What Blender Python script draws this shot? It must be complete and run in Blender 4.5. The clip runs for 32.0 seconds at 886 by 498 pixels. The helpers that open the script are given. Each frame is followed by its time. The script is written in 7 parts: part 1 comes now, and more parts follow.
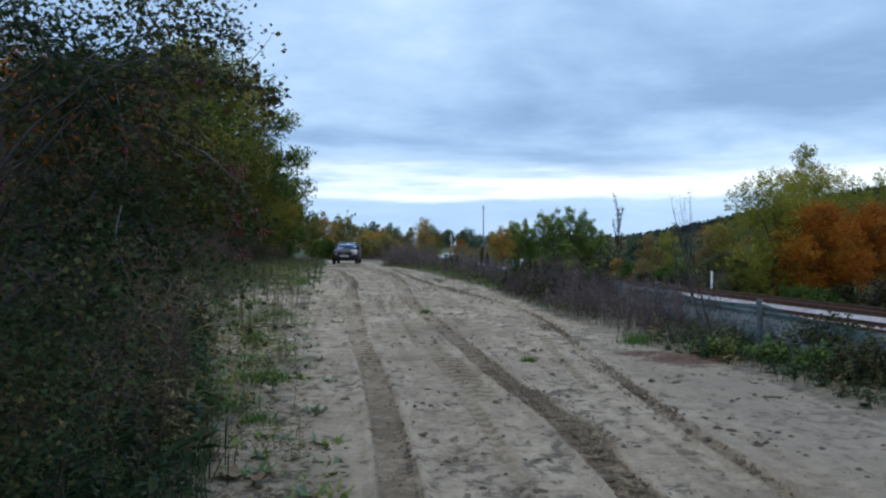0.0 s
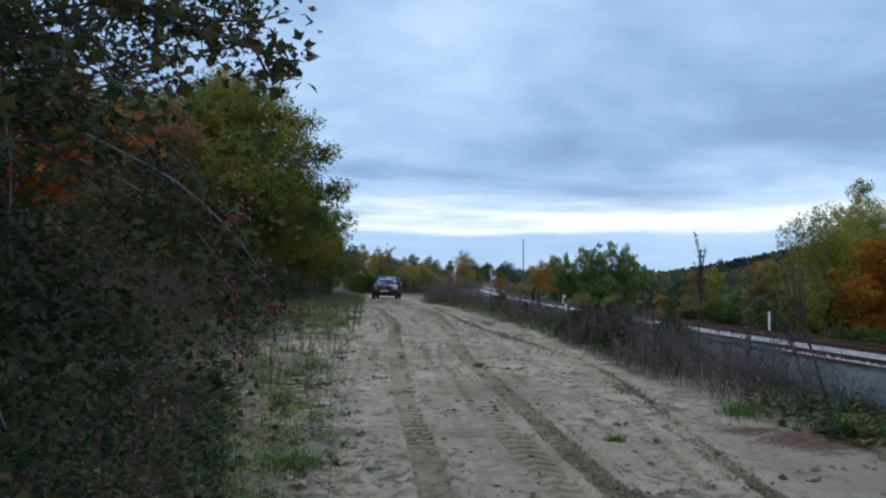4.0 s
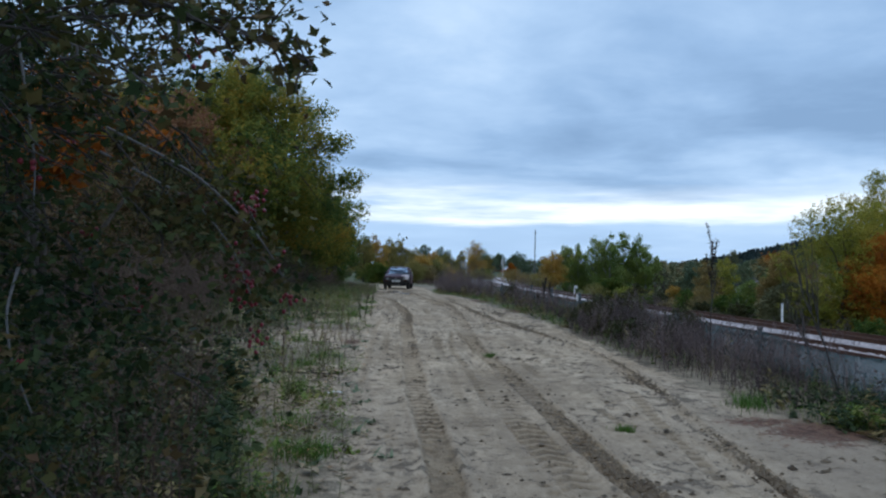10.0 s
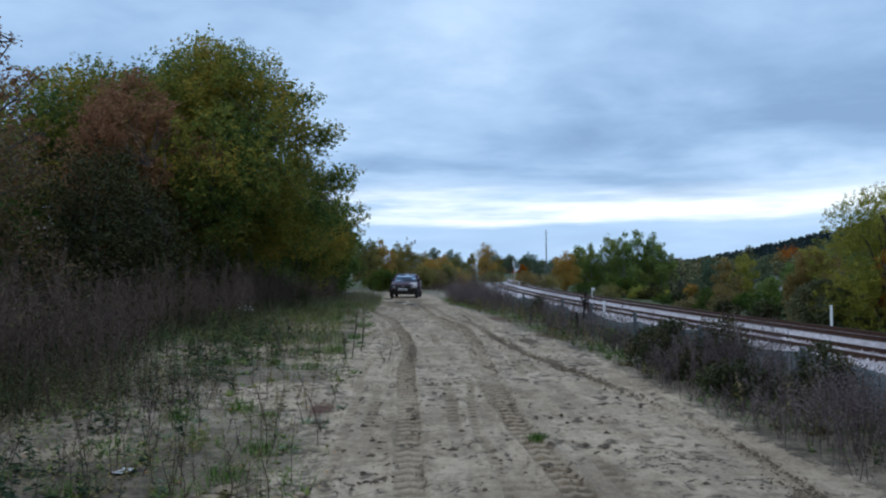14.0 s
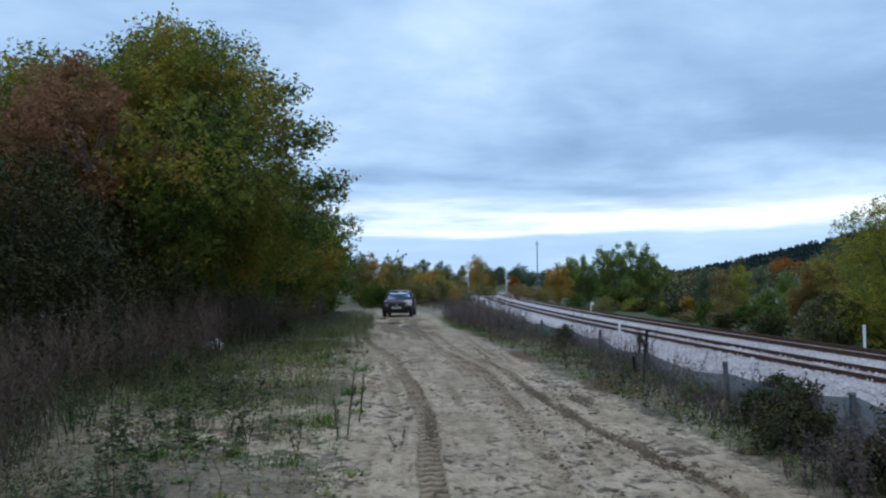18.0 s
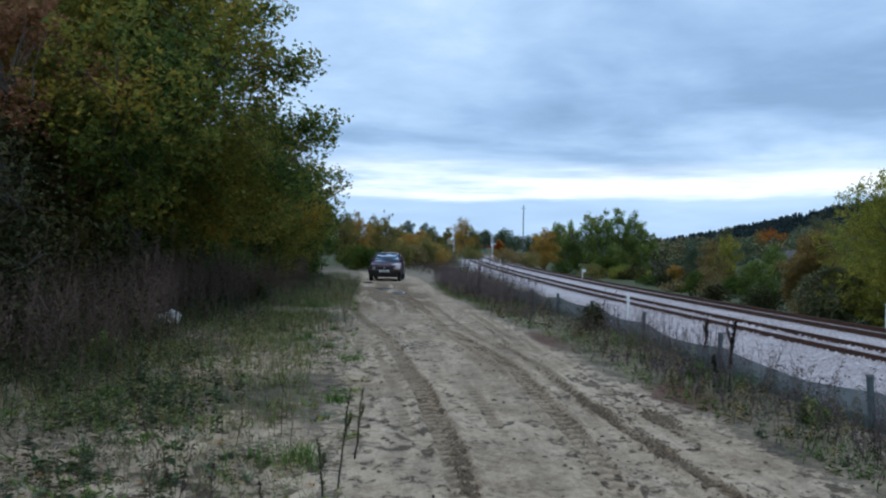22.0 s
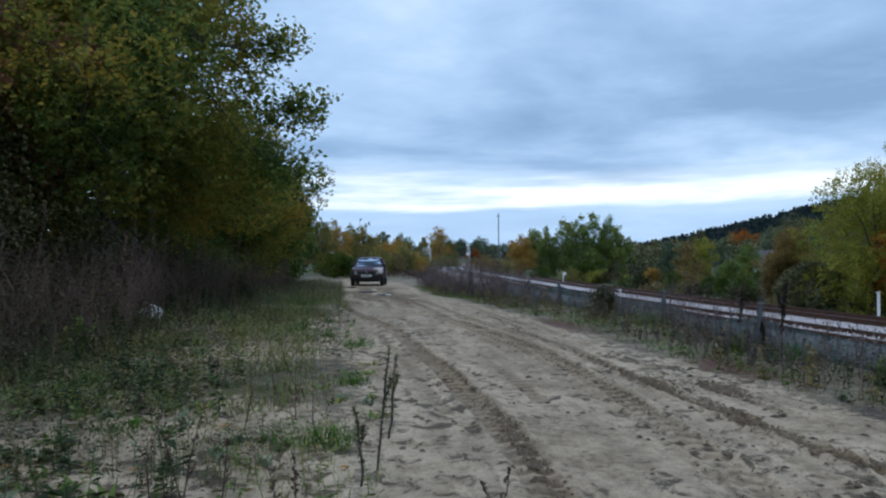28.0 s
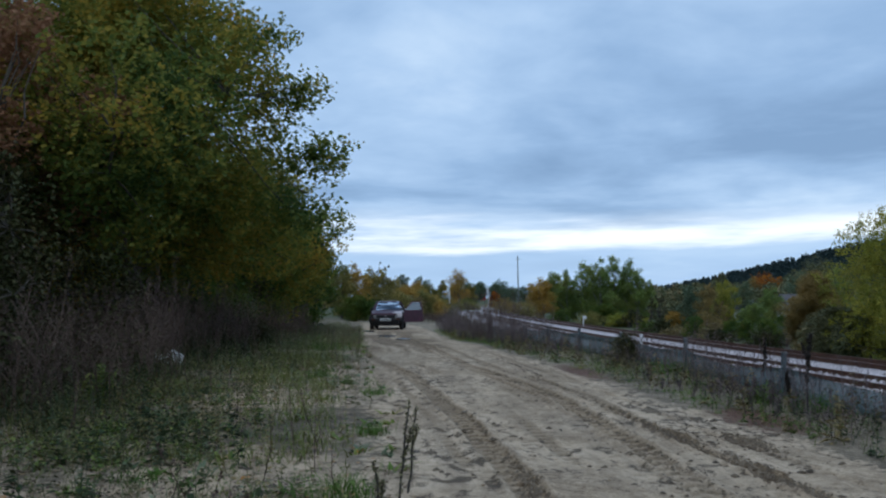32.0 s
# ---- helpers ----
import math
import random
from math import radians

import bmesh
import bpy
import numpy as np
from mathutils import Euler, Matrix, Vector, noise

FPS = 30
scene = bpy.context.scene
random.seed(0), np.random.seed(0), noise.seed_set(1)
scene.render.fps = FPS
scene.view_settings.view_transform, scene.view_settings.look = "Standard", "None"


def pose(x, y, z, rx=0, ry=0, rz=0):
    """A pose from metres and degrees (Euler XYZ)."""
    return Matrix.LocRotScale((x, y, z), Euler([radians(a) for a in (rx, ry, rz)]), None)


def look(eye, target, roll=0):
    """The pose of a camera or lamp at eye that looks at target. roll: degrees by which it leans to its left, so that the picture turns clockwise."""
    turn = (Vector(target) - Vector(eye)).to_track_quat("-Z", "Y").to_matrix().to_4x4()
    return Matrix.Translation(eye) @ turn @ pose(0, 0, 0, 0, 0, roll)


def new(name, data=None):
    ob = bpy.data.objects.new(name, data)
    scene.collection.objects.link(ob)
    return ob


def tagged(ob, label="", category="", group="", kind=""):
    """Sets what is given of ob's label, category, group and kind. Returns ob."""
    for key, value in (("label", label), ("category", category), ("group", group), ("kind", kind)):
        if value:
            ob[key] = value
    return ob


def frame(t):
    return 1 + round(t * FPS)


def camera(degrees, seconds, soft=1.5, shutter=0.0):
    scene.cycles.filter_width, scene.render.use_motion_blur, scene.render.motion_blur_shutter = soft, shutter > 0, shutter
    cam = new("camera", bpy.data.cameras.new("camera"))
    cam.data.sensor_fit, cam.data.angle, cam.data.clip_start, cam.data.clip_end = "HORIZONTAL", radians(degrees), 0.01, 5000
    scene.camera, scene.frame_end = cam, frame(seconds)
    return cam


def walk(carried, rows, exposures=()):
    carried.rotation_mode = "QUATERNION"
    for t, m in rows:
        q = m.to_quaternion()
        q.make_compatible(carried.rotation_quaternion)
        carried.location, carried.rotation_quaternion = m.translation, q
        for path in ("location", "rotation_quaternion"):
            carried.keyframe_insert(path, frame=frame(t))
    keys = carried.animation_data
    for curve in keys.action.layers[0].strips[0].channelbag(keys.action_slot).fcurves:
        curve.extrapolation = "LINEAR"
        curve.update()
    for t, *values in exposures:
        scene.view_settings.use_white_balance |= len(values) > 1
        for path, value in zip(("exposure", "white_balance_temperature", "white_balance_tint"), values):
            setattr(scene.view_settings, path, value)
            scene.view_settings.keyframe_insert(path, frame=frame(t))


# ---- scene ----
cam = camera(60.0, 32.0, soft=2.2)
PATH = [
    (0, (1.345, 1.672, 1.372), (1.574, 3.658, 1.361), 0.2),
    (0.5, (1.394, 2.070, 1.417), (1.581, 4.062, 1.427), -0.6),
    (1, (1.367, 2.341, 1.428), (1.527, 4.335, 1.465), -0.9),
    (1.5, (1.309, 2.601, 1.468), (1.480, 4.593, 1.524), -0.5),
    (2, (1.346, 2.880, 1.489), (1.486, 4.874, 1.548), -0.1),
    (2.5, (1.326, 2.961, 1.504), (1.445, 4.957, 1.579), 0.2),
    (3, (1.283, 2.980, 1.511), (1.396, 4.975, 1.586), 0.4),
    (3.5, (1.266, 2.968, 1.512), (1.389, 4.963, 1.588), 0.6),
    (5.5, (1.260, 2.975, 1.508), (1.382, 4.970, 1.571), 1.2),
    (6, (1.256, 2.972, 1.510), (1.369, 4.968, 1.570), 1.1),
    (6.5, (1.258, 2.992, 1.504), (1.368, 4.988, 1.558), 1.0),
    (7, (1.263, 2.983, 1.507), (1.362, 4.981, 1.553), 0.8),
    (7.5, (1.258, 2.982, 1.510), (1.353, 4.980, 1.550), 0.9),
    (8, (1.249, 2.967, 1.512), (1.344, 4.964, 1.555), 1.0),
    (8.5, (1.247, 2.976, 1.513), (1.337, 4.973, 1.563), 1.0),
    (9, (1.254, 2.969, 1.512), (1.341, 4.966, 1.567), 1.1),
    (9.5, (1.247, 2.951, 1.514), (1.332, 4.948, 1.564), 1.0),
    (10, (1.262, 2.938, 1.512), (1.360, 4.935, 1.561), 1.0),
    (10.5, (1.356, 3.087, 1.481), (1.522, 5.079, 1.531), 0.9),
    (11, (1.360, 3.504, 1.531), (1.526, 5.497, 1.555), -0.3),
    (11.5, (1.426, 4.002, 1.557), (1.596, 5.995, 1.580), -0.8),
    (12, (1.407, 4.522, 1.584), (1.570, 6.515, 1.588), 1.3),
    (12.5, (1.440, 5.049, 1.627), (1.607, 7.042, 1.613), 0.1),
    (13, (1.518, 5.425, 1.720), (1.606, 7.422, 1.747), -0.4),
    (13.5, (1.450, 6.181, 1.690), (1.533, 8.178, 1.748), -0.3),
    (14, (1.413, 6.711, 1.739), (1.486, 8.708, 1.794), -0.4),
    (14.5, (1.353, 7.152, 1.789), (1.426, 9.150, 1.845), -0.6),
    (16.5, (1.206, 8.673, 1.993), (1.327, 10.668, 1.994), 0.2),
    (17, (1.207, 9.117, 2.006), (1.303, 11.114, 2.002), -0.2),
    (17.5, (1.098, 9.542, 2.025), (1.127, 11.541, 2.091), -0.1),
    (18, (1.087, 9.911, 2.044), (1.190, 11.906, 2.128), -0.6),
    (18.5, (0.963, 10.342, 2.062), (1.106, 12.336, 2.135), -1.0),
    (19, (0.887, 10.698, 2.074), (1.040, 12.691, 2.137), -0.8),
    (19.5, (0.914, 11.079, 2.098), (1.055, 13.073, 2.145), -0.4),
    (20, (0.864, 11.390, 2.124), (1.004, 13.384, 2.182), 0.3),
    (20.5, (0.916, 11.758, 2.096), (1.072, 13.751, 2.158), 0.6),
    (21, (0.878, 12.038, 2.076), (1.024, 14.032, 2.119), 0.8),
    (21.5, (0.790, 12.382, 2.092), (0.938, 14.377, 2.075), 1.3),
    (22, (0.800, 12.766, 2.101), (0.946, 14.762, 2.086), 1.0),
    (22.5, (0.686, 13.139, 2.116), (0.747, 15.138, 2.080), 1.2),
    (23, (0.583, 13.412, 2.087), (0.665, 15.409, 2.152), 0.7),
    (23.5, (0.455, 13.635, 1.798), (0.516, 15.633, 1.858), -0.1),
    (24, (0.415, 13.656, 1.683), (0.479, 15.655, 1.715), -0.7),
    (24.5, (0.411, 13.646, 1.668), (0.486, 15.645, 1.699), -0.4),
    (25, (0.422, 13.663, 1.658), (0.565, 15.658, 1.676), -0.2),
    (25.5, (0.428, 13.654, 1.650), (0.586, 15.648, 1.669), -0.3),
    (26, (0.423, 13.675, 1.650), (0.603, 15.668, 1.663), -0.3),
    (26.5, (0.429, 13.664, 1.650), (0.626, 15.655, 1.660), -0.8),
    (28.5, (0.437, 13.678, 1.637), (0.651, 15.666, 1.657), -0.6),
    (29, (0.441, 13.662, 1.646), (0.642, 15.652, 1.693), -0.7),
    (29.5, (0.447, 13.645, 1.649), (0.643, 15.634, 1.727), -0.9),
    (30, (0.443, 13.646, 1.650), (0.633, 15.635, 1.743), -1.0),
    (30.5, (0.445, 13.635, 1.650), (0.632, 15.623, 1.756), -1.0),
    (31, (0.445, 13.636, 1.654), (0.629, 15.625, 1.767), -1.0),
    (31.5, (0.438, 13.643, 1.648), (0.616, 15.632, 1.769), -0.9),
    (32, (0.429, 13.654, 1.695), (0.592, 15.644, 1.821), -0.5),
]
LIGHT = ((0, 0.25), (2, 0.15), (6, 0.12), (14, 0.15), (17, 0.27), (19, 0.2), (22, 0.22), (24, 0.32), (26, 0.28), (28.5, 0.15), (30, 0.08), (32, 0.03))  # the lens brightens and darkens its picture
walk(cam, [(t, look(eye, target, roll)) for t, eye, target, roll in PATH], LIGHT)

# ---- sky and light ----
world = bpy.data.worlds.new("overcast_sky")
scene.world = world
world.use_nodes = True
NT = world.node_tree
NT.nodes.clear()


def link(tree, a, b):
    tree.links.new(a, b)


def math_node(tree, op, a, b=None, c=None):
    n = tree.nodes.new("ShaderNodeMath")
    n.operation = op
    for i, v in enumerate((a, b, c)):
        if v is None:
            continue
        if isinstance(v, (int, float)):
            n.inputs[i].default_value = v
        else:
            tree.links.new(v, n.inputs[i])
    return n.outputs[0]


def noise_node(tree, vec, scale, detail=5.0, rough=0.55, lac=2.0, distort=0.0):
    n = tree.nodes.new("ShaderNodeTexNoise")
    n.inputs["Scale"].default_value = scale
    n.inputs["Detail"].default_value = detail
    n.inputs["Roughness"].default_value = rough
    n.inputs["Lacunarity"].default_value = lac
    n.inputs["Distortion"].default_value = distort
    if vec is not None:
        tree.links.new(vec, n.inputs["Vector"])
    return n.outputs["Fac"]


def ramp_node(tree, fac, stops, smooth=False):
    n = tree.nodes.new("ShaderNodeValToRGB")
    el = n.color_ramp.elements
    while len(el) > 1:
        el.remove(el[-1])
    el[0].position, el[0].color = stops[0][0], (*stops[0][1], 1)
    for p, c in stops[1:]:
        e = el.new(p)
        e.color = (*c, 1)
    if smooth:
        n.color_ramp.interpolation = "EASE"
    tree.links.new(fac, n.inputs[0])
    return n.outputs[0]


def mix_node(tree, fac, a, b, blend="MIX"):
    n = tree.nodes.new("ShaderNodeMix")
    n.data_type, n.blend_type = "RGBA", blend
    for i, v in ((0, fac), (6, a), (7, b)):
        if isinstance(v, tuple):
            n.inputs[i].default_value = (*v, 1)
        elif isinstance(v, (int, float)):
            n.inputs[i].default_value = v
        else:
            tree.links.new(v, n.inputs[i])
    return n.outputs[2]


def build_sky():
    t = NT
    out = t.nodes.new("ShaderNodeOutputWorld")
    bg = t.nodes.new("ShaderNodeBackground")
    tc = t.nodes.new("ShaderNodeTexCoord")
    sep = t.nodes.new("ShaderNodeSeparateXYZ")
    link(t, tc.outputs["Generated"], sep.inputs[0])
    x, y, z = sep.outputs
    up = math_node(t, "MAXIMUM", z, 0.0)
    # cloud sheet seen in perspective
    den = math_node(t, "ADD", up, 0.10)
    cx, cy = math_node(t, "DIVIDE", x, den), math_node(t, "DIVIDE", y, den)
    com = t.nodes.new("ShaderNodeCombineXYZ")
    link(t, math_node(t, "MULTIPLY", cx, 1.0), com.inputs[0])
    link(t, math_node(t, "MULTIPLY", cy, 1.0), com.inputs[1])
    big = noise_node(t, com.outputs[0], 0.55, 5.0, 0.50, distort=0.4)
    fine = noise_node(t, com.outputs[0], 2.1, 6.0, 0.6, distort=0.3)
    mixed = math_node(t, "ADD", math_node(t, "MULTIPLY", big, 0.82), math_node(t, "MULTIPLY", fine, 0.18))
    cloud = ramp_node(t, mixed, [(0.37, (0.225, 0.37, 0.60)), (0.46, (0.31, 0.485, 0.75)), (0.54, (0.43, 0.62, 0.89)), (0.64, (0.64, 0.82, 1.04))])
    # a clear streak low over the horizon
    az = t.nodes.new("ShaderNodeCombineXYZ")
    link(t, math_node(t, "MULTIPLY", x, 2.6), az.inputs[0])
    link(t, math_node(t, "MULTIPLY", y, 2.6), az.inputs[1])
    link(t, math_node(t, "MULTIPLY", z, 26.0), az.inputs[2])
    wob = math_node(t, "SUBTRACT", noise_node(t, az.outputs[0], 1.0, 5.0, 0.6), 0.5)
    el = math_node(t, "ADD", z, math_node(t, "MULTIPLY", wob, 0.062))
    streak = ramp_node(t, el, [(0.0, (0, 0, 0)), (0.056, (0, 0, 0)), (0.068, (1, 1, 1)), (0.080, (1, 1, 1)), (0.098, (0.25, 0.25, 0.25)), (0.115, (0, 0, 0))])
    low = ramp_node(t, el, [(0.0, (1, 1, 1)), (0.062, (1, 1, 1)), (0.110, (0, 0, 0))])
    col = mix_node(t, math_node(t, "MULTIPLY", low, 0.75), cloud, (0.43, 0.635, 0.93))
    thin = ramp_node(t, math_node(t, "ADD", math_node(t, "MULTIPLY", noise_node(t, az.outputs[0], 1.7, 4.0, 0.6), 0.8), math_node(t, "MULTIPLY", x, 0.45)), [(0.36, (0.05, 0.05, 0.05)), (0.57, (1, 1, 1))])
    col = mix_node(t, math_node(t, "MULTIPLY", streak, thin), col, (1.02, 1.12, 1.22))
    sky = t.nodes.new("ShaderNodeTexSky")
    sky.sky_type, sky.sun_disc = "NISHITA", False
    sky.sun_elevation, sky.sun_rotation = radians(35), radians(200)
    skyc = mix_node(t, 1.0, sky.outputs[0], (0.1, 0.1, 0.1), "MULTIPLY")
    col = mix_node(t, 0.06, col, skyc)
    link(t, col, bg.inputs[0])
    bg.inputs[1].default_value = 1.0
    link(t, bg.outputs[0], out.inputs[0])


build_sky()
sun = new("sun", bpy.data.lights.new("sun", "SUN"))
sun.data.energy, sun.data.angle, sun.data.color = 0.5, radians(60), (1.0, 0.9, 0.78)
sun.matrix_world = look((0, 0, 50), (6, 17, 0))


# ---- materials ----
def material(name, rough=0.7, metal=0.0):
    m = bpy.data.materials.new(name)
    m.use_nodes = True
    t = m.node_tree
    b = t.nodes["Principled BSDF"]
    b.inputs["Roughness"].default_value = rough
    b.inputs["Metallic"].default_value = metal
    return m, t, b


def coords(t, kind="Object"):
    return t.nodes.new("ShaderNodeTexCoord").outputs[kind]


def bump(t, b, height, strength, distance=0.02):
    n = t.nodes.new("ShaderNodeBump")
    n.inputs["Strength"].default_value = strength
    n.inputs["Distance"].default_value = distance
    link(t, height, n.inputs["Height"])
    link(t, n.outputs[0], b.inputs["Normal"])


def plain(name, dark, light, scale=8.0, rough=0.7, metal=0.0, bumpy=0.15, fine=60.0):
    """A surface with two scales of variation between two colours."""
    m, t, b = material(name, rough, metal)
    v = coords(t)
    n1, n2 = noise_node(t, v, scale), noise_node(t, v, fine, 3.0)
    f = math_node(t, "ADD", math_node(t, "MULTIPLY", n1, 0.65), math_node(t, "MULTIPLY", n2, 0.35))
    link(t, ramp_node(t, f, [(0.35, dark), (0.65, light)]), b.inputs["Base Color"])
    if bumpy:
        bump(t, b, n2, bumpy)
    return m


def leaf_material(name, colours, patch=0.5, glow=0.45):
    """Leaves: each one takes its colour by chance, with wider patches of one tone."""
    m, t, b = material(name, 0.55)
    geo = t.nodes.new("ShaderNodeNewGeometry")
    n = noise_node(t, geo.outputs["Position"], patch, 2.0)
    f = math_node(t, "ADD", math_node(t, "MULTIPLY", geo.outputs["Random Per Island"], 0.5), math_node(t, "MULTIPLY", math_node(t, "SUBTRACT", n, 0.5), 1.6))
    f = math_node(t, "ADD", f, 0.25)
    k = len(colours) - 1
    col = ramp_node(t, f, [(i / k, c) for i, c in enumerate(colours)])
    link(t, col, b.inputs["Base Color"])
    b.inputs["Specular IOR Level"].default_value = 0.12
    tr = t.nodes.new("ShaderNodeBsdfTranslucent")
    link(t, col, tr.inputs[0])
    mx = t.nodes.new("ShaderNodeMixShader")
    mx.inputs[0].default_value = glow
    link(t, b.outputs[0], mx.inputs[1])
    link(t, tr.outputs[0], mx.inputs[2])
    link(t, mx.outputs[0], t.nodes["Material Output"].inputs[0])
    return m


def ground_material():
    m, t, b = material("sandy_ground", 0.95)
    v = coords(t)

    def mask(name):
        n = t.nodes.new("ShaderNodeAttribute")
        n.attribute_name = name
        return n.outputs["Fac"]

    def centred(n, k):
        return math_node(t, "MULTIPLY", math_node(t, "SUBTRACT", n, 0.5), k)

    def crisp(value, edge, lo, gain):
        """A mask whose border crumbles along the edge noise."""
        f = math_node(t, "MULTIPLY", math_node(t, "SUBTRACT", math_node(t, "ADD", value, edge), lo), gain)
        return math_node(t, "MINIMUM", math_node(t, "MAXIMUM", f, 0.0), 1.0)

    n1, n2, n3 = noise_node(t, v, 0.7, 6.0, 0.6), noise_node(t, v, 6.0, 7.0, 0.7), noise_node(t, v, 75.0, 4.0, 0.75)
    n4 = noise_node(t, v, 17.0, 6.0, 0.75)
    edge = math_node(t, "ADD", centred(n2, 2.0), centred(n4, 1.9))
    f = math_node(t, "ADD", math_node(t, "MULTIPLY", n1, 0.35), math_node(t, "ADD", math_node(t, "MULTIPLY", n2, 0.25), math_node(t, "ADD", math_node(t, "MULTIPLY", n4, 0.2), math_node(t, "MULTIPLY", n3, 0.2))))
    sand = ramp_node(t, f, [(0.42, (0.232, 0.162, 0.098)), (0.47, (0.445, 0.332, 0.218)), (0.52, (0.595, 0.455, 0.312)), (0.58, (0.71, 0.56, 0.40))])
    wash = noise_node(t, v, 2.6, 5.0, 0.65, distort=0.5)
    sand = mix_node(t, ramp_node(t, wash, [(0.47, (0, 0, 0)), (0.62, (0.42, 0.42, 0.42))]), sand, (0.29, 0.215, 0.14))
    ms = t.nodes.new("ShaderNodeMapping")
    ms.inputs["Scale"].default_value = (5.5, 0.55, 1.0)
    ms.inputs["Rotation"].default_value = (0, 0, radians(-5))
    link(t, v, ms.inputs["Vector"])
    lines = noise_node(t, ms.outputs[0], 1.0, 6.0, 0.68, distort=0.35)
    sand = mix_node(t, ramp_node(t, lines, [(0.48, (0, 0, 0)), (0.60, (0.45, 0.45, 0.45))]), sand, (0.30, 0.225, 0.152))
    # trodden marks: short dents, their shade and damp sand painted dark, in places many
    mp = t.nodes.new("ShaderNodeMapping")
    mp.inputs["Scale"].default_value = (7.5, 6.0, 5.0)
    link(t, v, mp.inputs["Vector"])
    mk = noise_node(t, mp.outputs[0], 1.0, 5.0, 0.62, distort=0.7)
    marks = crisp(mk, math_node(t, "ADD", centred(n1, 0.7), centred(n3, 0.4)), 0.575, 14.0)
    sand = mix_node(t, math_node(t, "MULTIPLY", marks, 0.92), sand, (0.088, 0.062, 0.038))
    # near sand darkened in its colour for the dimmer exposure and shade there
    sand = mix_node(t, math_node(t, "MULTIPLY", mask("near_dark"), 0.34), sand, (0.30, 0.235, 0.172))
    mq = t.nodes.new("ShaderNodeMapping")
    mq.inputs["Scale"].default_value = (17.0, 21.0, 10.0)
    link(t, v, mq.inputs["Vector"])
    specks = crisp(noise_node(t, mq.outputs[0], 1.0, 3.0, 0.6, distort=0.4), centred(wash, 0.9), 0.63, 18.0)
    sand = mix_node(t, math_node(t, "MULTIPLY", specks, 0.55), sand, (0.15, 0.105, 0.066))
    earth = ramp_node(t, f, [(0.42, (0.070, 0.054, 0.035)), (0.48, (0.190, 0.148, 0.098)), (0.53, (0.305, 0.243, 0.168)), (0.58, (0.43, 0.345, 0.245))])
    meadow = ramp_node(t, f, [(0.3, (0.035, 0.05, 0.018)), (0.5, (0.07, 0.085, 0.03)), (0.66, (0.13, 0.115, 0.05))])
    stone = t.nodes.new("ShaderNodeTexVoronoi")
    stone.inputs["Scale"].default_value = 13.0
    link(t, v, stone.inputs["Vector"])
    grit = mix_node(t, 0.3, ramp_node(t, stone.outputs["Color"], [(0.0, (0.34, 0.29, 0.285)), (0.5, (0.52, 0.46, 0.455)), (1.0, (0.70, 0.645, 0.64))]),
                    ramp_node(t, n1, [(0.4, (0.36, 0.30, 0.29)), (0.6, (0.60, 0.54, 0.535))]))
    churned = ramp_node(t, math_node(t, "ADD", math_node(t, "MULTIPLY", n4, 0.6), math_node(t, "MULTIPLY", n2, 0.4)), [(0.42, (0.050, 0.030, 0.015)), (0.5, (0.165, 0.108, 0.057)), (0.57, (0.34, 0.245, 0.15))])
    clay = ramp_node(t, n4, [(0.42, (0.085, 0.040, 0.025)), (0.57, (0.20, 0.105, 0.065))])
    sep = t.nodes.new("ShaderNodeSeparateXYZ")
    link(t, v, sep.inputs[0])
    lat = mask("side")
    bars = math_node(t, "SINE", math_node(t, "MULTIPLY", math_node(t, "ADD", sep.outputs[1], math_node(t, "MULTIPLY", math_node(t, "ABSOLUTE", lat), 0.7)), 2 * math.pi / 0.15))
    tread = math_node(t, "MULTIPLY", bars, mask("tread"))
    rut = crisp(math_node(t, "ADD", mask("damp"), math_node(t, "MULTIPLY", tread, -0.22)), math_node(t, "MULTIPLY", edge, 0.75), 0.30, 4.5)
    pressed = ramp_node(t, f, [(0.42, (0.105, 0.070, 0.039)), (0.49, (0.205, 0.144, 0.085)), (0.56, (0.345, 0.255, 0.160))])
    band = crisp(math_node(t, "ADD", mask("press"), math_node(t, "MULTIPLY", tread, -0.30)), math_node(t, "MULTIPLY", edge, 0.75), 0.26, 2.6)
    col = mix_node(t, crisp(mask("sand"), edge, 0.36, 3.6), earth, sand)
    col = mix_node(t, mask("meadow"), col, meadow)
    col = mix_node(t, crisp(mask("clay"), edge, 0.34, 3.5), col, clay)
    col = mix_node(t, math_node(t, "MULTIPLY", band, 0.84), col, pressed)
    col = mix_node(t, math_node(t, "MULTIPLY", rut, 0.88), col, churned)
    lugs = crisp(tread, math_node(t, "MULTIPLY", edge, 0.5), 0.22, 3.0)
    col = mix_node(t, math_node(t, "MULTIPLY", lugs, 0.42), col, (0.46, 0.345, 0.225))
    col = mix_node(t, mask("gravel"), col, grit)
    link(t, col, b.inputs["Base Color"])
    h = math_node(t, "ADD", math_node(t, "MULTIPLY", n2, 0.15), math_node(t, "ADD", math_node(t, "MULTIPLY", n4, 0.8), math_node(t, "MULTIPLY", n3, 0.6)))
    h = math_node(t, "ADD", h, math_node(t, "ADD", math_node(t, "MULTIPLY", tread, 0.15), math_node(t, "MULTIPLY", math_node(t, "ADD", marks, specks), -0.4)))
    bump(t, b, h, 0.75, 0.022)
    return m


M = {}


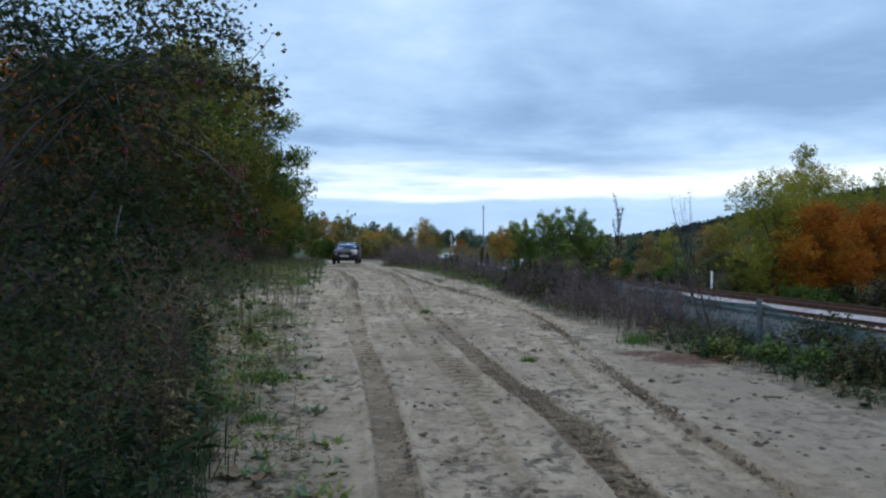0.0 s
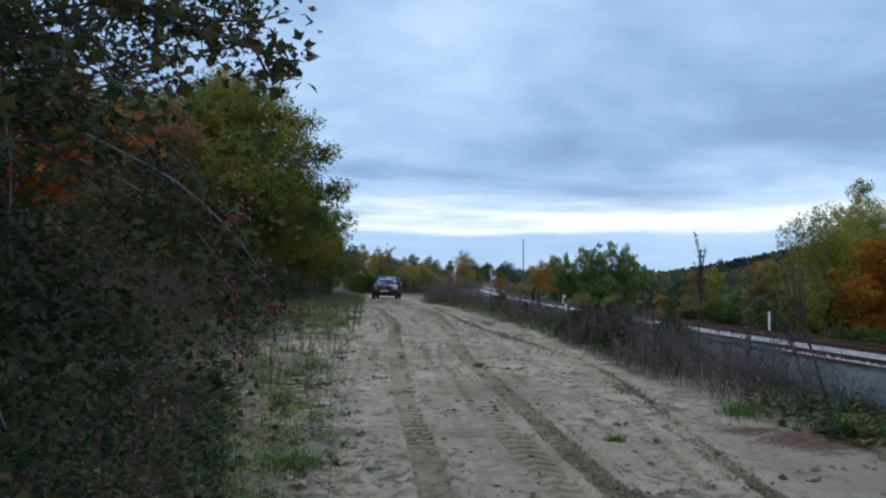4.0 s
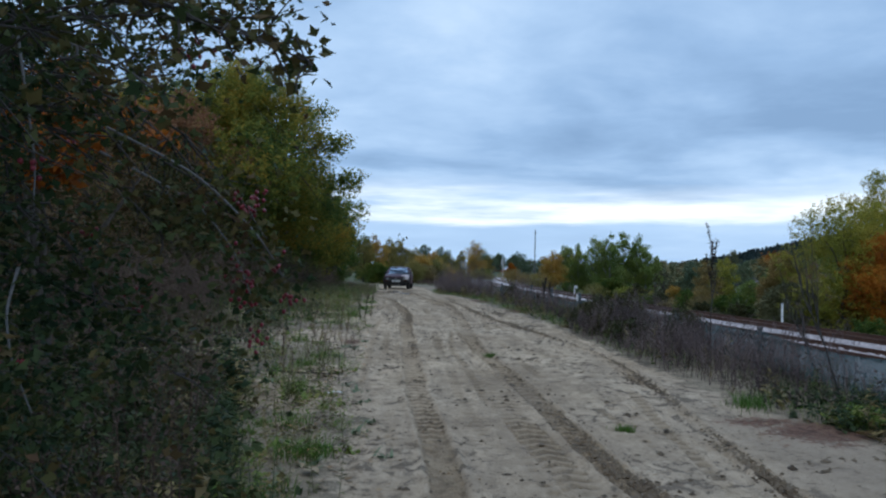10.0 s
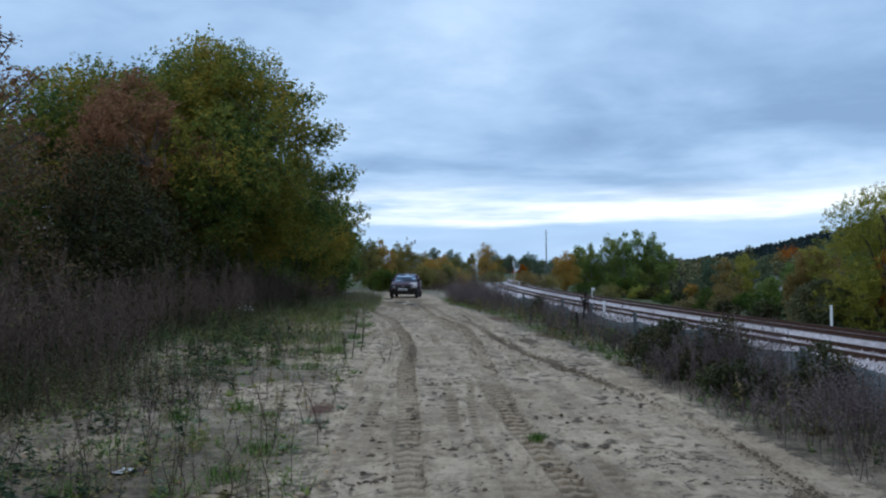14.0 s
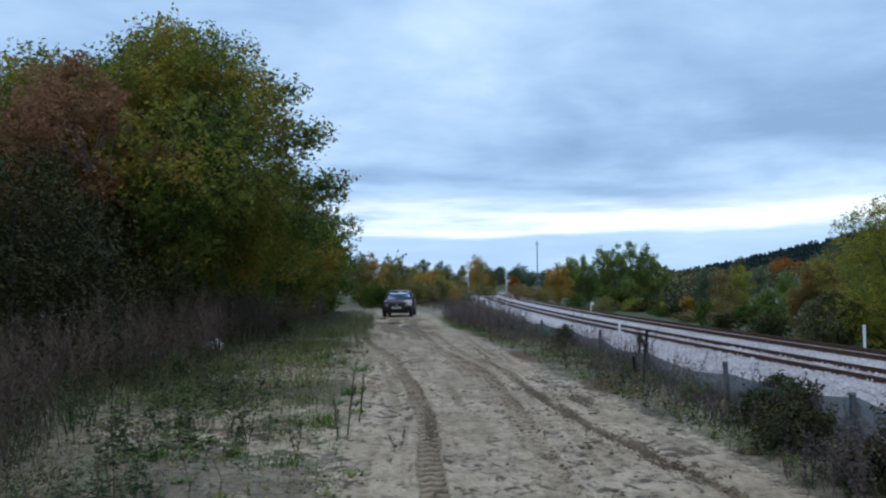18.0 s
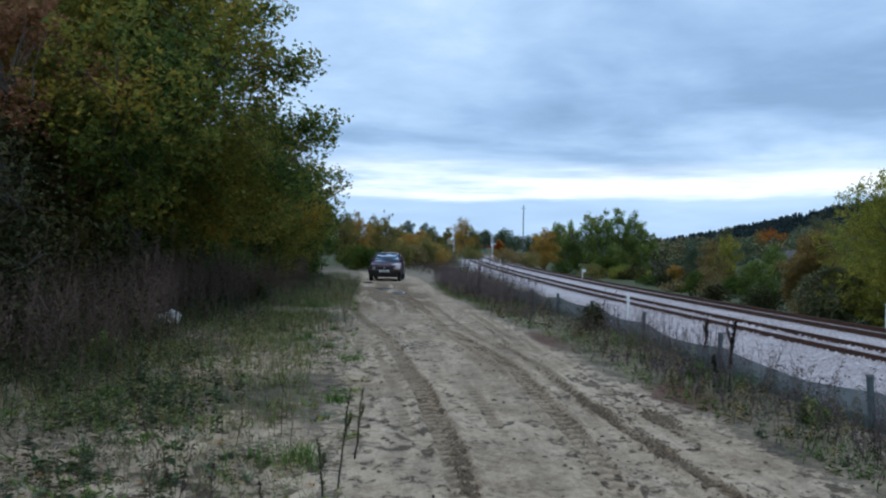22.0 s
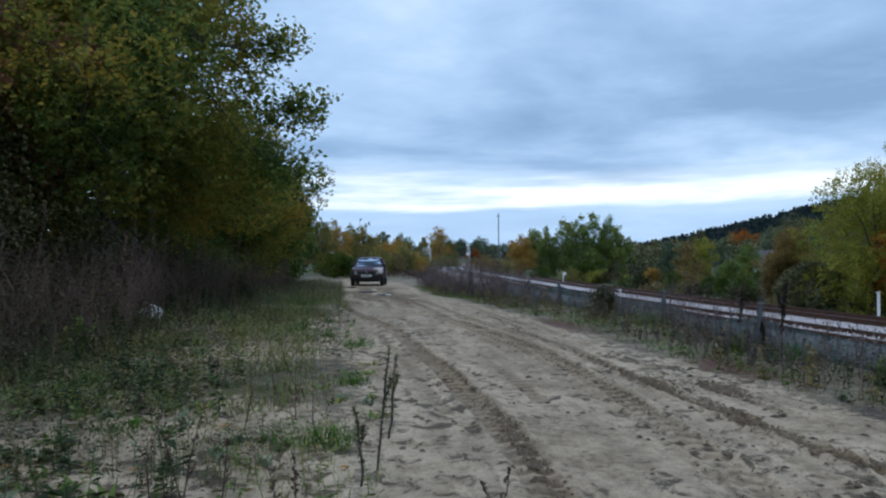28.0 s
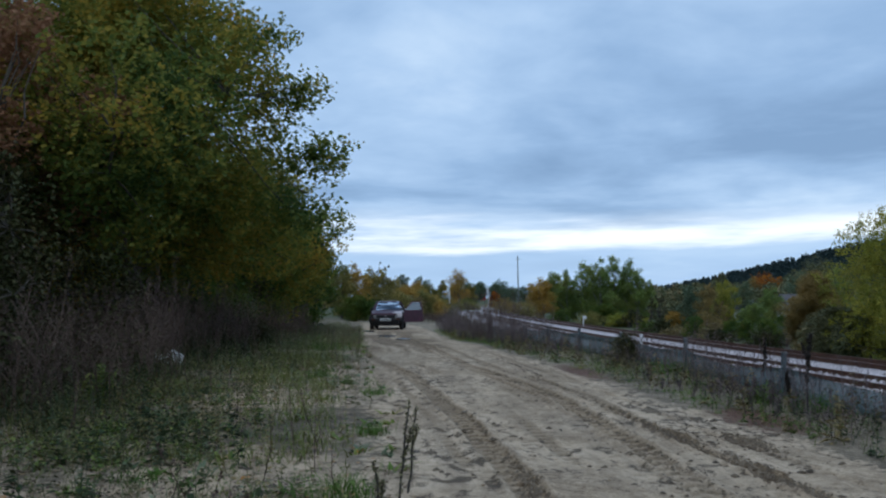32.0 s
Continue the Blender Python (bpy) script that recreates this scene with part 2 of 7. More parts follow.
def materials():
    M["ground"] = ground_material()
    M["bark"] = plain("grey_brown_bark", (0.035, 0.028, 0.022), (0.12, 0.10, 0.08), 9, 0.9, bumpy=0.6, fine=40)
    M["birch"] = plain("pale_birch_bark", (0.12, 0.11, 0.10), (0.45, 0.44, 0.42), 5, 0.8, bumpy=0.3, fine=25)
    M["twig"] = plain("grey_twig_bark", (0.022, 0.019, 0.018), (0.075, 0.067, 0.062), 12, 0.85)
    M["stalk"] = leaf_material("dry_brown_stalks", [(0.068, 0.048, 0.042), (0.126, 0.086, 0.070), (0.215, 0.152, 0.112)], 1.2, 0.1)
    # far trees: distance haze is mixed into the leaf colours, which are paler
    M["far_oak"] = leaf_material("haze_paled_olive_gold_leaves", [(0.13, 0.145, 0.055), (0.21, 0.205, 0.066), (0.31, 0.255, 0.078), (0.38, 0.270, 0.085)], 0.12, 0.4)
    M["heather"] = leaf_material("purplish_grey_twigs", [(0.085, 0.062, 0.062), (0.150, 0.112, 0.108), (0.250, 0.190, 0.170)], 1.2, 0.1)
    M["stalk_grey"] = leaf_material("grey_green_weed", [(0.095, 0.101, 0.044), (0.162, 0.162, 0.077), (0.270, 0.243, 0.121)], 0.9, 0.2)
    M["weed"] = leaf_material("green_weed_leaves", [(0.066, 0.125, 0.035), (0.125, 0.199, 0.048), (0.216, 0.267, 0.068), (0.366, 0.299, 0.102)], 0.8, 0.25)
    M["grass"] = leaf_material("fresh_grass", [(0.05, 0.11, 0.02), (0.09, 0.18, 0.03), (0.14, 0.22, 0.045)], 0.9, 0.3)
    M["turf"] = leaf_material("yellowish_turf", [(0.105, 0.130, 0.040), (0.185, 0.205, 0.062), (0.29, 0.265, 0.095)], 0.7, 0.25)
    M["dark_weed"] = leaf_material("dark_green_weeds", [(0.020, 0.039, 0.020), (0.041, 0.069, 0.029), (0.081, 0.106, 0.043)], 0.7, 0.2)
    M["oak"] = leaf_material("green_turning_leaves", [(0.062, 0.112, 0.038), (0.120, 0.178, 0.044), (0.225, 0.242, 0.052), (0.41, 0.315, 0.058), (0.53, 0.295, 0.052)], 0.55, 0.55)
    M["green"] = leaf_material("deep_green_leaves", [(0.033, 0.068, 0.021), (0.060, 0.112, 0.024), (0.112, 0.158, 0.030), (0.210, 0.188, 0.030)], 0.5)
    M["yellow"] = leaf_material("yellow_green_leaves", [(0.17, 0.20, 0.040), (0.27, 0.285, 0.050), (0.40, 0.35, 0.06), (0.48, 0.37, 0.07)], 0.25)
    M["orange"] = leaf_material("orange_leaves", [(0.198, 0.062, 0.015), (0.370, 0.111, 0.018), (0.519, 0.185, 0.025), (0.494, 0.247, 0.037)], 0.35)
    M["gold"] = leaf_material("golden_leaves", [(0.200, 0.160, 0.062), (0.310, 0.220, 0.080), (0.420, 0.265, 0.092)], 0.25)
    M["rust"] = leaf_material("red_brown_leaves", [(0.190, 0.110, 0.058), (0.310, 0.160, 0.085), (0.390, 0.200, 0.115), (0.320, 0.225, 0.085)], 0.5)
    M["brown_leaf"] = leaf_material("dull_brown_leaves", [(0.062, 0.052, 0.026), (0.115, 0.085, 0.044), (0.18, 0.112, 0.062), (0.15, 0.128, 0.048)], 0.8, 0.3)
    M["plum"] = leaf_material("dark_purplish_leaves", [(0.034, 0.025, 0.014), (0.059, 0.046, 0.021), (0.103, 0.074, 0.031)], 0.6, 0.2)
    M["hawthorn"] = leaf_material("hawthorn_leaves", [(0.014, 0.031, 0.015), (0.027, 0.050, 0.021), (0.056, 0.077, 0.027), (0.105, 0.084, 0.031), (0.084, 0.043, 0.027)], 1.6, 0.25)
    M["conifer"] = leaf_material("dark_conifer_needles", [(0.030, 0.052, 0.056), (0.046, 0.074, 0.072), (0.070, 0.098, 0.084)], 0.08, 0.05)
    # far foliage lightened and less saturated, so its colour carries the distance haze
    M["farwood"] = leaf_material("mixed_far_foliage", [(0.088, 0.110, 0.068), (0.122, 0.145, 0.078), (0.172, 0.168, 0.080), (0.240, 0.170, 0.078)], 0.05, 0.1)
    M["far_green"] = leaf_material("haze_paled_green_foliage", [(0.098, 0.150, 0.100), (0.140, 0.190, 0.110), (0.205, 0.225, 0.118)], 0.08, 0.3)
    M["dry_herb"] = leaf_material("dry_olive_herbs", [(0.125, 0.098, 0.046), (0.215, 0.165, 0.076), (0.31, 0.235, 0.105), (0.27, 0.25, 0.080)], 1.1, 0.2)
    M["grove"] = leaf_material("mid_green_grove_leaves", [(0.125, 0.205, 0.068), (0.195, 0.275, 0.078), (0.285, 0.335, 0.092), (0.42, 0.375, 0.105)], 0.12, 0.45)
    M["honey"] = leaf_material("honey_yellow_leaves", [(0.300, 0.245, 0.068), (0.455, 0.300, 0.075), (0.550, 0.325, 0.082), (0.415, 0.335, 0.088)], 0.2)
    M["pale_grass"] = leaf_material("pale_dry_grass", [(0.13, 0.15, 0.085), (0.20, 0.215, 0.12), (0.29, 0.27, 0.155)], 0.9, 0.25)
    M["mullein"] = leaf_material("blackened_seed_heads", [(0.018, 0.014, 0.012), (0.035, 0.027, 0.022), (0.06, 0.046, 0.036)], 3.0, 0.0)
    M["spike"] = leaf_material("withered_spike_leaves", [(0.120, 0.112, 0.056), (0.192, 0.176, 0.088), (0.272, 0.224, 0.120)], 3.0, 0.15)
    M["sage"] = leaf_material("grey_green_rosettes", [(0.115, 0.161, 0.098), (0.184, 0.230, 0.138), (0.253, 0.287, 0.184)], 1.5, 0.15)
    # olive leaves whose colour is darkened for the shade low in the growth
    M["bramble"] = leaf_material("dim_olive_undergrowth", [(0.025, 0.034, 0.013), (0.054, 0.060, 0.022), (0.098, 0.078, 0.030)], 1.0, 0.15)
    M["litter"] = leaf_material("fallen_leaves", [(0.10, 0.06, 0.03), (0.22, 0.14, 0.07), (0.38, 0.30, 0.20), (0.45, 0.18, 0.03)], 3.0, 0.1)
    M["berry"] = plain("red_berries", (0.11, 0.006, 0.014), (0.23, 0.012, 0.026), 30, 0.3, bumpy=0)
    M["rail"] = plain("rusty_rail_steel", (0.05, 0.022, 0.014), (0.14, 0.06, 0.032), 6, 0.75, 0.3)
    M["sleeper"] = plain("dusty_concrete_sleeper", (0.26, 0.22, 0.21), (0.44, 0.39, 0.38), 4, 0.9)
    M["white"] = plain("weathered_white_paint", (0.55, 0.55, 0.53), (0.80, 0.80, 0.78), 10, 0.6, bumpy=0.05)
    M["concrete"] = plain("pale_concrete", (0.34, 0.33, 0.32), (0.52, 0.51, 0.50), 3, 0.9)
    M["galv"] = plain("galvanised_steel", (0.30, 0.31, 0.32), (0.48, 0.49, 0.50), 6, 0.5, 0.5, 0.05)
    M["wood_post"] = plain("weathered_fence_post", (0.045, 0.06, 0.065), (0.12, 0.15, 0.16), 14, 0.9, bumpy=0.4)
    M["pole"] = plain("grey_timber_pole", (0.10, 0.10, 0.10), (0.20, 0.20, 0.20), 4, 0.9)
    M["red"] = plain("red_cladding", (0.35, 0.03, 0.03), (0.55, 0.06, 0.05), 2, 0.7)
    M["roof"] = plain("dark_roofing", (0.06, 0.055, 0.06), (0.13, 0.12, 0.12), 3, 0.9)
    M["wall"] = plain("pale_render", (0.45, 0.45, 0.46), (0.66, 0.66, 0.66), 2, 0.9)
    M["glass"] = plain("dark_window_glass", (0.02, 0.025, 0.03), (0.05, 0.055, 0.065), 1, 0.08, bumpy=0)


materials()


# ---- mesh helpers ----
def mesh_from(name, verts, faces, mat, smooth=False):
    me = bpy.data.meshes.new(name)
    me.from_pydata([tuple(v) for v in verts], [], faces)
    me.materials.append(mat)
    if smooth:
        me.polygons.foreach_set("use_smooth", [True] * len(me.polygons))
    return me


def mesh_np(name, verts, faces, mat, smooth=False):
    """A mesh from arrays: verts (n, 3), faces (m, k) with k corners each."""
    verts, faces = np.asarray(verts, np.float32), np.asarray(faces, np.int32)
    k = faces.shape[1]
    me = bpy.data.meshes.new(name)
    me.vertices.add(len(verts))
    me.vertices.foreach_set("co", verts.ravel())
    me.loops.add(faces.size)
    me.loops.foreach_set("vertex_index", faces.ravel())
    me.polygons.add(len(faces))
    me.polygons.foreach_set("loop_start", np.arange(0, faces.size, k, dtype=np.int32))
    me.polygons.foreach_set("loop_total", np.full(len(faces), k, np.int32))
    if smooth:
        me.polygons.foreach_set("use_smooth", np.ones(len(faces), bool))
    me.materials.append(mat)
    me.update(calc_edges=True)
    return me


def put(name, me, parent=None, m=None, label=""):
    ob = new(name, me)
    if parent is not None:
        ob.parent = parent
    if m is not None:
        ob.matrix_basis = m
    if label:
        ob["label"] = label
    return ob


def part(name, bm, mat, parent, label="", smooth=False, m=None):
    """Links a bmesh as one mesh object under a thing or a part."""
    me = bpy.data.meshes.new(name)
    bm.to_mesh(me)
    bm.free()
    me.materials.append(mat)
    if smooth:
        me.polygons.foreach_set("use_smooth", [True] * len(me.polygons))
    return put(name, me, parent, m, label)


def thing(name, x, y, z, label, category, group="", turn=0.0):
    return tagged(put(name, None, None, pose(x, y, z, 0, 0, turn)), label, category, group)


def box(bm, x0, x1, y0, y1, z0, z1, bevel=0.0):
    r = bmesh.ops.create_cube(bm, size=1.0)
    for v in r["verts"]:
        v.co = ((x0 + x1) / 2 + v.co.x * (x1 - x0), (y0 + y1) / 2 + v.co.y * (y1 - y0), (z0 + z1) / 2 + v.co.z * (z1 - z0))
    if bevel:
        edges = {e for v in r["verts"] for e in v.link_edges}
        bmesh.ops.bevel(bm, geom=list(edges), offset=bevel, segments=2, affect="EDGES", profile=0.5)
    return bm


def boxed(*a, bevel=0.0):
    return box(bmesh.new(), *a, bevel=bevel)


def tube_arrays(path, radii, sides=6):
    """Verts and quads of a tube along a path, closed to a point-like tip."""
    path = np.asarray(path, float)
    n = len(path)
    tang = np.gradient(path, axis=0)
    tang /= np.linalg.norm(tang, axis=1)[:, None] + 1e-9
    ref = np.where(np.abs(tang[:, 2:3]) > 0.9, np.array([[1.0, 0, 0]]), np.array([[0, 0, 1.0]]))
    u = np.cross(tang, ref)
    u /= np.linalg.norm(u, axis=1)[:, None] + 1e-9
    w = np.cross(tang, u)
    a = np.arange(sides) * 2 * np.pi / sides
    ring = np.cos(a)[None, :, None] * u[:, None, :] + np.sin(a)[None, :, None] * w[:, None, :]
    v = (path[:, None, :] + ring * np.asarray(radii, float)[:, None, None]).reshape(-1, 3)
    i, j = np.meshgrid(np.arange(n - 1), np.arange(sides), indexing="ij")
    j2 = (j + 1) % sides
    f = np.stack([i * sides + j, i * sides + j2, (i + 1) * sides + j2, (i + 1) * sides + j], -1).reshape(-1, 4)
    return v, f


class Pile:
    """Collects arrays of verts and quads for one mesh."""

    def __init__(self):
        self.v, self.f, self.n = [], [], 0

    def add(self, v, f):
        self.v.append(v)
        self.f.append(f + self.n)
        self.n += len(v)

    def mesh(self, name, mat, smooth=False):
        return mesh_np(name, np.concatenate(self.v), np.concatenate(self.f), mat, smooth)


def wander(a, b, n, amount, rng, sag=0.0):
    """A bent path from a to b."""
    t = np.linspace(0, 1, n)[:, None]
    p = np.asarray(a) * (1 - t) + np.asarray(b) * t
    off = np.cumsum(rng.normal(0, amount, (n, 3)), axis=0)
    off -= off[0] * (1 - t) + off[-1] * t
    p = p + off
    p[:, 2] += sag * np.sin(np.pi * t[:, 0])
    return p


def turns(rng, n, flat=0.0):
    """n random frames (two axes each) for leaves; flat tilts them towards lying level."""
    a = rng.normal(size=(n, 3))
    a /= np.linalg.norm(a, axis=1)[:, None]
    b = rng.normal(size=(n, 3))
    nrm = np.cross(a, b)
    nrm /= np.linalg.norm(nrm, axis=1)[:, None]
    nrm[:, 2] += flat * np.where(nrm[:, 2] < 0, -1, 1)
    nrm /= np.linalg.norm(nrm, axis=1)[:, None]
    a -= nrm * np.sum(a * nrm, axis=1)[:, None]
    a /= np.linalg.norm(a, axis=1)[:, None] + 1e-9
    return a, np.cross(nrm, a), nrm


def leaves(pos, size, rng, flat=0.4, narrow=0.62):
    """Leaves as kite-shaped, creased quads: verts and faces."""
    n = len(pos)
    a, b, nrm = turns(rng, n, flat)
    s = size * rng.uniform(0.6, 1.25, n)[:, None]
    bend = s * rng.uniform(-0.25, 0.25, n)[:, None]
    v = np.stack([pos - a * s * 0.5, pos + b * s * narrow * 0.5 + nrm * bend, pos + a * s * 0.5, pos - b * s * narrow * 0.5 + nrm * bend], 1)
    return v.reshape(-1, 3), np.arange(4 * n).reshape(-1, 4)


def fbm(x, y, seed=0, octaves=4, gain=0.5):
    """Smooth value noise in about -1 to 1."""
    rng = np.random.default_rng(seed)
    table = rng.uniform(-1, 1, (64, 64))
    out, amp, tot = np.zeros_like(x, dtype=float), 1.0, 0.0
    for _ in range(octaves):
        xi, yi = np.floor(x).astype(int), np.floor(y).astype(int)
        fx, fy = x - xi, y - yi
        fx, fy = fx * fx * (3 - 2 * fx), fy * fy * (3 - 2 * fy)
        g = lambda i, j: table[(xi + i) % 64, (yi + j) % 64]
        out += amp * ((g(0, 0) * (1 - fx) + g(1, 0) * fx) * (1 - fy) + (g(0, 1) * (1 - fx) + g(1, 1) * fx) * fy)
        tot += amp
        amp *= gain
        x, y = x * 2.03 + 11.3, y * 2.03 + 5.7
    return out / tot


# ---- the lie of the land ----
def rail_x(y):
    """The near rail of the railway, which bends gently along the valley."""
    d = np.asarray(y, float) - 75
    return 14.2 + np.where(d < 0, 0.00075, 0.0004) * d * d


def fence_x(y):
    return np.interp(y, [0, 9, 19, 30, 45, 60], [6.6, 5.9, 5.0, 4.7, 4.3, 4.0])


def road_left(y):
    return np.interp(y, [0, 6, 8, 10.5, 13.5, 17, 21, 26, 36, 47, 55, 64, 90], [1.2, 1.12, 0.96, 0.68, 0.58, 0.48, 0.38, 0.15, -0.2, -0.45, -0.6, -0.9, -2.0])


def road_right(y):
    return np.interp(y, [0, 6, 7.6, 8.7, 10.5, 12.5, 14, 17, 19.5, 22, 26, 30, 39, 47, 55, 70, 90], [5.3, 5.05, 4.95, 4.75, 4.4, 4.2, 4.12, 3.95, 3.72, 3.42, 3.25, 3.08, 2.9, 2.85, 2.75, 1.8, 0.0])


def smooth(a, b, t):
    t = np.clip((t - a) / (b - a), 0, 1)
    return t * t * (3 - 2 * t)


def base_z(x, y):
    """Height of the land without its small relief."""
    x, y = np.asarray(x, float), np.asarray(y, float)
    crest = np.interp(y, [-60, 2, 9, 13.5, 18.5, 25, 33, 42, 50, 90, 200, 900], [0, 0.05, 0.25, 0.40, 0.53, 0.58, 0.46, 0.15, 0.1, -0.2, -0.4, -2.0])
    z = crest + 0.12 * smooth(0.5, -2.5, x) + 1.3 * smooth(-12, -60, x)
    fx, rx = fence_x(y), rail_x(y)
    u = x - rx
    bed = np.interp(u, [-8, -2.6, -1.15, 6.9, 8.1, 11, 24, 60, 300], [-1.7, -1.65, -1.2, -1.2, -1.6, -2.6, -4.6, -5.6, -5.6])
    z = z + (bed - z) * smooth(0.15, 4.2, x - fx)
    # wooded ridge beyond the valley
    ridge = smooth(60, 330, x - 0.12 * y) * smooth(180, 420, y)
    z = z + 42 * ridge * smooth(760, 470, y)
    far = smooth(220, 420, y) * smooth(120, 20, x)
    return z + 3.5 * far


RUTS = [  # x along y of the wheel tracks, half width, depth, pressed and churned along y, tread
    ([4, 6.8, 7.7, 9.2, 10.7, 13.1, 15.5, 17.5, 18.7, 20.9, 22.5, 24.7, 28, 30.4, 36, 44], [1.57, 1.56, 1.54, 1.50, 1.40, 1.33, 1.30, 1.33, 1.31, 1.20, 1.06, 0.85, 0.40, 0.10, -0.15, 0.1], 0.105, 0.026,
     ([4, 10, 14, 17, 26, 36], [0.90, 0.80, 0.62, 0.95, 0.95, 0.7]), ([4, 9, 15, 18, 24], [0.22, 0.10, 0.10, 0.28, 0.35]), 1.0),
    ([4, 6.7, 7.7, 8.5, 9.4, 10.7, 13, 15.3, 17, 18.4, 20, 22.3, 24, 26.5, 31, 40, 50], [2.76, 2.74, 2.66, 2.60, 2.54, 2.46, 2.31, 2.28, 2.36, 2.40, 2.40, 2.37, 2.17, 1.85, 1.70, 1.5, 1.4], 0.10, 0.022,
     ([4, 9, 11, 16, 19, 26], [0.9, 0.9, 0.65, 0.50, 0.70, 0.75]), ([4, 6, 8.5, 10, 12, 20, 24], [0.65, 0.9, 0.7, 0.4, 0.15, 0.1, 0.3]), 1.0),
    ([4, 6.5, 7.5, 8.2, 9.3, 10.7, 12.6, 13.4, 14.7, 16, 17.3, 18.4, 19.6, 21, 24], [3.45, 3.53, 3.59, 3.63, 3.72, 3.86, 3.88, 3.82, 3.64, 3.43, 3.13, 2.93, 2.81, 2.75, 2.6], 0.06, 0.022,
     ([4, 9, 11, 14, 16], [0.45, 0.4, 0.2, 0.2, 0.45]), ([4, 8.5, 10, 14, 16, 20, 22], [0.75, 0.6, 0.25, 0.25, 0.55, 0.75, 0.2]), 0.0),
]
OLD_TRACKS = (  # fainter wheel marks: the rut that each follows, offset at both ends, half width, strength
    (0, -0.34, -0.30, 0.055, 0.40), (0, 0.36, 0.50, 0.06, 0.42), (0, 0.62, 0.95, 0.045, 0.36), (1, -0.30, -0.30, 0.12, 0.62), (1, 0.30, 0.42, 0.055, 0.45), (1, 0.55, 0.30, 0.04, 0.38),
    (1, -0.62, -0.16, 0.04, 0.34), (2, 0.30, 0.22, 0.06, 0.42), (2, -0.32, -0.36, 0.05, 0.40), (2, 0.62, 0.40, 0.05, 0.30), (0, -0.62, -0.50, 0.05, 0.26))
FLECKS = ((2.83, 19.9, 0.16, 0.5), (2.95, 18.5, 0.10, 0.6), (3.25, 16.9, 0.10, 0.6), (2.74, 7.25, 0.11, 0.5), (2.66, 8.1, 0.07, 0.4), (2.84, 6.4, 0.12, 0.5), (3.60, 7.9, 0.08, 0.6), (3.82, 11.2, 0.10, 0.5), (1.36, 18.2, 0.07, 0.7), (3.32, 19.6, 0.12, 0.3))  # churned spots: x, y, half sizes
CLAY = ((4.62, 8.95, 0.50, 0.42), (4.25, 9.3, 0.3, 0.2), (3.95, 20.6, 0.35, 0.8), (3.40, 25.0, 0.25, 1.2), (0.5, 14.2, 0.13, 0.30))  # reddish earth


def rut_x(k, y):
    return np.interp(y, RUTS[k][0], RUTS[k][1]) + 0.05 * fbm(np.asarray(y) * 0.6 + 40 * k, np.asarray(y) * 0, 31)


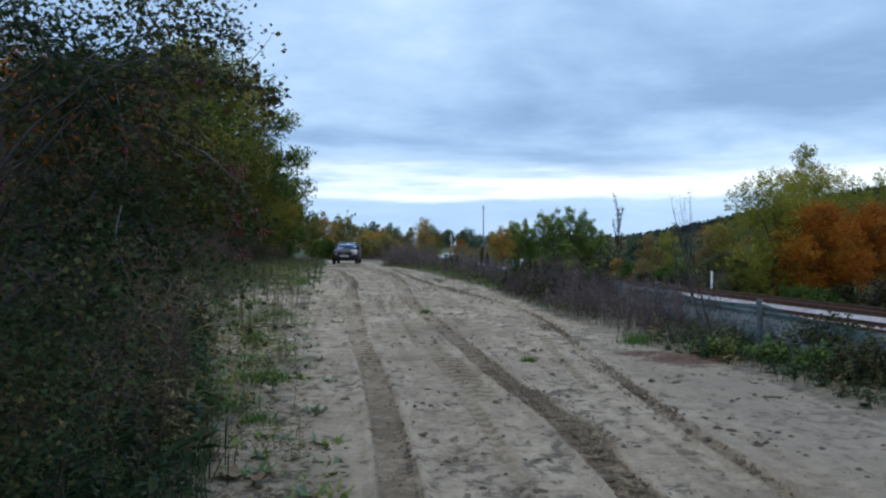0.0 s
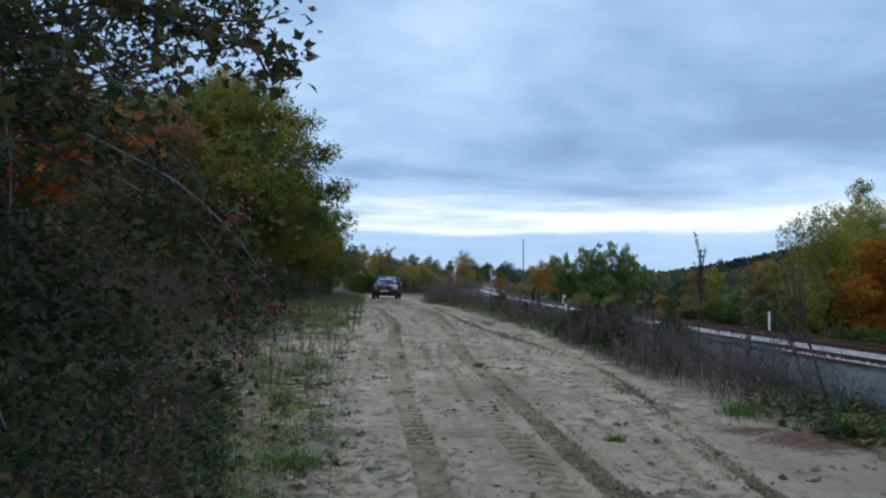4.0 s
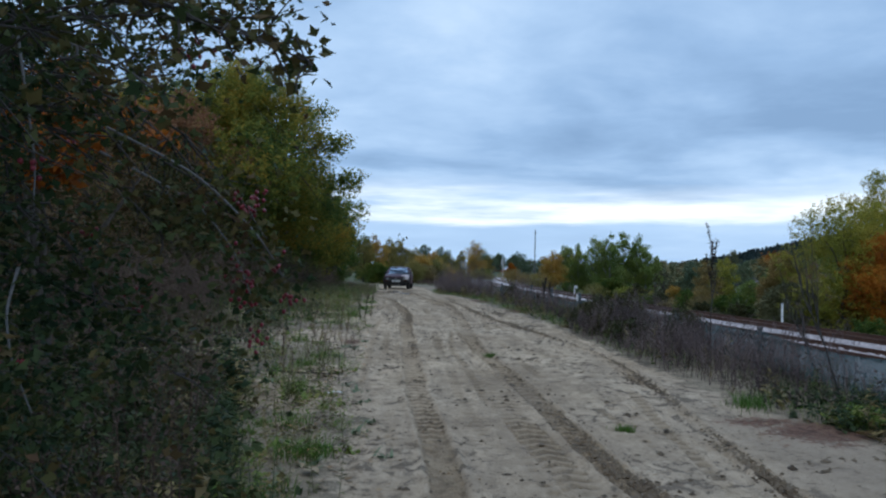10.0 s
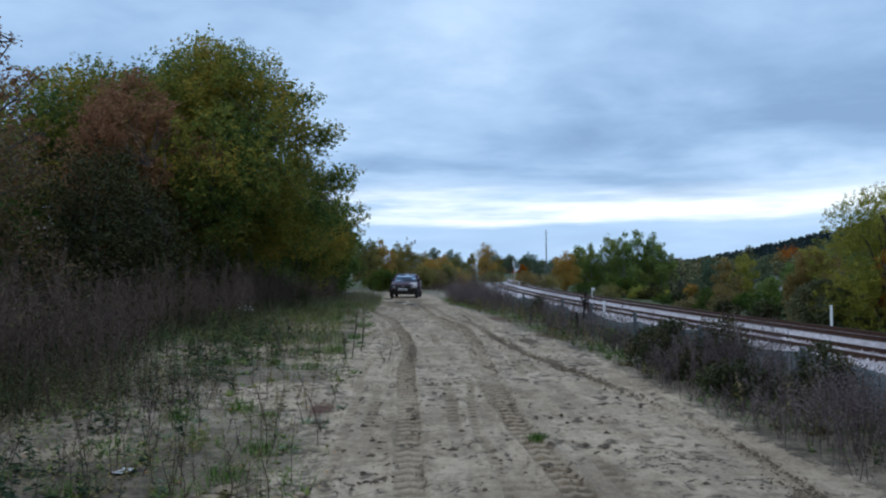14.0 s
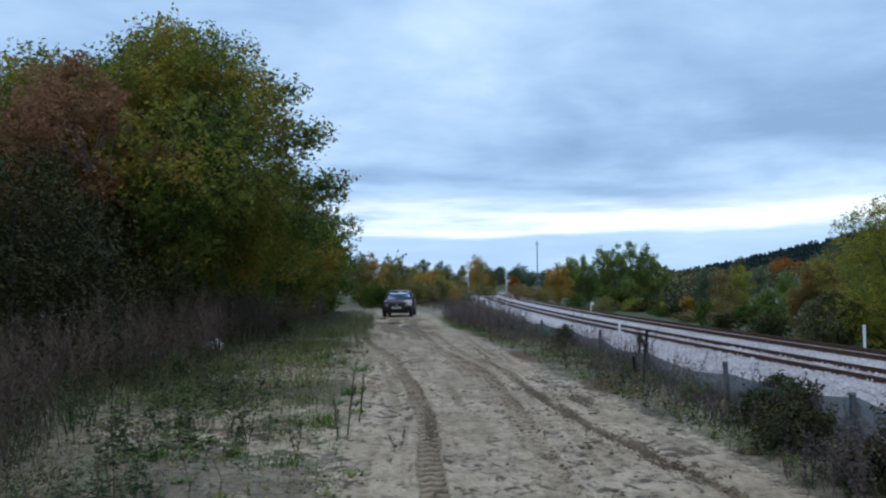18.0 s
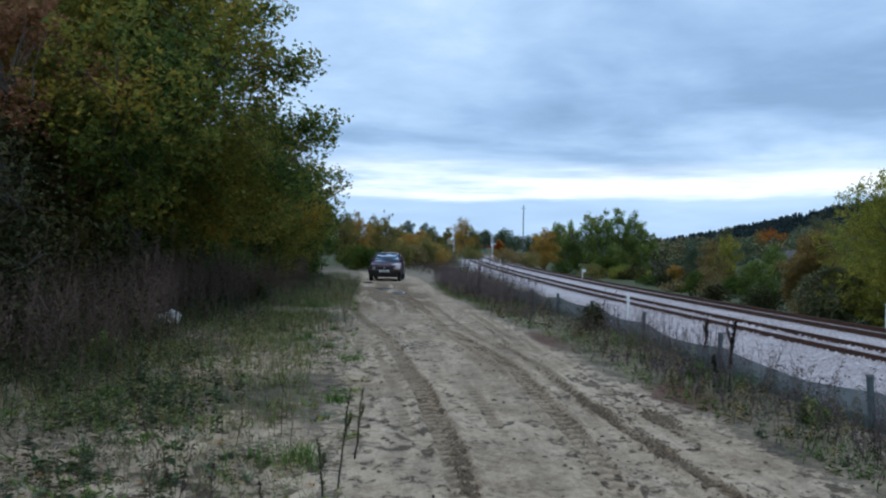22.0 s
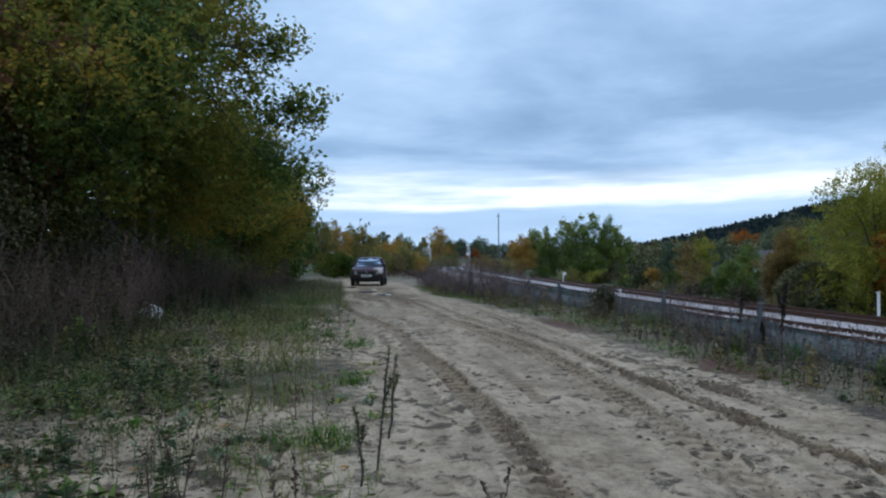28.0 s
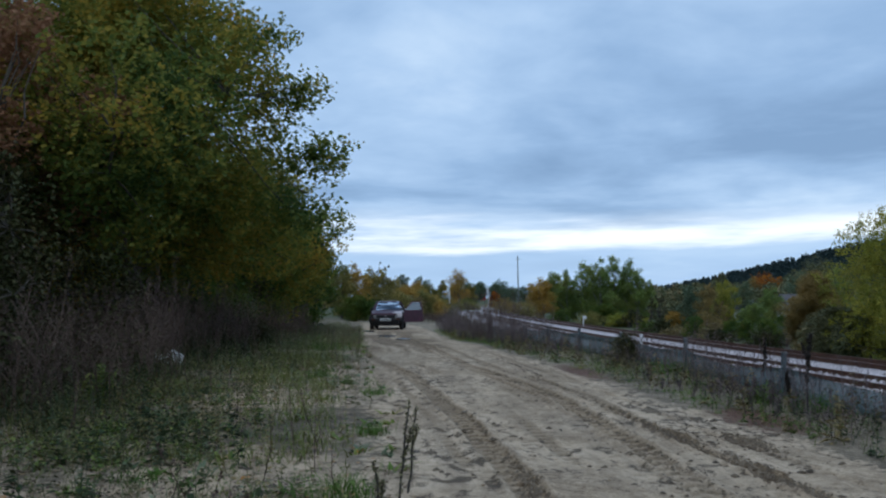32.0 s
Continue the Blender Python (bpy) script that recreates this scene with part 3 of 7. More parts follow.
def ground_xyz(xs, ys):
    X, Y = np.meshgrid(xs, ys, indexing="ij")
    Z = base_z(X, Y)
    lx, rx = road_left(Y), road_right(Y)
    wob = 0.25 * fbm(X * 1.1, Y * 1.1, 3)
    road = smooth(-0.3, 0.25, X - lx + wob) * smooth(-0.25, 0.25, rx - X + wob) * smooth(75, 60, Y)
    near = smooth(60, 35, Y)
    Z = Z + near * (0.016 * fbm(X * 0.8, Y * 0.4, 5) + 0.0018 * fbm(X * 3.5, Y * 3.0, 7, 2))
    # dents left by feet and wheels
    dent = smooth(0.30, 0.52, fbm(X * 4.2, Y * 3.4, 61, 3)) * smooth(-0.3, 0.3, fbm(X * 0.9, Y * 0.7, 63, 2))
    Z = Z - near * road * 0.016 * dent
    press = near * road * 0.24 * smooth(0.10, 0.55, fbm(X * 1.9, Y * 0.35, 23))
    # the dents get a darker colour as well as their depth
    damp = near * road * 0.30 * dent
    crumble = fbm(X * 11, Y * 8, 65, 3)
    side, tread = np.zeros_like(X), np.zeros_like(X)
    for k, (py, px, half, depth, pressing, churning, lugs) in enumerate(RUTS):
        pressed, churn = np.interp(Y, *pressing), np.interp(Y, *churning)
        cx = rut_x(k, Y)
        d = np.abs(X - cx) / half
        patchy = fbm(Y * 0.55, Y * 0 + k * 7.3, 41, 3)
        fade = np.clip(near * smooth(py[0] - 1, py[0] + 1, Y) * smooth(py[-1] + 2, py[-1] - 3, Y) * (0.9 + 0.4 * patchy), 0, 1)
        well = np.exp(-d ** 6)
        Z = Z - fade * depth * well + fade * 0.022 * np.exp(-((d - 1.28) / 0.22) ** 2) * (1 + 1.1 * crumble)
        press = np.maximum(press, fade * pressed * smooth(1.22, 0.88, d) * np.clip(0.95 + 0.35 * patchy, 0, 1))
        rough = fade * np.clip(churn + 0.55 * patchy, 0, 1) * np.exp(-(d / 1.05) ** 4)
        damp = np.maximum(damp, rough)
        Z = Z + 0.030 * rough * crumble
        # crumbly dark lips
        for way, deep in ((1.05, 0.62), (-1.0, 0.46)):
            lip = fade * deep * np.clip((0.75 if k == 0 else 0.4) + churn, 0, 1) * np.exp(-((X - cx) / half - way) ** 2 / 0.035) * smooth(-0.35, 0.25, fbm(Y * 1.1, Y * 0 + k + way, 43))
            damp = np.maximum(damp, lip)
            Z = Z + 0.018 * lip * crumble
        side = np.where(d < 1.3, X - cx, side)
        tread = np.maximum(tread, lugs * fade * well * smooth(-0.25, 0.15, fbm(Y * 0.4, Y * 0 + 3.1 * k, 47)))
    for n, (k, off0, off1, w, deep) in enumerate(OLD_TRACKS):
        cx = rut_x(k, Y) + np.interp(Y, [5, 20], [off0, off1]) + 0.05 * fbm(Y * 0.3, Y * 0 + 2.7 * n, 57, 2)
        d = np.abs(X - cx) / w
        seen = near * road * smooth(-0.25, 0.25, fbm(Y * 0.35, Y * 0 + 5.7 * n, 53))
        press = np.maximum(press, seen * deep * smooth(1.3, 0.7, d) * 1.5)
        damp = np.maximum(damp, seen * deep * 1.05 * np.exp(-(d - 1) ** 2 / 0.05))
        Z = Z - seen * 0.010 * np.exp(-d ** 4) + seen * 0.007 * np.exp(-((d - 1.4) / 0.3) ** 2)
        side = np.where(d < 1.2, X - cx, side)
        tread = np.maximum(tread, (0.85 if w > 0.09 else 0.5) * seen * np.exp(-d ** 6))
    Z = Z + 0.014 * tread * np.sin((Y + 0.7 * np.abs(side)) * 2 * np.pi / 0.15)
    for fx, fy, ax, ay in FLECKS:
        e = np.exp(-((X - fx) / ax) ** 2 - ((Y - fy) / ay) ** 2)
        damp = np.maximum(damp, 0.8 * e)
        Z = Z + 0.035 * e * crumble
    clay = np.zeros_like(X)
    for fx, fy, ax, ay in CLAY:
        clay = np.maximum(clay, 1.0 * np.exp(-((X - fx) / ax) ** 2 - ((Y - fy) / ay) ** 2))
    # a wet hollow before the parked car
    hollow = np.exp(-((X - 0.75) / 1.75) ** 4 - ((Y - 41) / 11) ** 4)
    damp = np.maximum(damp, 0.95 * hollow * smooth(-0.35, 0.15, fbm(X * 2.4 + 0.12 * Y, Y * 0.22, 77, 3, 0.65)))
    u = X - rail_x(Y)
    gravel = np.clip(smooth(0.5, 1.4, X - fence_x(Y) + 0.3 * fbm(X, Y, 9)) * smooth(10.2, 9.0, u + 0.4 * fbm(X, Y, 15)) * smooth(-0.5, 0.5, u - np.interp(Y, [30, 60], [-14, -2.0]) + 0.4 * fbm(X, Y, 16)), 0, 1) * smooth(250, 215, Y)
    verge = smooth(-2.9, -0.4, X + 0.9 * fbm(X * 0.6, Y * 0.6, 19)) * smooth(0.5, 0.0, road) * smooth(0.2, -0.2, X - rx) * smooth(48, 32, Y)
    bare = road + verge * np.clip(0.46 + 2.0 * fbm(X * 0.9, Y * 0.8, 21) + 0.45 * smooth(-1.1, 0.0, X - lx) - 0.42 * smooth(30, 18, Y), 0, 1)
    meadow = np.clip(smooth(60, 90, Y) + smooth(9, 12, u) + smooth(-6, -12, X), 0, 1) * (1 - gravel)
    Z = Z + 0.5 * smooth(60, 140, Y) * fbm(X * 0.06, Y * 0.06, 25) * (1 - gravel)
    Z = Z + gravel * 0.035 * fbm(X * 6, Y * 6, 27, 2) * near
    # the last mask dims the near sand's colour, most on the right
    return X, Y, Z, {"sand": np.clip(bare, 0, 1), "damp": np.clip(damp, 0, 1), "gravel": gravel, "meadow": meadow, "clay": clay, "side": side, "tread": tread, "press": np.clip(press, 0, 1), "near_dark": smooth(13.5, 8.5, Y + 2.0 * fbm(X * 0.5, Y * 0.4, 67)) * (1 + 1.1 * smooth(3.3, 4.3, X + 0.4 * fbm(X, Y, 68)))}


def spaced(*spans):
    """Grid lines: (from, to, step) one after another."""
    out = [np.arange(a, b, s) for a, b, s in spans]
    return np.unique(np.round(np.concatenate(out + [[spans[-1][1]]]), 4))


def build_ground():
    xs = spaced((-600, -100, 50), (-100, -20, 8), (-20, -8, 1.0), (-8, -2.2, 0.25), (-2.2, 0.6, 0.07), (0.6, 4.5, 0.024), (4.5, 5.5, 0.06), (5.5, 9, 0.15), (9, 26, 0.4), (26, 60, 3), (60, 200, 10), (200, 900, 50))
    ys = spaced((-120, -10, 10), (-10, 4, 1.0), (4, 22, 0.042), (22, 30, 0.08), (30, 45, 0.18), (45, 75, 0.6), (75, 140, 3), (140, 300, 8), (300, 1500, 60))
    X, Y, Z, masks = ground_xyz(xs, ys)
    nx, ny = X.shape
    v = np.stack([X, Y, Z], -1).reshape(-1, 3)
    i, j = np.meshgrid(np.arange(nx - 1), np.arange(ny - 1), indexing="ij")
    f = np.stack([i * ny + j, (i + 1) * ny + j, (i + 1) * ny + j + 1, i * ny + j + 1], -1).reshape(-1, 4)
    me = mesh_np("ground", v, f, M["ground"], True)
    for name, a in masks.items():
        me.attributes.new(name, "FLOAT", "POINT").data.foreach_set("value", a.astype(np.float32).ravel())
    tagged(put("ground", me), "pale rutted sand track between weedy verges and railway ballast", "ground", kind="structure")


def gz(x, y):
    """Ground height at one place or at arrays of places."""
    return base_z(x, y)


build_ground()


# ---- railway ----
def rail_run(offset, y0, y1, step):
    ys = np.arange(y0, y1, step)
    return np.stack([rail_x(ys) + offset, ys, np.full(len(ys), 0.0)], -1)


def build_railway():
    prof = [(-0.07, 0.0), (-0.07, 0.02), (-0.012, 0.04), (-0.012, 0.12), (-0.036, 0.135), (-0.036, 0.172), (0.036, 0.172), (0.036, 0.135), (0.012, 0.12), (0.012, 0.04), (0.07, 0.02), (0.07, 0.0)]
    for k, off in enumerate((0.0, 1.5, 4.3, 5.8)):
        run = rail_run(off, -30, 300, 2.5)
        k2 = len(prof)
        v = [(x + px, y, -1.18 + pz) for x, y, _ in run for px, pz in prof]
        f = [(i * k2 + j, i * k2 + (j + 1) % k2, (i + 1) * k2 + (j + 1) % k2, (i + 1) * k2 + j) for i in range(len(run) - 1) for j in range(k2)]
        tagged(put("rail", mesh_from("rail", v, f, M["rail"])), "long rusty brown steel rail on the ballast", "rail", "railway rails")
    sl = mesh_from("sleeper", *sleeper_shape(), M["sleeper"])
    for track, off in enumerate((0.75, 5.05)):
        bed = thing("sleeper_row", rail_x(20.0) + off, 20.0, -1.19, "row of dusty grey sleepers half sunk in the ballast", "sleepers", "railway tracks")
        inv = bed.matrix_basis.inverted()
        far = Pile()
        fv, ff = sleeper_shape()
        fv, ff = np.array(fv), np.array(ff)
        for n, y in enumerate(np.arange(8, 200, 0.62)):
            jit = random.uniform(-0.02, 0.02)
            p = (float(rail_x(y)) + off, y + jit, -1.212)
            if n < 140:
                put("sleeper", sl, bed, inv @ pose(*p, 0, 0, random.uniform(-1, 1)))
            else:
                far.add(fv + np.array(p) - np.array(bed.matrix_basis.translation), ff)
        ob = put("far_sleepers", far.mesh("far_sleepers", M["sleeper"]), bed)
        ob["kind"] = "stuff"


def sleeper_shape():
    v = [(x, y, z) for x in (-1.25, 1.25) for y in (-0.13, 0.13) for z in (-0.12, 0.02)]
    v = [(x * (0.98 if z > 0 else 1), y * (0.8 if z > 0 else 1), z) for x, y, z in v]
    return v, [(0, 1, 3, 2), (4, 6, 7, 5), (0, 4, 5, 1), (2, 3, 7, 6), (1, 5, 7, 3), (0, 2, 6, 4)]


def ballast_stones():
    """Loose crushed stones on the shoulders and between the rails."""
    rng = np.random.default_rng(5)
    n = 18000
    y = 14 + 46 * rng.uniform(0, 1, n) ** 1.3
    x = rail_x(y) + rng.uniform(-7.5, 3.8, n)
    keep = x - fence_x(y) > 0.7
    x, y = x[keep], y[keep]
    s = rng.uniform(0.035, 0.085, len(x))
    z = base_z(x, y) + s * 0.25
    oct_v = np.array([(1, 0, 0), (-1, 0, 0), (0, 1, 0), (0, -1, 0), (0, 0, 1), (0, 0, -0.6)], float)
    v = oct_v[None] * s[:, None, None] * rng.uniform(0.6, 1.2, (len(x), 6, 3)) + np.stack([x, y, z], -1)[:, None, :]
    f1 = np.array([(0, 2, 4), (2, 1, 4), (1, 3, 4), (3, 0, 4)])
    f = (np.arange(len(x)) * 6)[:, None, None] + f1[None]
    me = mesh_np("ballast_stones", v.reshape(-1, 3), f.reshape(-1, 3), leaf_material("crushed_stone", [(0.32, 0.27, 0.265), (0.52, 0.46, 0.455), (0.72, 0.665, 0.66)], 0.6, 0.0))
    tagged(put("ballast_stones", me), "loose pale grey-pink crushed ballast stones", "ballast", kind="stuff")


build_railway()
ballast_stones()


# ---- trees ----
def tree(name, x, y, height, radius, mat, label, seed, n_leaves=9000, leaf=0.11, low=0.22, group="", bark="bark", lean=(0, 0), clump=0.42, ragged=0.15, trunk_r=None, shape=0.55, z=None, n_limbs=9, squash=1.0, n_lobes=0, boughs=()):
    """A tapered trunk, limbs that reach the crown's edge, twigs, and a crown of leaf clumps with gaps."""
    rng = np.random.default_rng(seed)
    z0 = float(gz(x, y)) - 0.05 if z is None else z
    top = thing(name, x, y, z0, label, "tree", group)
    tr = trunk_r or 0.018 * height + 0.03
    trunk = wander((0, 0, 0), (lean[0], lean[1], height * 0.82), 9, height * 0.012, rng)
    v, f = tube_arrays(trunk, np.linspace(tr, tr * 0.22, 9), 8)
    put("trunk", mesh_np("trunk", v, f, M[bark], True), top)
    # the crown is a heap of uneven lobes, each a tangle of leafy sprays
    cz0, cz1 = low * height, height
    n_lobe = n_lobes or (22 if n_leaves > 20000 else 13)
    phase = rng.uniform(0, 6.3)
    lob, lobr = [], []
    for k in range(n_lobe):
        h = (k + rng.uniform(0.1, 0.9)) / n_lobe
        a = phase + 2.4 * k + rng.uniform(-0.6, 0.6)
        prof = (math.sin(math.pi * min(1, (h * 0.94 + 0.06)) ** (shape + 0.35))) ** 0.62
        r = radius * prof * rng.uniform(0.45, 0.8) * (1 + ragged * rng.uniform(-0.5, 1.0))
        ax = np.interp(h, [0, 1], [0.2, 1.0])
        lob.append((r * math.cos(a) + lean[0] * ax, squash * r * math.sin(a) + lean[1] * ax, cz0 + (cz1 - cz0) * (0.08 + 0.84 * h)))
        lobr.append(radius * rng.uniform(0.26, 0.46) * (0.55 + 0.5 * prof))
    for h in (0.3, 0.5, 0.7):
        lob.append((lean[0] * h, lean[1] * h, cz0 + (cz1 - cz0) * h))
        lobr.append(radius * 0.5)
    lob, lobr = np.array(lob), np.array(lobr)
    per = 15
    n_cl = max(12, n_leaves // per)
    own = rng.choice(len(lob), n_cl, p=lobr ** 2 / np.sum(lobr ** 2))
    way = rng.normal(size=(n_cl, 3))
    way /= np.linalg.norm(way, axis=1)[:, None]
    cs = lob[own] + way * (lobr[own] * rng.uniform(0.04, 1.0, n_cl) ** 0.42)[:, None] * np.array([1, squash, 0.85])
    mid = np.array([lean[0] * 0.5, lean[1] * 0.5, (cz0 + cz1) / 2])
    cs[:, 2] = cz0 + (cs[:, 2] - cs[:, 2].min()) * (cz1 - cz0) / max(0.01, np.percentile(cs[:, 2], 99.7) - cs[:, 2].min())
    reach = np.percentile(np.hypot(cs[:, 0] - mid[0], (cs[:, 1] - mid[1]) / squash), 98)
    cs[:, :2] = mid[:2] + (cs[:, :2] - mid[:2]) * radius * (1 + 0.3 * ragged) / reach
    for bx, by, bz, br in boughs:
        n = int(62 * (br / 0.5) ** 2)
        way = rng.normal(size=(n, 3))
        way /= np.linalg.norm(way, axis=1)[:, None]
        cs = np.concatenate([cs, np.array([bx, by, bz]) + way * np.array([1.25, 1.0, 0.8]) * (br * rng.uniform(0.02, 1.0, n) ** 0.6)[:, None]])
    n_cl = len(cs)
    limbs = Pile()
    order = np.argsort(-np.hypot(cs[:, 0], cs[:, 1]))
    tips = []
    for k in range(n_limbs):
        c = cs[order[int(k * len(order) * 0.45 / n_limbs)]]
        zz = np.clip(c[2] * rng.uniform(0.45, 0.7), height * 0.12, height * 0.75)
        i = int(np.clip(zz / (height * 0.82) * 8, 0, 7))
        p = wander(trunk[i], c, 7, radius * 0.03, rng, radius * 0.06)
        v, f = tube_arrays(p, np.linspace(tr * 0.42, tr * 0.06, 7), 5)
        put("limb", mesh_np("limb", v, f, M[bark], True), top)
        tips.append(p[2:])
    tips = np.concatenate(tips)
    for c in cs[:: max(1, len(cs) // (170 if y < 50 else 24))]:
        d = np.linalg.norm(tips - c, axis=1)
        q = tips[np.argmin(d)]
        v, f = tube_arrays(wander(q, c, 4, 0.04, rng), np.linspace(tr * 0.12, tr * 0.03, 4), 3)
        limbs.add(v, f)
    put("twig_mass", limbs.mesh("twig_mass", M[bark]), top)["kind"] = "stuff"
    pick = np.repeat(np.arange(n_cl), per)
    axis = cs - mid
    axis = axis / (np.linalg.norm(axis, axis=1)[:, None] + 1e-6) + rng.normal(0, 0.6, cs.shape) + np.array([0, 0, 0.15])
    axis /= np.linalg.norm(axis, axis=1)[:, None]
    long = clump * rng.uniform(0.5, 1.25, n_cl)
    along = rng.uniform(-0.35, 0.75, len(pick))[:, None]
    pos = cs[pick] + axis[pick] * along * long[pick][:, None] + rng.normal(0, 0.20, (len(pick), 3)) * clump * (1.15 - np.abs(along))
    pos[:, 2] = np.maximum(pos[:, 2], 0.02)
    v, f = leaves(pos, leaf, rng, narrow=0.62)
    put("crown", mesh_np("crown", v, f, M[mat]), top)["label"] = "crown of many small " + {"oak": "green and yellowing", "far_oak": "olive and gold", "green": "dark green", "yellow": "yellow-green", "orange": "orange", "gold": "golden", "honey": "honey-yellow", "bramble": "dim olive", "dry_herb": "olive-brown", "rust": "red-brown", "plum": "dark purplish", "brown_leaf": "dull brown", "conifer": "dark needled", "farwood": "mixed autumn", "far_green": "haze-paled green", "grove": "mid-green"}.get(mat, "green") + " leaves"
    return top


def left_wood():
    g = "trees along the track"
    tree("broadleaf_tree", -4.0, 27.4, 7.05, 3.3, "oak", "large green broadleaf tree turning yellow beside the sand track", 11, 120000, 0.095, 0.16, g, clump=0.40, n_limbs=14, shape=0.3, n_lobes=34, boughs=((3.3, -0.4, 3.55, 0.55), (2.9, 0.0, 4.8, 0.5), (2.2, 0.0, 5.7, 0.55), (3.0, -0.3, 2.6, 0.5), (-1.0, -2.9, 3.6, 0.8)))
    tree("broadleaf_tree", -3.35, 37.6, 5.8, 2.3, "oak", "mid-sized green tree leaning out over the verge", 12, 40000, 0.105, 0.10, g, clump=0.36)
    tree("broadleaf_tree", -3.2, 46.5, 5.0, 1.9, "green", "dark green roadside tree near the parked car", 13, 22000, 0.14, 0.05, g, clump=0.36)
    tree("maple_tree", -5.2, 24.6, 5.5, 1.75, "rust", "red-brown autumn tree in front of taller green ones", 14, 26000, 0.085, 0.25, g, clump=0.34, ragged=0.4)
    tree("hazel_tree", -6.4, 19.2, 5.6, 1.8, "rust", "sparse tree with red-brown leaves", 15, 8000, 0.085, 0.3, g, ragged=0.35, clump=0.34)
    tree("broadleaf_tree", -8.8, 22.5, 5.0, 2.6, "oak", "olive green tree at the wood's edge", 16, 24000, 0.12, 0.1, g)
    tree("broadleaf_tree", -8.4, 32.0, 7.0, 3.2, "oak", "tall yellowing tree deep in the wood", 17, 16000, 0.17, 0.2, g)
    tree("broadleaf_tree", -6.8, 42.0, 6.8, 2.9, "green", "dense dark green tree in the wood", 18, 14000, 0.18, 0.15, g)
    tree("broadleaf_tree", -6.3, 29.6, 7.1, 2.7, "oak", "olive and gold tree between its neighbours", 47, 36000, 0.105, 0.2, g)
    tree("broadleaf_tree", -8.0, 28.4, 6.7, 2.9, "oak", "tall green and gold tree behind the red-brown one", 48, 34000, 0.11, 0.25, g)
    tree("broadleaf_tree", -11.5, 27.0, 6.5, 3.0, "green", "tall dark green tree behind the first row", 19, 10000, 0.20, 0.15, g)
    # shrubs in dark leaf colours that stand in for the shade below the crowns
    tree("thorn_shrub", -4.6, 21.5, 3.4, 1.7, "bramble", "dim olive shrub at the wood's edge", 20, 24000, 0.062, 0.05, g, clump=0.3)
    tree("thorn_shrub", -4.9, 24.3, 3.2, 1.6, "bramble", "olive shrub under the trees, coloured dark for the shade", 21, 16000, 0.075, 0.05, g, clump=0.3)
    tree("thorn_shrub", -5.2, 17.0, 3.2, 1.7, "brown_leaf", "dark brownish leafy shrub at the wood's edge", 22, 20000, 0.066, 0.05, g, clump=0.3)
    tree("thorn_shrub", -4.3, 32.5, 3.0, 1.7, "green", "dark shrub in the shade of the trees", 23, 12000, 0.10, 0.05, g)
    tree("thorn_shrub", -4.4, 42.0, 3.2, 1.8, "green", "dark shrub beside the verge", 24, 10000, 0.11, 0.05, g)
    tree("thorn_shrub", -3.9, 52.0, 3.6, 1.9, "green", "dark shrub near the parked car", 25, 10000, 0.15, 0.05, g)
    tree("thorn_shrub", -4.2, 12.5, 2.6, 1.5, "brown_leaf", "dark leafy shrub beside the verge", 26, 17000, 0.062, 0.05, g, clump=0.28)
    tree("maple_sapling", -1.2, 8.3, 2.55, 0.62, "orange", "young maple with orange and red autumn leaves", 27, 1150, 0.10, 0.7, g, n_limbs=5, clump=0.22, n_lobes=7)
    tree("thorn_shrub", -2.6, 8.2, 2.9, 1.3, "brown_leaf", "dull brown leafy shrub beside the young maple", 28, 15000, 0.058, 0.05, g, clump=0.28)
    tree("thorn_shrub", -2.9, 5.9, 3.3, 1.2, "green", "dark green shrub behind the hawthorn", 46, 12000, 0.055, 0.05, g, clump=0.28)
    tree("thorn_shrub", 3.4, 90, 1.9, 1.9, "dry_herb", "brownish bush behind the parked car", 29, 6000, 0.2, 0.02, g)
    for k, (x, y, h, r, m) in enumerate(((-4.8, 60, 5.0, 2.0, "green"), (-5.6, 72, 5.8, 2.0, "green"), (-9, 58, 8, 3, "green"), (-10, 80, 9, 3, "oak"))):
        tree("roadside_tree", x, y, h, r, m, "autumn tree beside the far end of the track", 30 + k, 6000, 0.28, 0.1, "trees beyond the car", clump=0.7, n_limbs=6)


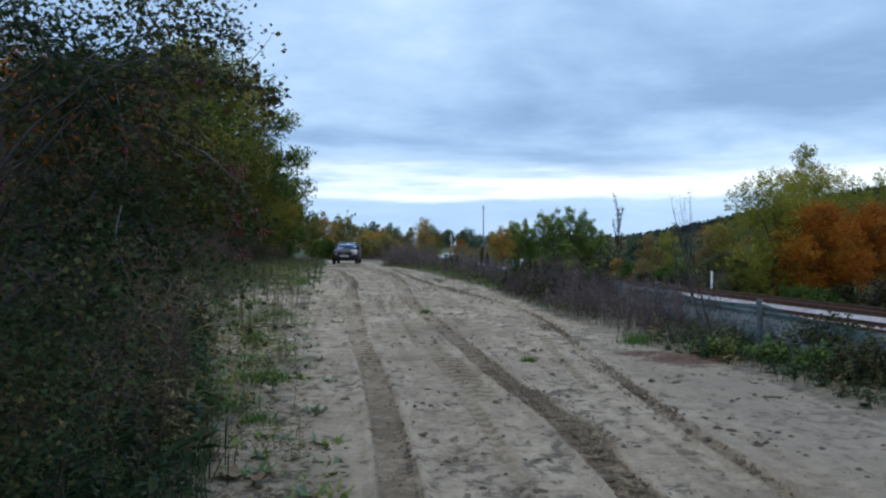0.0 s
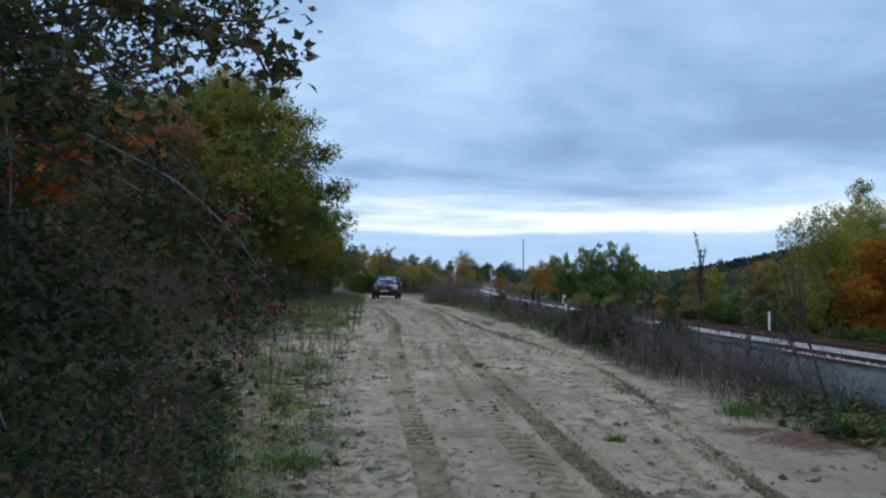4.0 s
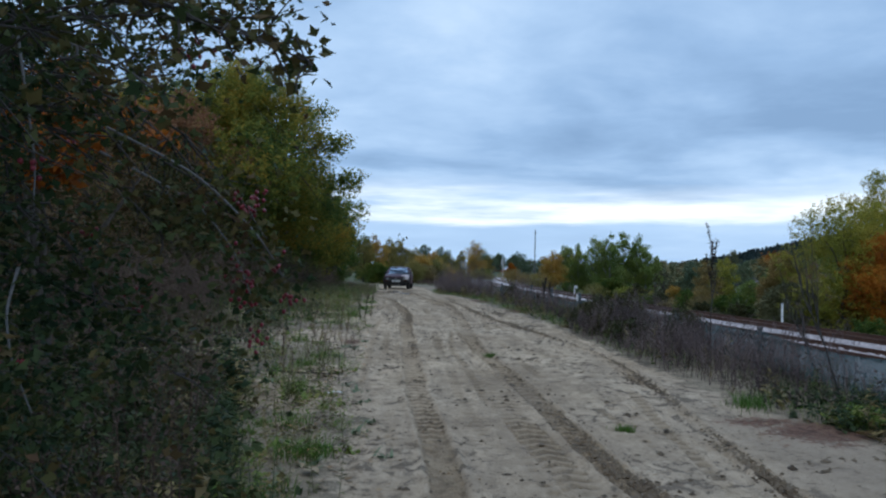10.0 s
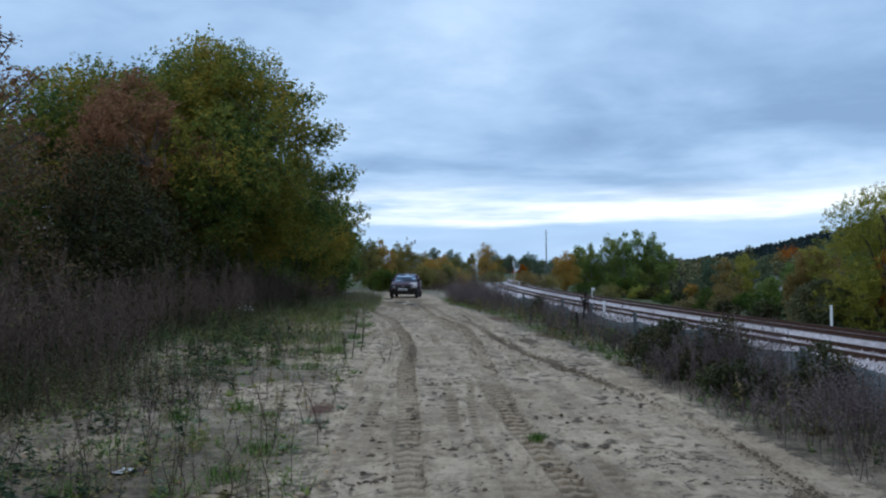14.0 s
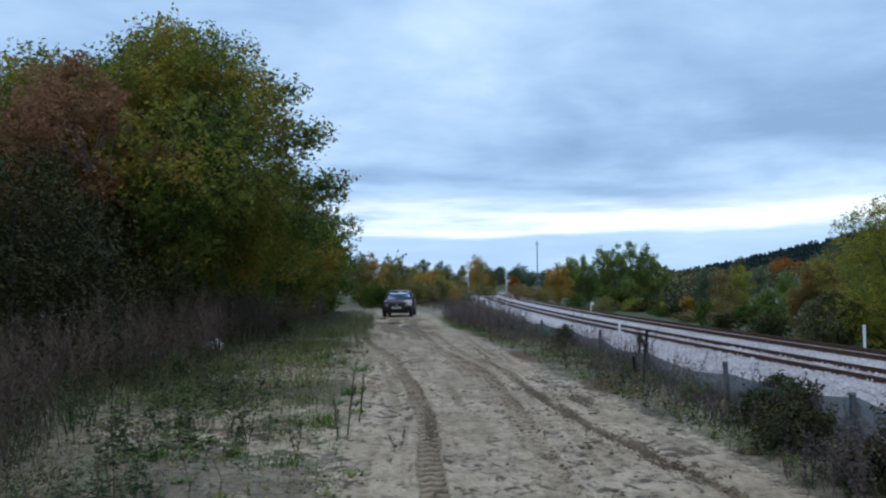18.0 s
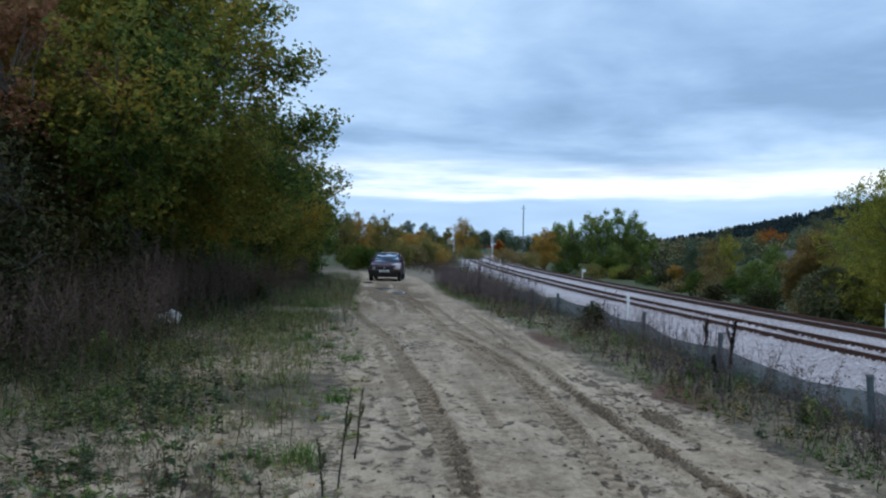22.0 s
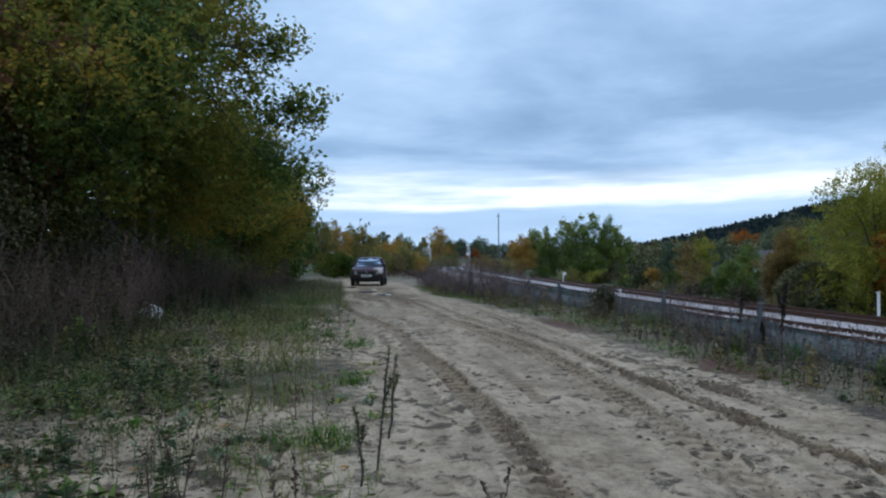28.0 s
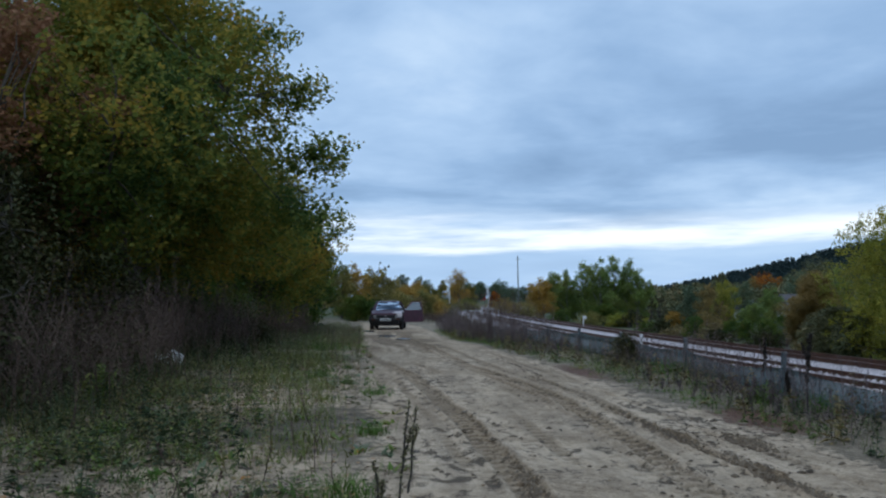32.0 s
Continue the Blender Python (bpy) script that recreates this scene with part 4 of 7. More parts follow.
def right_wood():
    g = "trees beyond the railway"
    # from the near group in the valley to the far one
    for k, (x, y, h, r, m, lab) in enumerate((
            (43.6, 67, 9.8, 4.0, "orange", "orange maple in the valley beyond the railway"), (51.0, 70, 10.4, 4.2, "orange", "rusty orange maple in the valley"),
            (41.2, 71, 13.0, 5.4, "yellow", "broad yellow-green tree beyond the railway"), (47.2, 76, 16.2, 3.6, "yellow", "tall yellow-green birch with a narrow top"),
            (52.0, 79, 14.5, 5.0, "yellow", "yellow-green tree beyond the railway"), (44.2, 88, 8.4, 2.7, "gold", "brownish golden tree in the valley"),
            (60.0, 78, 15, 5.5, "yellow", "large yellow-green tree beyond the railway"), (53.0, 62, 6.5, 3.0, "rust", "low rust-coloured tree in the valley"),
            (68, 86, 16, 5.5, "yellow", "large yellow tree beyond the railway"), (37.6, 74, 5.0, 2.4, "farwood", "mixed autumn tree at the foot of the yellow one"))):
        tree("valley_tree", x, y, h, r, m, lab, 50 + k, 44000, 0.17, 0.04, g, clump=0.62, n_limbs=8, bark="bark", ragged=0.3)
    rng = random.Random(8)
    for k in range(46):
        y = 48 + 125 * (k / 45) ** 1.2
        x = float(rail_x(y)) + rng.uniform(16, 30) + 0.10 * y
        m = ("green", "plum", "bramble", "farwood", "dry_herb", "bramble")[rng.randrange(6)]
        tree("valley_bush", x, y, rng.uniform(1.8, 3.8), rng.uniform(1.5, 2.8), m, {"plum": "half-bare brown bush below the railway", "bramble": "dim olive bush below the railway", "green": "dark green bush below the railway", "grove": "olive green bush below the railway", "farwood": "mixed autumn bush below the railway", "dry_herb": "withered olive bush below the railway"}[m], 200 + k, 3600, 0.22, 0.02, g, clump=0.5, n_limbs=4)
    for k, (x, y, h, r, m, lab) in enumerate((
            (37.6, 190, 9.3, 2.7, "honey", "honey-brown tree at the end of the grove"), (42.8, 200, 11.6, 2.5, "grove", "green tree in the grove"), (45.2, 196, 12.3, 2.7, "grove", "green tree in the grove"), (48.8, 192, 13.9, 2.9, "grove", "tall green grove tree beside the railway"),
            (51.1, 188, 14.8, 2.6, "grove", "tall green grove tree with a pale trunk"), (56.3, 194, 15.8, 3.0, "grove", "tall green grove tree beside the railway"), (58.4, 190, 15.1, 2.9, "grove", "tall green grove tree beside the railway"), (59.5, 186, 12.4, 2.4, "grove", "green grove tree with a pale trunk"),
            (51.8, 172, 2.6, 3.0, "yellow", "low yellow-green bush beside the grove"), (50.0, 180, 4.4, 2.8, "green", "dark bush at the foot of the grove"))):
        tree("grove_tree", x, y, h, r * 1.4, m, lab, 70 + k, 14000, 0.32, 0.04, g, clump=0.32 * r, n_limbs=7, bark="birch", shape=0.35, ragged=0.25)
    names = {"gold": "golden brown tree in the valley", "far_green": "grey-green tree in the valley", "grove": "olive green tree in the valley", "farwood": "mixed autumn tree in the valley", "rust": "rust-brown tree in the valley", "yellow": "yellow-green tree in the valley", "orange": "orange tree in the valley", "honey": "honey-yellow bush in the valley", "green": "dark green bush in the valley"}
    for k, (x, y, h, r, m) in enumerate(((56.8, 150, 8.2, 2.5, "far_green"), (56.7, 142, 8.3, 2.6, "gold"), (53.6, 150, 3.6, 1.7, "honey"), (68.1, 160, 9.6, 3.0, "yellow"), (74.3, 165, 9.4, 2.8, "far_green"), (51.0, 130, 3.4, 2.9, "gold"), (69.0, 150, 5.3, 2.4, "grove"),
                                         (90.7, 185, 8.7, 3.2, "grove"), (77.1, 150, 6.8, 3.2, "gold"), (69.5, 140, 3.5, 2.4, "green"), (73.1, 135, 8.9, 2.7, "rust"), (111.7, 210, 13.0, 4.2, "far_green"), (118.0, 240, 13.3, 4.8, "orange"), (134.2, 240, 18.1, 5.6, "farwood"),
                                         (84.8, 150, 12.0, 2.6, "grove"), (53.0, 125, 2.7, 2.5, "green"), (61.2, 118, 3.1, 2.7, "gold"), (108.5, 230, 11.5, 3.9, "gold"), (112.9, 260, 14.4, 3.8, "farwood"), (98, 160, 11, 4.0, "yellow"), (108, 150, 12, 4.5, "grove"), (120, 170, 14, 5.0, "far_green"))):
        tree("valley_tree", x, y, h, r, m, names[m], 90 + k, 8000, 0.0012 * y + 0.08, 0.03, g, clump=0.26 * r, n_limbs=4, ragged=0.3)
    for k, (x, y, h, r) in enumerate(((58.4, 170, 7.5, 1.6), (55.0, 165, 6.0, 1.4), (62, 150, 6.5, 1.5))):
        tree("bare_tree", x, y, h, r, "plum", "half-bare purplish grey tree in the valley", 115 + k, 500, 0.28, 0.2, g, clump=0.4, n_limbs=10, bark="twig")


def undergrowth():
    """Leafy tangle that fills the wood behind its first row."""
    rng = np.random.default_rng(6)
    n = 26000
    y = rng.uniform(4, 62, n)
    x = rng.uniform(-13, -5.2, n)
    z = gz(x, y) + rng.uniform(0, 1, n) * (2.2 + 1.6 * fbm(x * 0.4, y * 0.4, 3))
    v, f = leaves(np.stack([x, y, z], -1), 0.30, rng, narrow=0.8)
    tagged(put("undergrowth", mesh_np("undergrowth", v, f, M["green"])), "dark leafy undergrowth inside the wood", "undergrowth", kind="stuff")


def far_trees():
    g = "trees on the skyline"
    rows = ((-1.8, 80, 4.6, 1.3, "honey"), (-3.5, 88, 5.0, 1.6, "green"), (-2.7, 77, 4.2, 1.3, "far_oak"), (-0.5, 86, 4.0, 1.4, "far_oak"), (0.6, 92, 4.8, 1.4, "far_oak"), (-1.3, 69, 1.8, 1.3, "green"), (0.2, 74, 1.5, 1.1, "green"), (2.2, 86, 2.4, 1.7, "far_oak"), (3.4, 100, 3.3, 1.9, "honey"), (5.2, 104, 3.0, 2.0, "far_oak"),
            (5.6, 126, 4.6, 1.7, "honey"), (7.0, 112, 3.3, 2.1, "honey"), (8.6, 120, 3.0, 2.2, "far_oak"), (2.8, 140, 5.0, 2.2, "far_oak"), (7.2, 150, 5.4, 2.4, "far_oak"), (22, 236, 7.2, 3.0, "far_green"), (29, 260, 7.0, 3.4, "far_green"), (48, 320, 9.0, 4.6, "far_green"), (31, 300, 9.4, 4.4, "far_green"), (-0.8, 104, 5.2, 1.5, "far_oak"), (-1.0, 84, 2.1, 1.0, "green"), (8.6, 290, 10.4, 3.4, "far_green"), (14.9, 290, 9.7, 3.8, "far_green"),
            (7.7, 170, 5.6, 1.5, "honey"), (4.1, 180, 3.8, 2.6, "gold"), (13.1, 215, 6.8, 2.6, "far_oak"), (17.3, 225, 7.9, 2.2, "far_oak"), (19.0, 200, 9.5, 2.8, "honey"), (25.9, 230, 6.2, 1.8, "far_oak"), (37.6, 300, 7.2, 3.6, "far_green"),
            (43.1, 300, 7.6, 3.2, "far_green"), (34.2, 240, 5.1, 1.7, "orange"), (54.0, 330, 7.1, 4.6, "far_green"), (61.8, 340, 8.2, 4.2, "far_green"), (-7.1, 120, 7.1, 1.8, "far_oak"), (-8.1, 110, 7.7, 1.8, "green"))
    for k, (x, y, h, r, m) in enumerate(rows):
        tree("skyline_tree", x, y, h, r, m, {"honey": "distant honey-yellow tree on the skyline", "green": "dark green tree beyond the parked car", "far_oak": "distant olive tree on the skyline", "far_green": "tree on the horizon in haze-paled blue-green", "gold": "distant brownish golden bush on the skyline", "orange": "small distant orange tree on the skyline"}[m], 130 + k, 11000, 0.0008 * y + 0.05, 0.03, g, clump=0.26 * r, n_limbs=4)
    rng = random.Random(5)
    for k in range(14):
        x, y = -3 + 3.1 * k + rng.uniform(-1, 1), rng.uniform(142, 168)
        m = ("gold", "far_oak", "dry_herb", "green", "far_oak")[rng.randrange(5)]
        tree("hedge_bush", x, y, rng.uniform(2.2, 3.6), rng.uniform(1.8, 2.8), m, {"gold": "brownish golden hedge bush far along the track", "far_oak": "olive hedge bush far along the track", "dry_herb": "withered brown hedge bush far along the track", "green": "dark green hedge bush far along the track"}[m], 160 + k, 6500, 0.15, 0.02, "far hedge", clump=0.5, n_limbs=3)
    tree("bare_tree", 0.7, 106, 6.1, 1.0, "plum", "thin half-bare grey tree on the skyline", 151, 500, 0.2, 0.25, g, clump=0.3, n_limbs=9, bark="birch")


def hill_forest():
    """Conifers and mixed trees that cover the ridge, too many to count."""
    rng = np.random.default_rng(9)
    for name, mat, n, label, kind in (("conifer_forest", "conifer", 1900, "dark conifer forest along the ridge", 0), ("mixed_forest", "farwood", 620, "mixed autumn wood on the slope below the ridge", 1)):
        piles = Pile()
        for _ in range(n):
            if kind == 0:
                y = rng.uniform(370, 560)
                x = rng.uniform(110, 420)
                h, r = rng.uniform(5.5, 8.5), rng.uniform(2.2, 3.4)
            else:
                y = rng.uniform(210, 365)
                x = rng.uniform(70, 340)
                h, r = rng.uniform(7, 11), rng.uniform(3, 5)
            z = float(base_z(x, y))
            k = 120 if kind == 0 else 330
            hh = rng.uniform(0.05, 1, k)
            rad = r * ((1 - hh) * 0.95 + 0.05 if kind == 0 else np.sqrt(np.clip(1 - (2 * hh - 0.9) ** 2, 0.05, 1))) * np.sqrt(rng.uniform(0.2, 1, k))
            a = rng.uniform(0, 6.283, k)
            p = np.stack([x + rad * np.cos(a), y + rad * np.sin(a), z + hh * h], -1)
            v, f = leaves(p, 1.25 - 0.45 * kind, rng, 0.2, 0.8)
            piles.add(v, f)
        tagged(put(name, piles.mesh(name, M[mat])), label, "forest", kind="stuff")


left_wood()
undergrowth()
right_wood()
far_trees()
hill_forest()


# ---- the hawthorn that hangs over the track ----
def thorn_leaves(pos, size, rng):
    """Small broad leaves with two side lobes, as hawthorn bears them."""
    n = len(pos)
    a, b, nrm = turns(rng, n, 0.3)
    s = size * rng.uniform(0.6, 1.3, n)[:, None]
    fold = nrm * s * rng.uniform(-0.15, 0.25, n)[:, None]
    tip = pos + a * s
    main = np.stack([pos, pos + a * s * 0.55 + b * s * 0.24 + fold, tip, pos + a * s * 0.55 - b * s * 0.24 + fold], 1).reshape(-1, 3)
    vs, fs = [main], [np.arange(4 * n).reshape(-1, 4)]
    for k, w in enumerate((1, -1)):
        lobe = np.stack([pos, pos + a * s * 0.20 + b * s * 0.24 * w, pos + a * s * 0.55 + b * s * 0.46 * w + fold, pos + a * s * 0.48 + b * s * 0.10 * w], 1).reshape(-1, 3)
        f = np.arange(4 * n).reshape(-1, 4)
        root = f[:, 0].copy()
        f = f + 4 * n * (k + 1)
        f[:, 0] = root
        vs.append(lobe)
        fs.append(f)
    return np.concatenate(vs), np.concatenate(fs)


def hawthorn(bx, by, seed, label, ends, masses, haws, shoots, leaf, scale):
    """Arching limbs (tip and how high each arches), inner masses of leaves, clusters of haws and long pale shoots."""
    rng = np.random.default_rng(seed)
    z0 = float(gz(bx, by)) - 0.05
    top = thing("hawthorn_bush", bx, by, z0, label, "bush", "hawthorn bushes")
    o = np.array([bx, by, z0])
    twig, leaf_p, berry_p = Pile(), [], []
    for k, (e, arch) in enumerate(ends):
        a = np.array([rng.uniform(-0.18, 0.18), rng.uniform(-0.18, 0.18), rng.uniform(0.0, 0.6)])
        b = np.array(e) - o
        n = 18
        t = np.linspace(0, 1, n)[:, None]
        mid = (a + b) / 2 + np.array([-0.25, 0, 0.35 + arch])
        if scale < 1.0:
            mid = a + (b - a) * 0.4
            mid[2] = b[2] + 0.45 + arch
        p = (1 - t) ** 2 * a + 2 * t * (1 - t) * mid + t ** 2 * b
        p += rng.normal(0, 0.018, p.shape) * np.sin(np.pi * t) * scale
        v, f = tube_arrays(p, np.linspace(0.018 * scale ** 2.2, 0.0016, n), 5)
        put("limb", mesh_np("limb", v, f, M["twig"], True), top)
        for i in range(6, n):
            for _ in range((4 if i > 9 else 3) if scale == 1.0 else 1 + (i % 2) + (i > 12 and o[2] + p[i][2] > 1.74)):
                d = rng.normal(size=3) * 0.15 * scale
                d[2] -= 0.04 * scale * (i > 10)
                d += (p[i] - p[i - 1]) * 1.2
                if i > n - 4:
                    d *= 0.45
                if o[0] + p[i][0] + d[0] > 1.10:
                    d[0] = 1.10 - o[0] - p[i][0]
                q = wander(p[i], p[i] + d, 4, 0.007, rng)
                v, f = tube_arrays(q, (0.003, 0.0024, 0.0016, 0.001), 3)
                twig.add(v, f)
                m = 12 if scale == 1.0 else (8 if i > 11 else 5)
                s = rng.uniform(0.1, 1.05, m)
                idx = np.clip((s * 3).astype(int), 0, 2)
                leaf_p.append(q[idx] + (q[idx + 1] - q[idx]) * (s * 3 - idx)[:, None] + rng.normal(0, 0.034 * scale, (m, 3)))
                if rng.uniform() < 0.010 and i > 9:
                    berry_p.append(q[-1] + rng.normal(0, 0.012, (rng.integers(3, 7), 3)))
    for c in haws:
        berry_p.append(np.array(c) - o + rng.normal(0, 0.017, (11, 3)))
    put("twig_mass", twig.mesh("twig_mass", M["twig"]), top)["kind"] = "stuff"
    for q in shoots:
        p = np.array(q) - o
        p = np.stack([np.interp(np.linspace(0, len(p) - 1, 14), np.arange(len(p)), p[:, i]) for i in range(3)], -1)
        p[1:-1] = (p[:-2] + 2 * p[1:-1] + p[2:]) / 4
        v, f = tube_arrays(p, np.linspace(0.0032, 0.0014, 14), 5)
        put("limb", mesh_np("limb", v, f, M["pole"], True), top, label="pale grey drooping shoot")
        for i in range(4, 14):
            leaf_p.append(p[i] + rng.normal(0, 1, (9, 3)) * np.array([0.030, 0.055, 0.036]) - np.array([0.035, 0, 0.01]))
        berry_p.append(p[9] + rng.normal(0, 0.014, (6, 3)))
    # clumps of leaves: centre, spread, clumps, leaves in each
    for c, w, n_cl, per in masses:
        cx = rng.normal(size=(n_cl, 3)) * np.array(w) + np.array(c) - o
        cx = cx[cx[:, 2] > 0.05]
        leaf_p.append(np.repeat(cx, per, 0) + rng.normal(0, 0.085 * scale, (len(cx) * per, 3)))
    v, f = thorn_leaves(np.concatenate(leaf_p), leaf, rng)
    put("crown", mesh_np("crown", v, f, M["hawthorn"]), top)["label"] = "small dark lobed leaves, some turning purple"
    bp = np.concatenate(berry_p)
    bm = bmesh.new()
    bmesh.ops.create_icosphere(bm, subdivisions=1, radius=0.0058)
    bv = np.array([v.co[:] for v in bm.verts])
    bf = np.array([[v.index for v in f.verts] for f in bm.faces])
    bm.free()
    v = (bv[None] * np.array([1, 1, 1.15]) + bp[:, None, :]).reshape(-1, 3)
    f = (bf[None] + (np.arange(len(bp)) * len(bv))[:, None, None]).reshape(-1, 3)
    put("berry_mass", mesh_np("berry_mass", v, f, M["berry"], True), top, label="clusters of dark red haws")["kind"] = "stuff"


def hawthorns():
    hawthorn(-1.35, 5.6, 77, "dense dark hawthorn bush at the edge of the verge",
             (((0.70, 5.65, 2.42), 0.25), ((0.60, 5.7, 2.50), 0.25), ((0.40, 5.5, 2.58), 0.2), ((0.1, 5.2, 2.62), 0.15), ((0.90, 4.8, 2.06), 0.3), ((0.60, 4.85, 2.12), 0.25), ((0.0, 5.8, 1.2), 0.5), ((-0.5, 4.8, 2.5), 0.3),
              ((-0.3, 6.6, 2.5), 0.3), ((-0.6, 5.2, 3.2), 0.1), ((0.1, 5.6, 0.85), 0.5), ((-0.5, 4.6, 1.1), 0.3), ((-1.2, 4.3, 2.6), 0.3), ((-1.8, 5.6, 3.0), 0.2),
              ((-0.9, 6.6, 1.2), 0.3), ((-2.2, 4.9, 2.2), 0.3), ((-0.2, 5.2, 2.8), 0.1), ((-0.3, 6.4, 0.9), 0.4), ((-0.5, 5.3, 3.0), 0.1), ((-0.8, 4.7, 2.9), 0.2)),
             (((-1.3, 5.6, 0.85), (0.65, 0.6, 0.38), 480, 26), ((-0.75, 5.4, 2.55), (0.42, 0.4, 0.22), 110, 22), ((0.50, 5.6, 2.46), (0.12, 0.10, 0.05), 40, 18)),
             ((0.2, 5.4, 1.9), (-0.1, 5.0, 1.6)), (), 0.027, 1.0)
    hawthorn(-0.25, 4.35, 78, "overhanging hawthorn bush with dark leaves and red berries",
             (((1.11, 4.10, 1.82), 0.0), ((0.98, 4.10, 1.86), 0.0), ((1.05, 4.12, 1.85), 0.0), ((0.84, 4.12, 1.80), 0.0), ((0.70, 4.2, 1.84), 0.1),
              ((0.88, 4.85, 1.64), 0.45), ((0.90, 4.95, 1.52), 0.55), ((0.80, 4.70, 1.70), 0.35), ((0.74, 4.60, 1.58), 0.4), ((0.66, 4.55, 1.76), 0.3), ((0.58, 4.40, 1.62), 0.3),
              ((0.50, 4.35, 1.80), 0.2), ((0.46, 4.5, 1.5), 0.3), ((0.40, 4.6, 2.0), 0.2), ((0.60, 4.7, 1.4), 0.4), ((0.72, 4.8, 1.25), 0.4), ((0.45, 4.4, 1.2), 0.3), ((-0.4, 4.2, 2.0), 0.1), ((0.15, 4.3, 0.8), 0.2), ((0.62, 4.5, 1.0), 0.3)),
             (((0.40, 4.62, 1.44), (0.13, 0.2, 0.15), 120, 14), ((0.28, 4.5, 1.05), (0.24, 0.25, 0.22), 170, 16), ((0.40, 4.45, 1.91), (0.09, 0.12, 0.06), 50, 12), ((0.62, 4.5, 1.86), (0.08, 0.10, 0.05), 16, 9),
              ((0.76, 4.75, 1.62), (0.09, 0.10, 0.09), 34, 9), ((0.64, 4.85, 1.34), (0.12, 0.14, 0.13), 44, 10), ((0.88, 5.0, 1.46), (0.03, 0.06, 0.08), 16, 9), ((0.05, 4.4, 0.6), (0.25, 0.25, 0.2), 90, 18), ((0.12, 4.6, 2.12), (0.20, 0.2, 0.12), 110, 14)),
             ((0.89, 4.9, 1.68), (0.87, 4.9, 1.65), (0.85, 4.9, 1.48), (0.87, 4.9, 1.42), (0.86, 4.92, 1.45), (0.96, 4.95, 1.42), (0.89, 4.9, 1.33), (0.73, 4.9, 1.68), (0.60, 4.9, 1.43), (0.46, 4.9, 1.59)),
             (((0.62, 4.60, 1.80), (0.80, 4.68, 1.71), (0.92, 4.75, 1.58), (0.95, 4.95, 1.48), (0.93, 5.2, 1.37)), ((0.60, 4.62, 1.75), (0.76, 4.8, 1.66), (0.84, 4.85, 1.55), (0.88, 4.9, 1.42)),
              ((0.53, 4.40, 1.94), (0.55, 4.40, 1.82), (0.57, 4.40, 1.70), (0.57, 4.40, 1.60)), ((0.57, 4.35, 1.50), (0.55, 4.35, 1.42), (0.56, 4.35, 1.34), (0.60, 4.35, 1.24))), 0.026, 0.6)


hawthorns()


# ---- weeds, grass and fallen leaves ----
def blades(x, y, n, height, spread, width, rng, bend=0.35, z=None):
    """Grass or leaf blades round given places: two quads each, tapered and bent."""
    m = len(x)
    px, py = np.repeat(x, n), np.repeat(y, n)
    pz = np.repeat(gz(x, y) - 0.02 if z is None else z, n)
    h = np.repeat(np.broadcast_to(height, m), n) * rng.uniform(0.5, 1.15, m * n)
    a = rng.uniform(0, 2 * np.pi, m * n)
    lean = np.stack([np.cos(a), np.sin(a)], -1) * (h * bend * rng.uniform(0.3, 1.6, m * n))[:, None]
    side = np.stack([-np.sin(a), np.cos(a)], -1) * (width * rng.uniform(0.6, 1.3, m * n))[:, None] / 2
    root = np.stack([px, py], -1) + rng.normal(0, 1, (m * n, 2)) * np.repeat(np.broadcast_to(spread, m), n)[:, None]
    p0 = np.concatenate([root, pz[:, None]], 1)
    p1 = np.concatenate([root + lean * 0.35, (pz + h * 0.62)[:, None]], 1)
    p2 = np.concatenate([root + lean, (pz + h)[:, None]], 1)
    s3 = np.concatenate([side, np.zeros((m * n, 1))], 1)
    v = np.stack([p0 - s3, p0 + s3, p1 + s3 * 0.9, p1 - s3 * 0.9, p2 + s3 * 0.15, p2 - s3 * 0.15], 1)
    i = (np.arange(m * n) * 6)[:, None]
    f = np.concatenate([i + np.array([[0, 1, 2, 3]]), i + np.array([[3, 2, 4, 5]])])
    return v.reshape(-1, 3), f


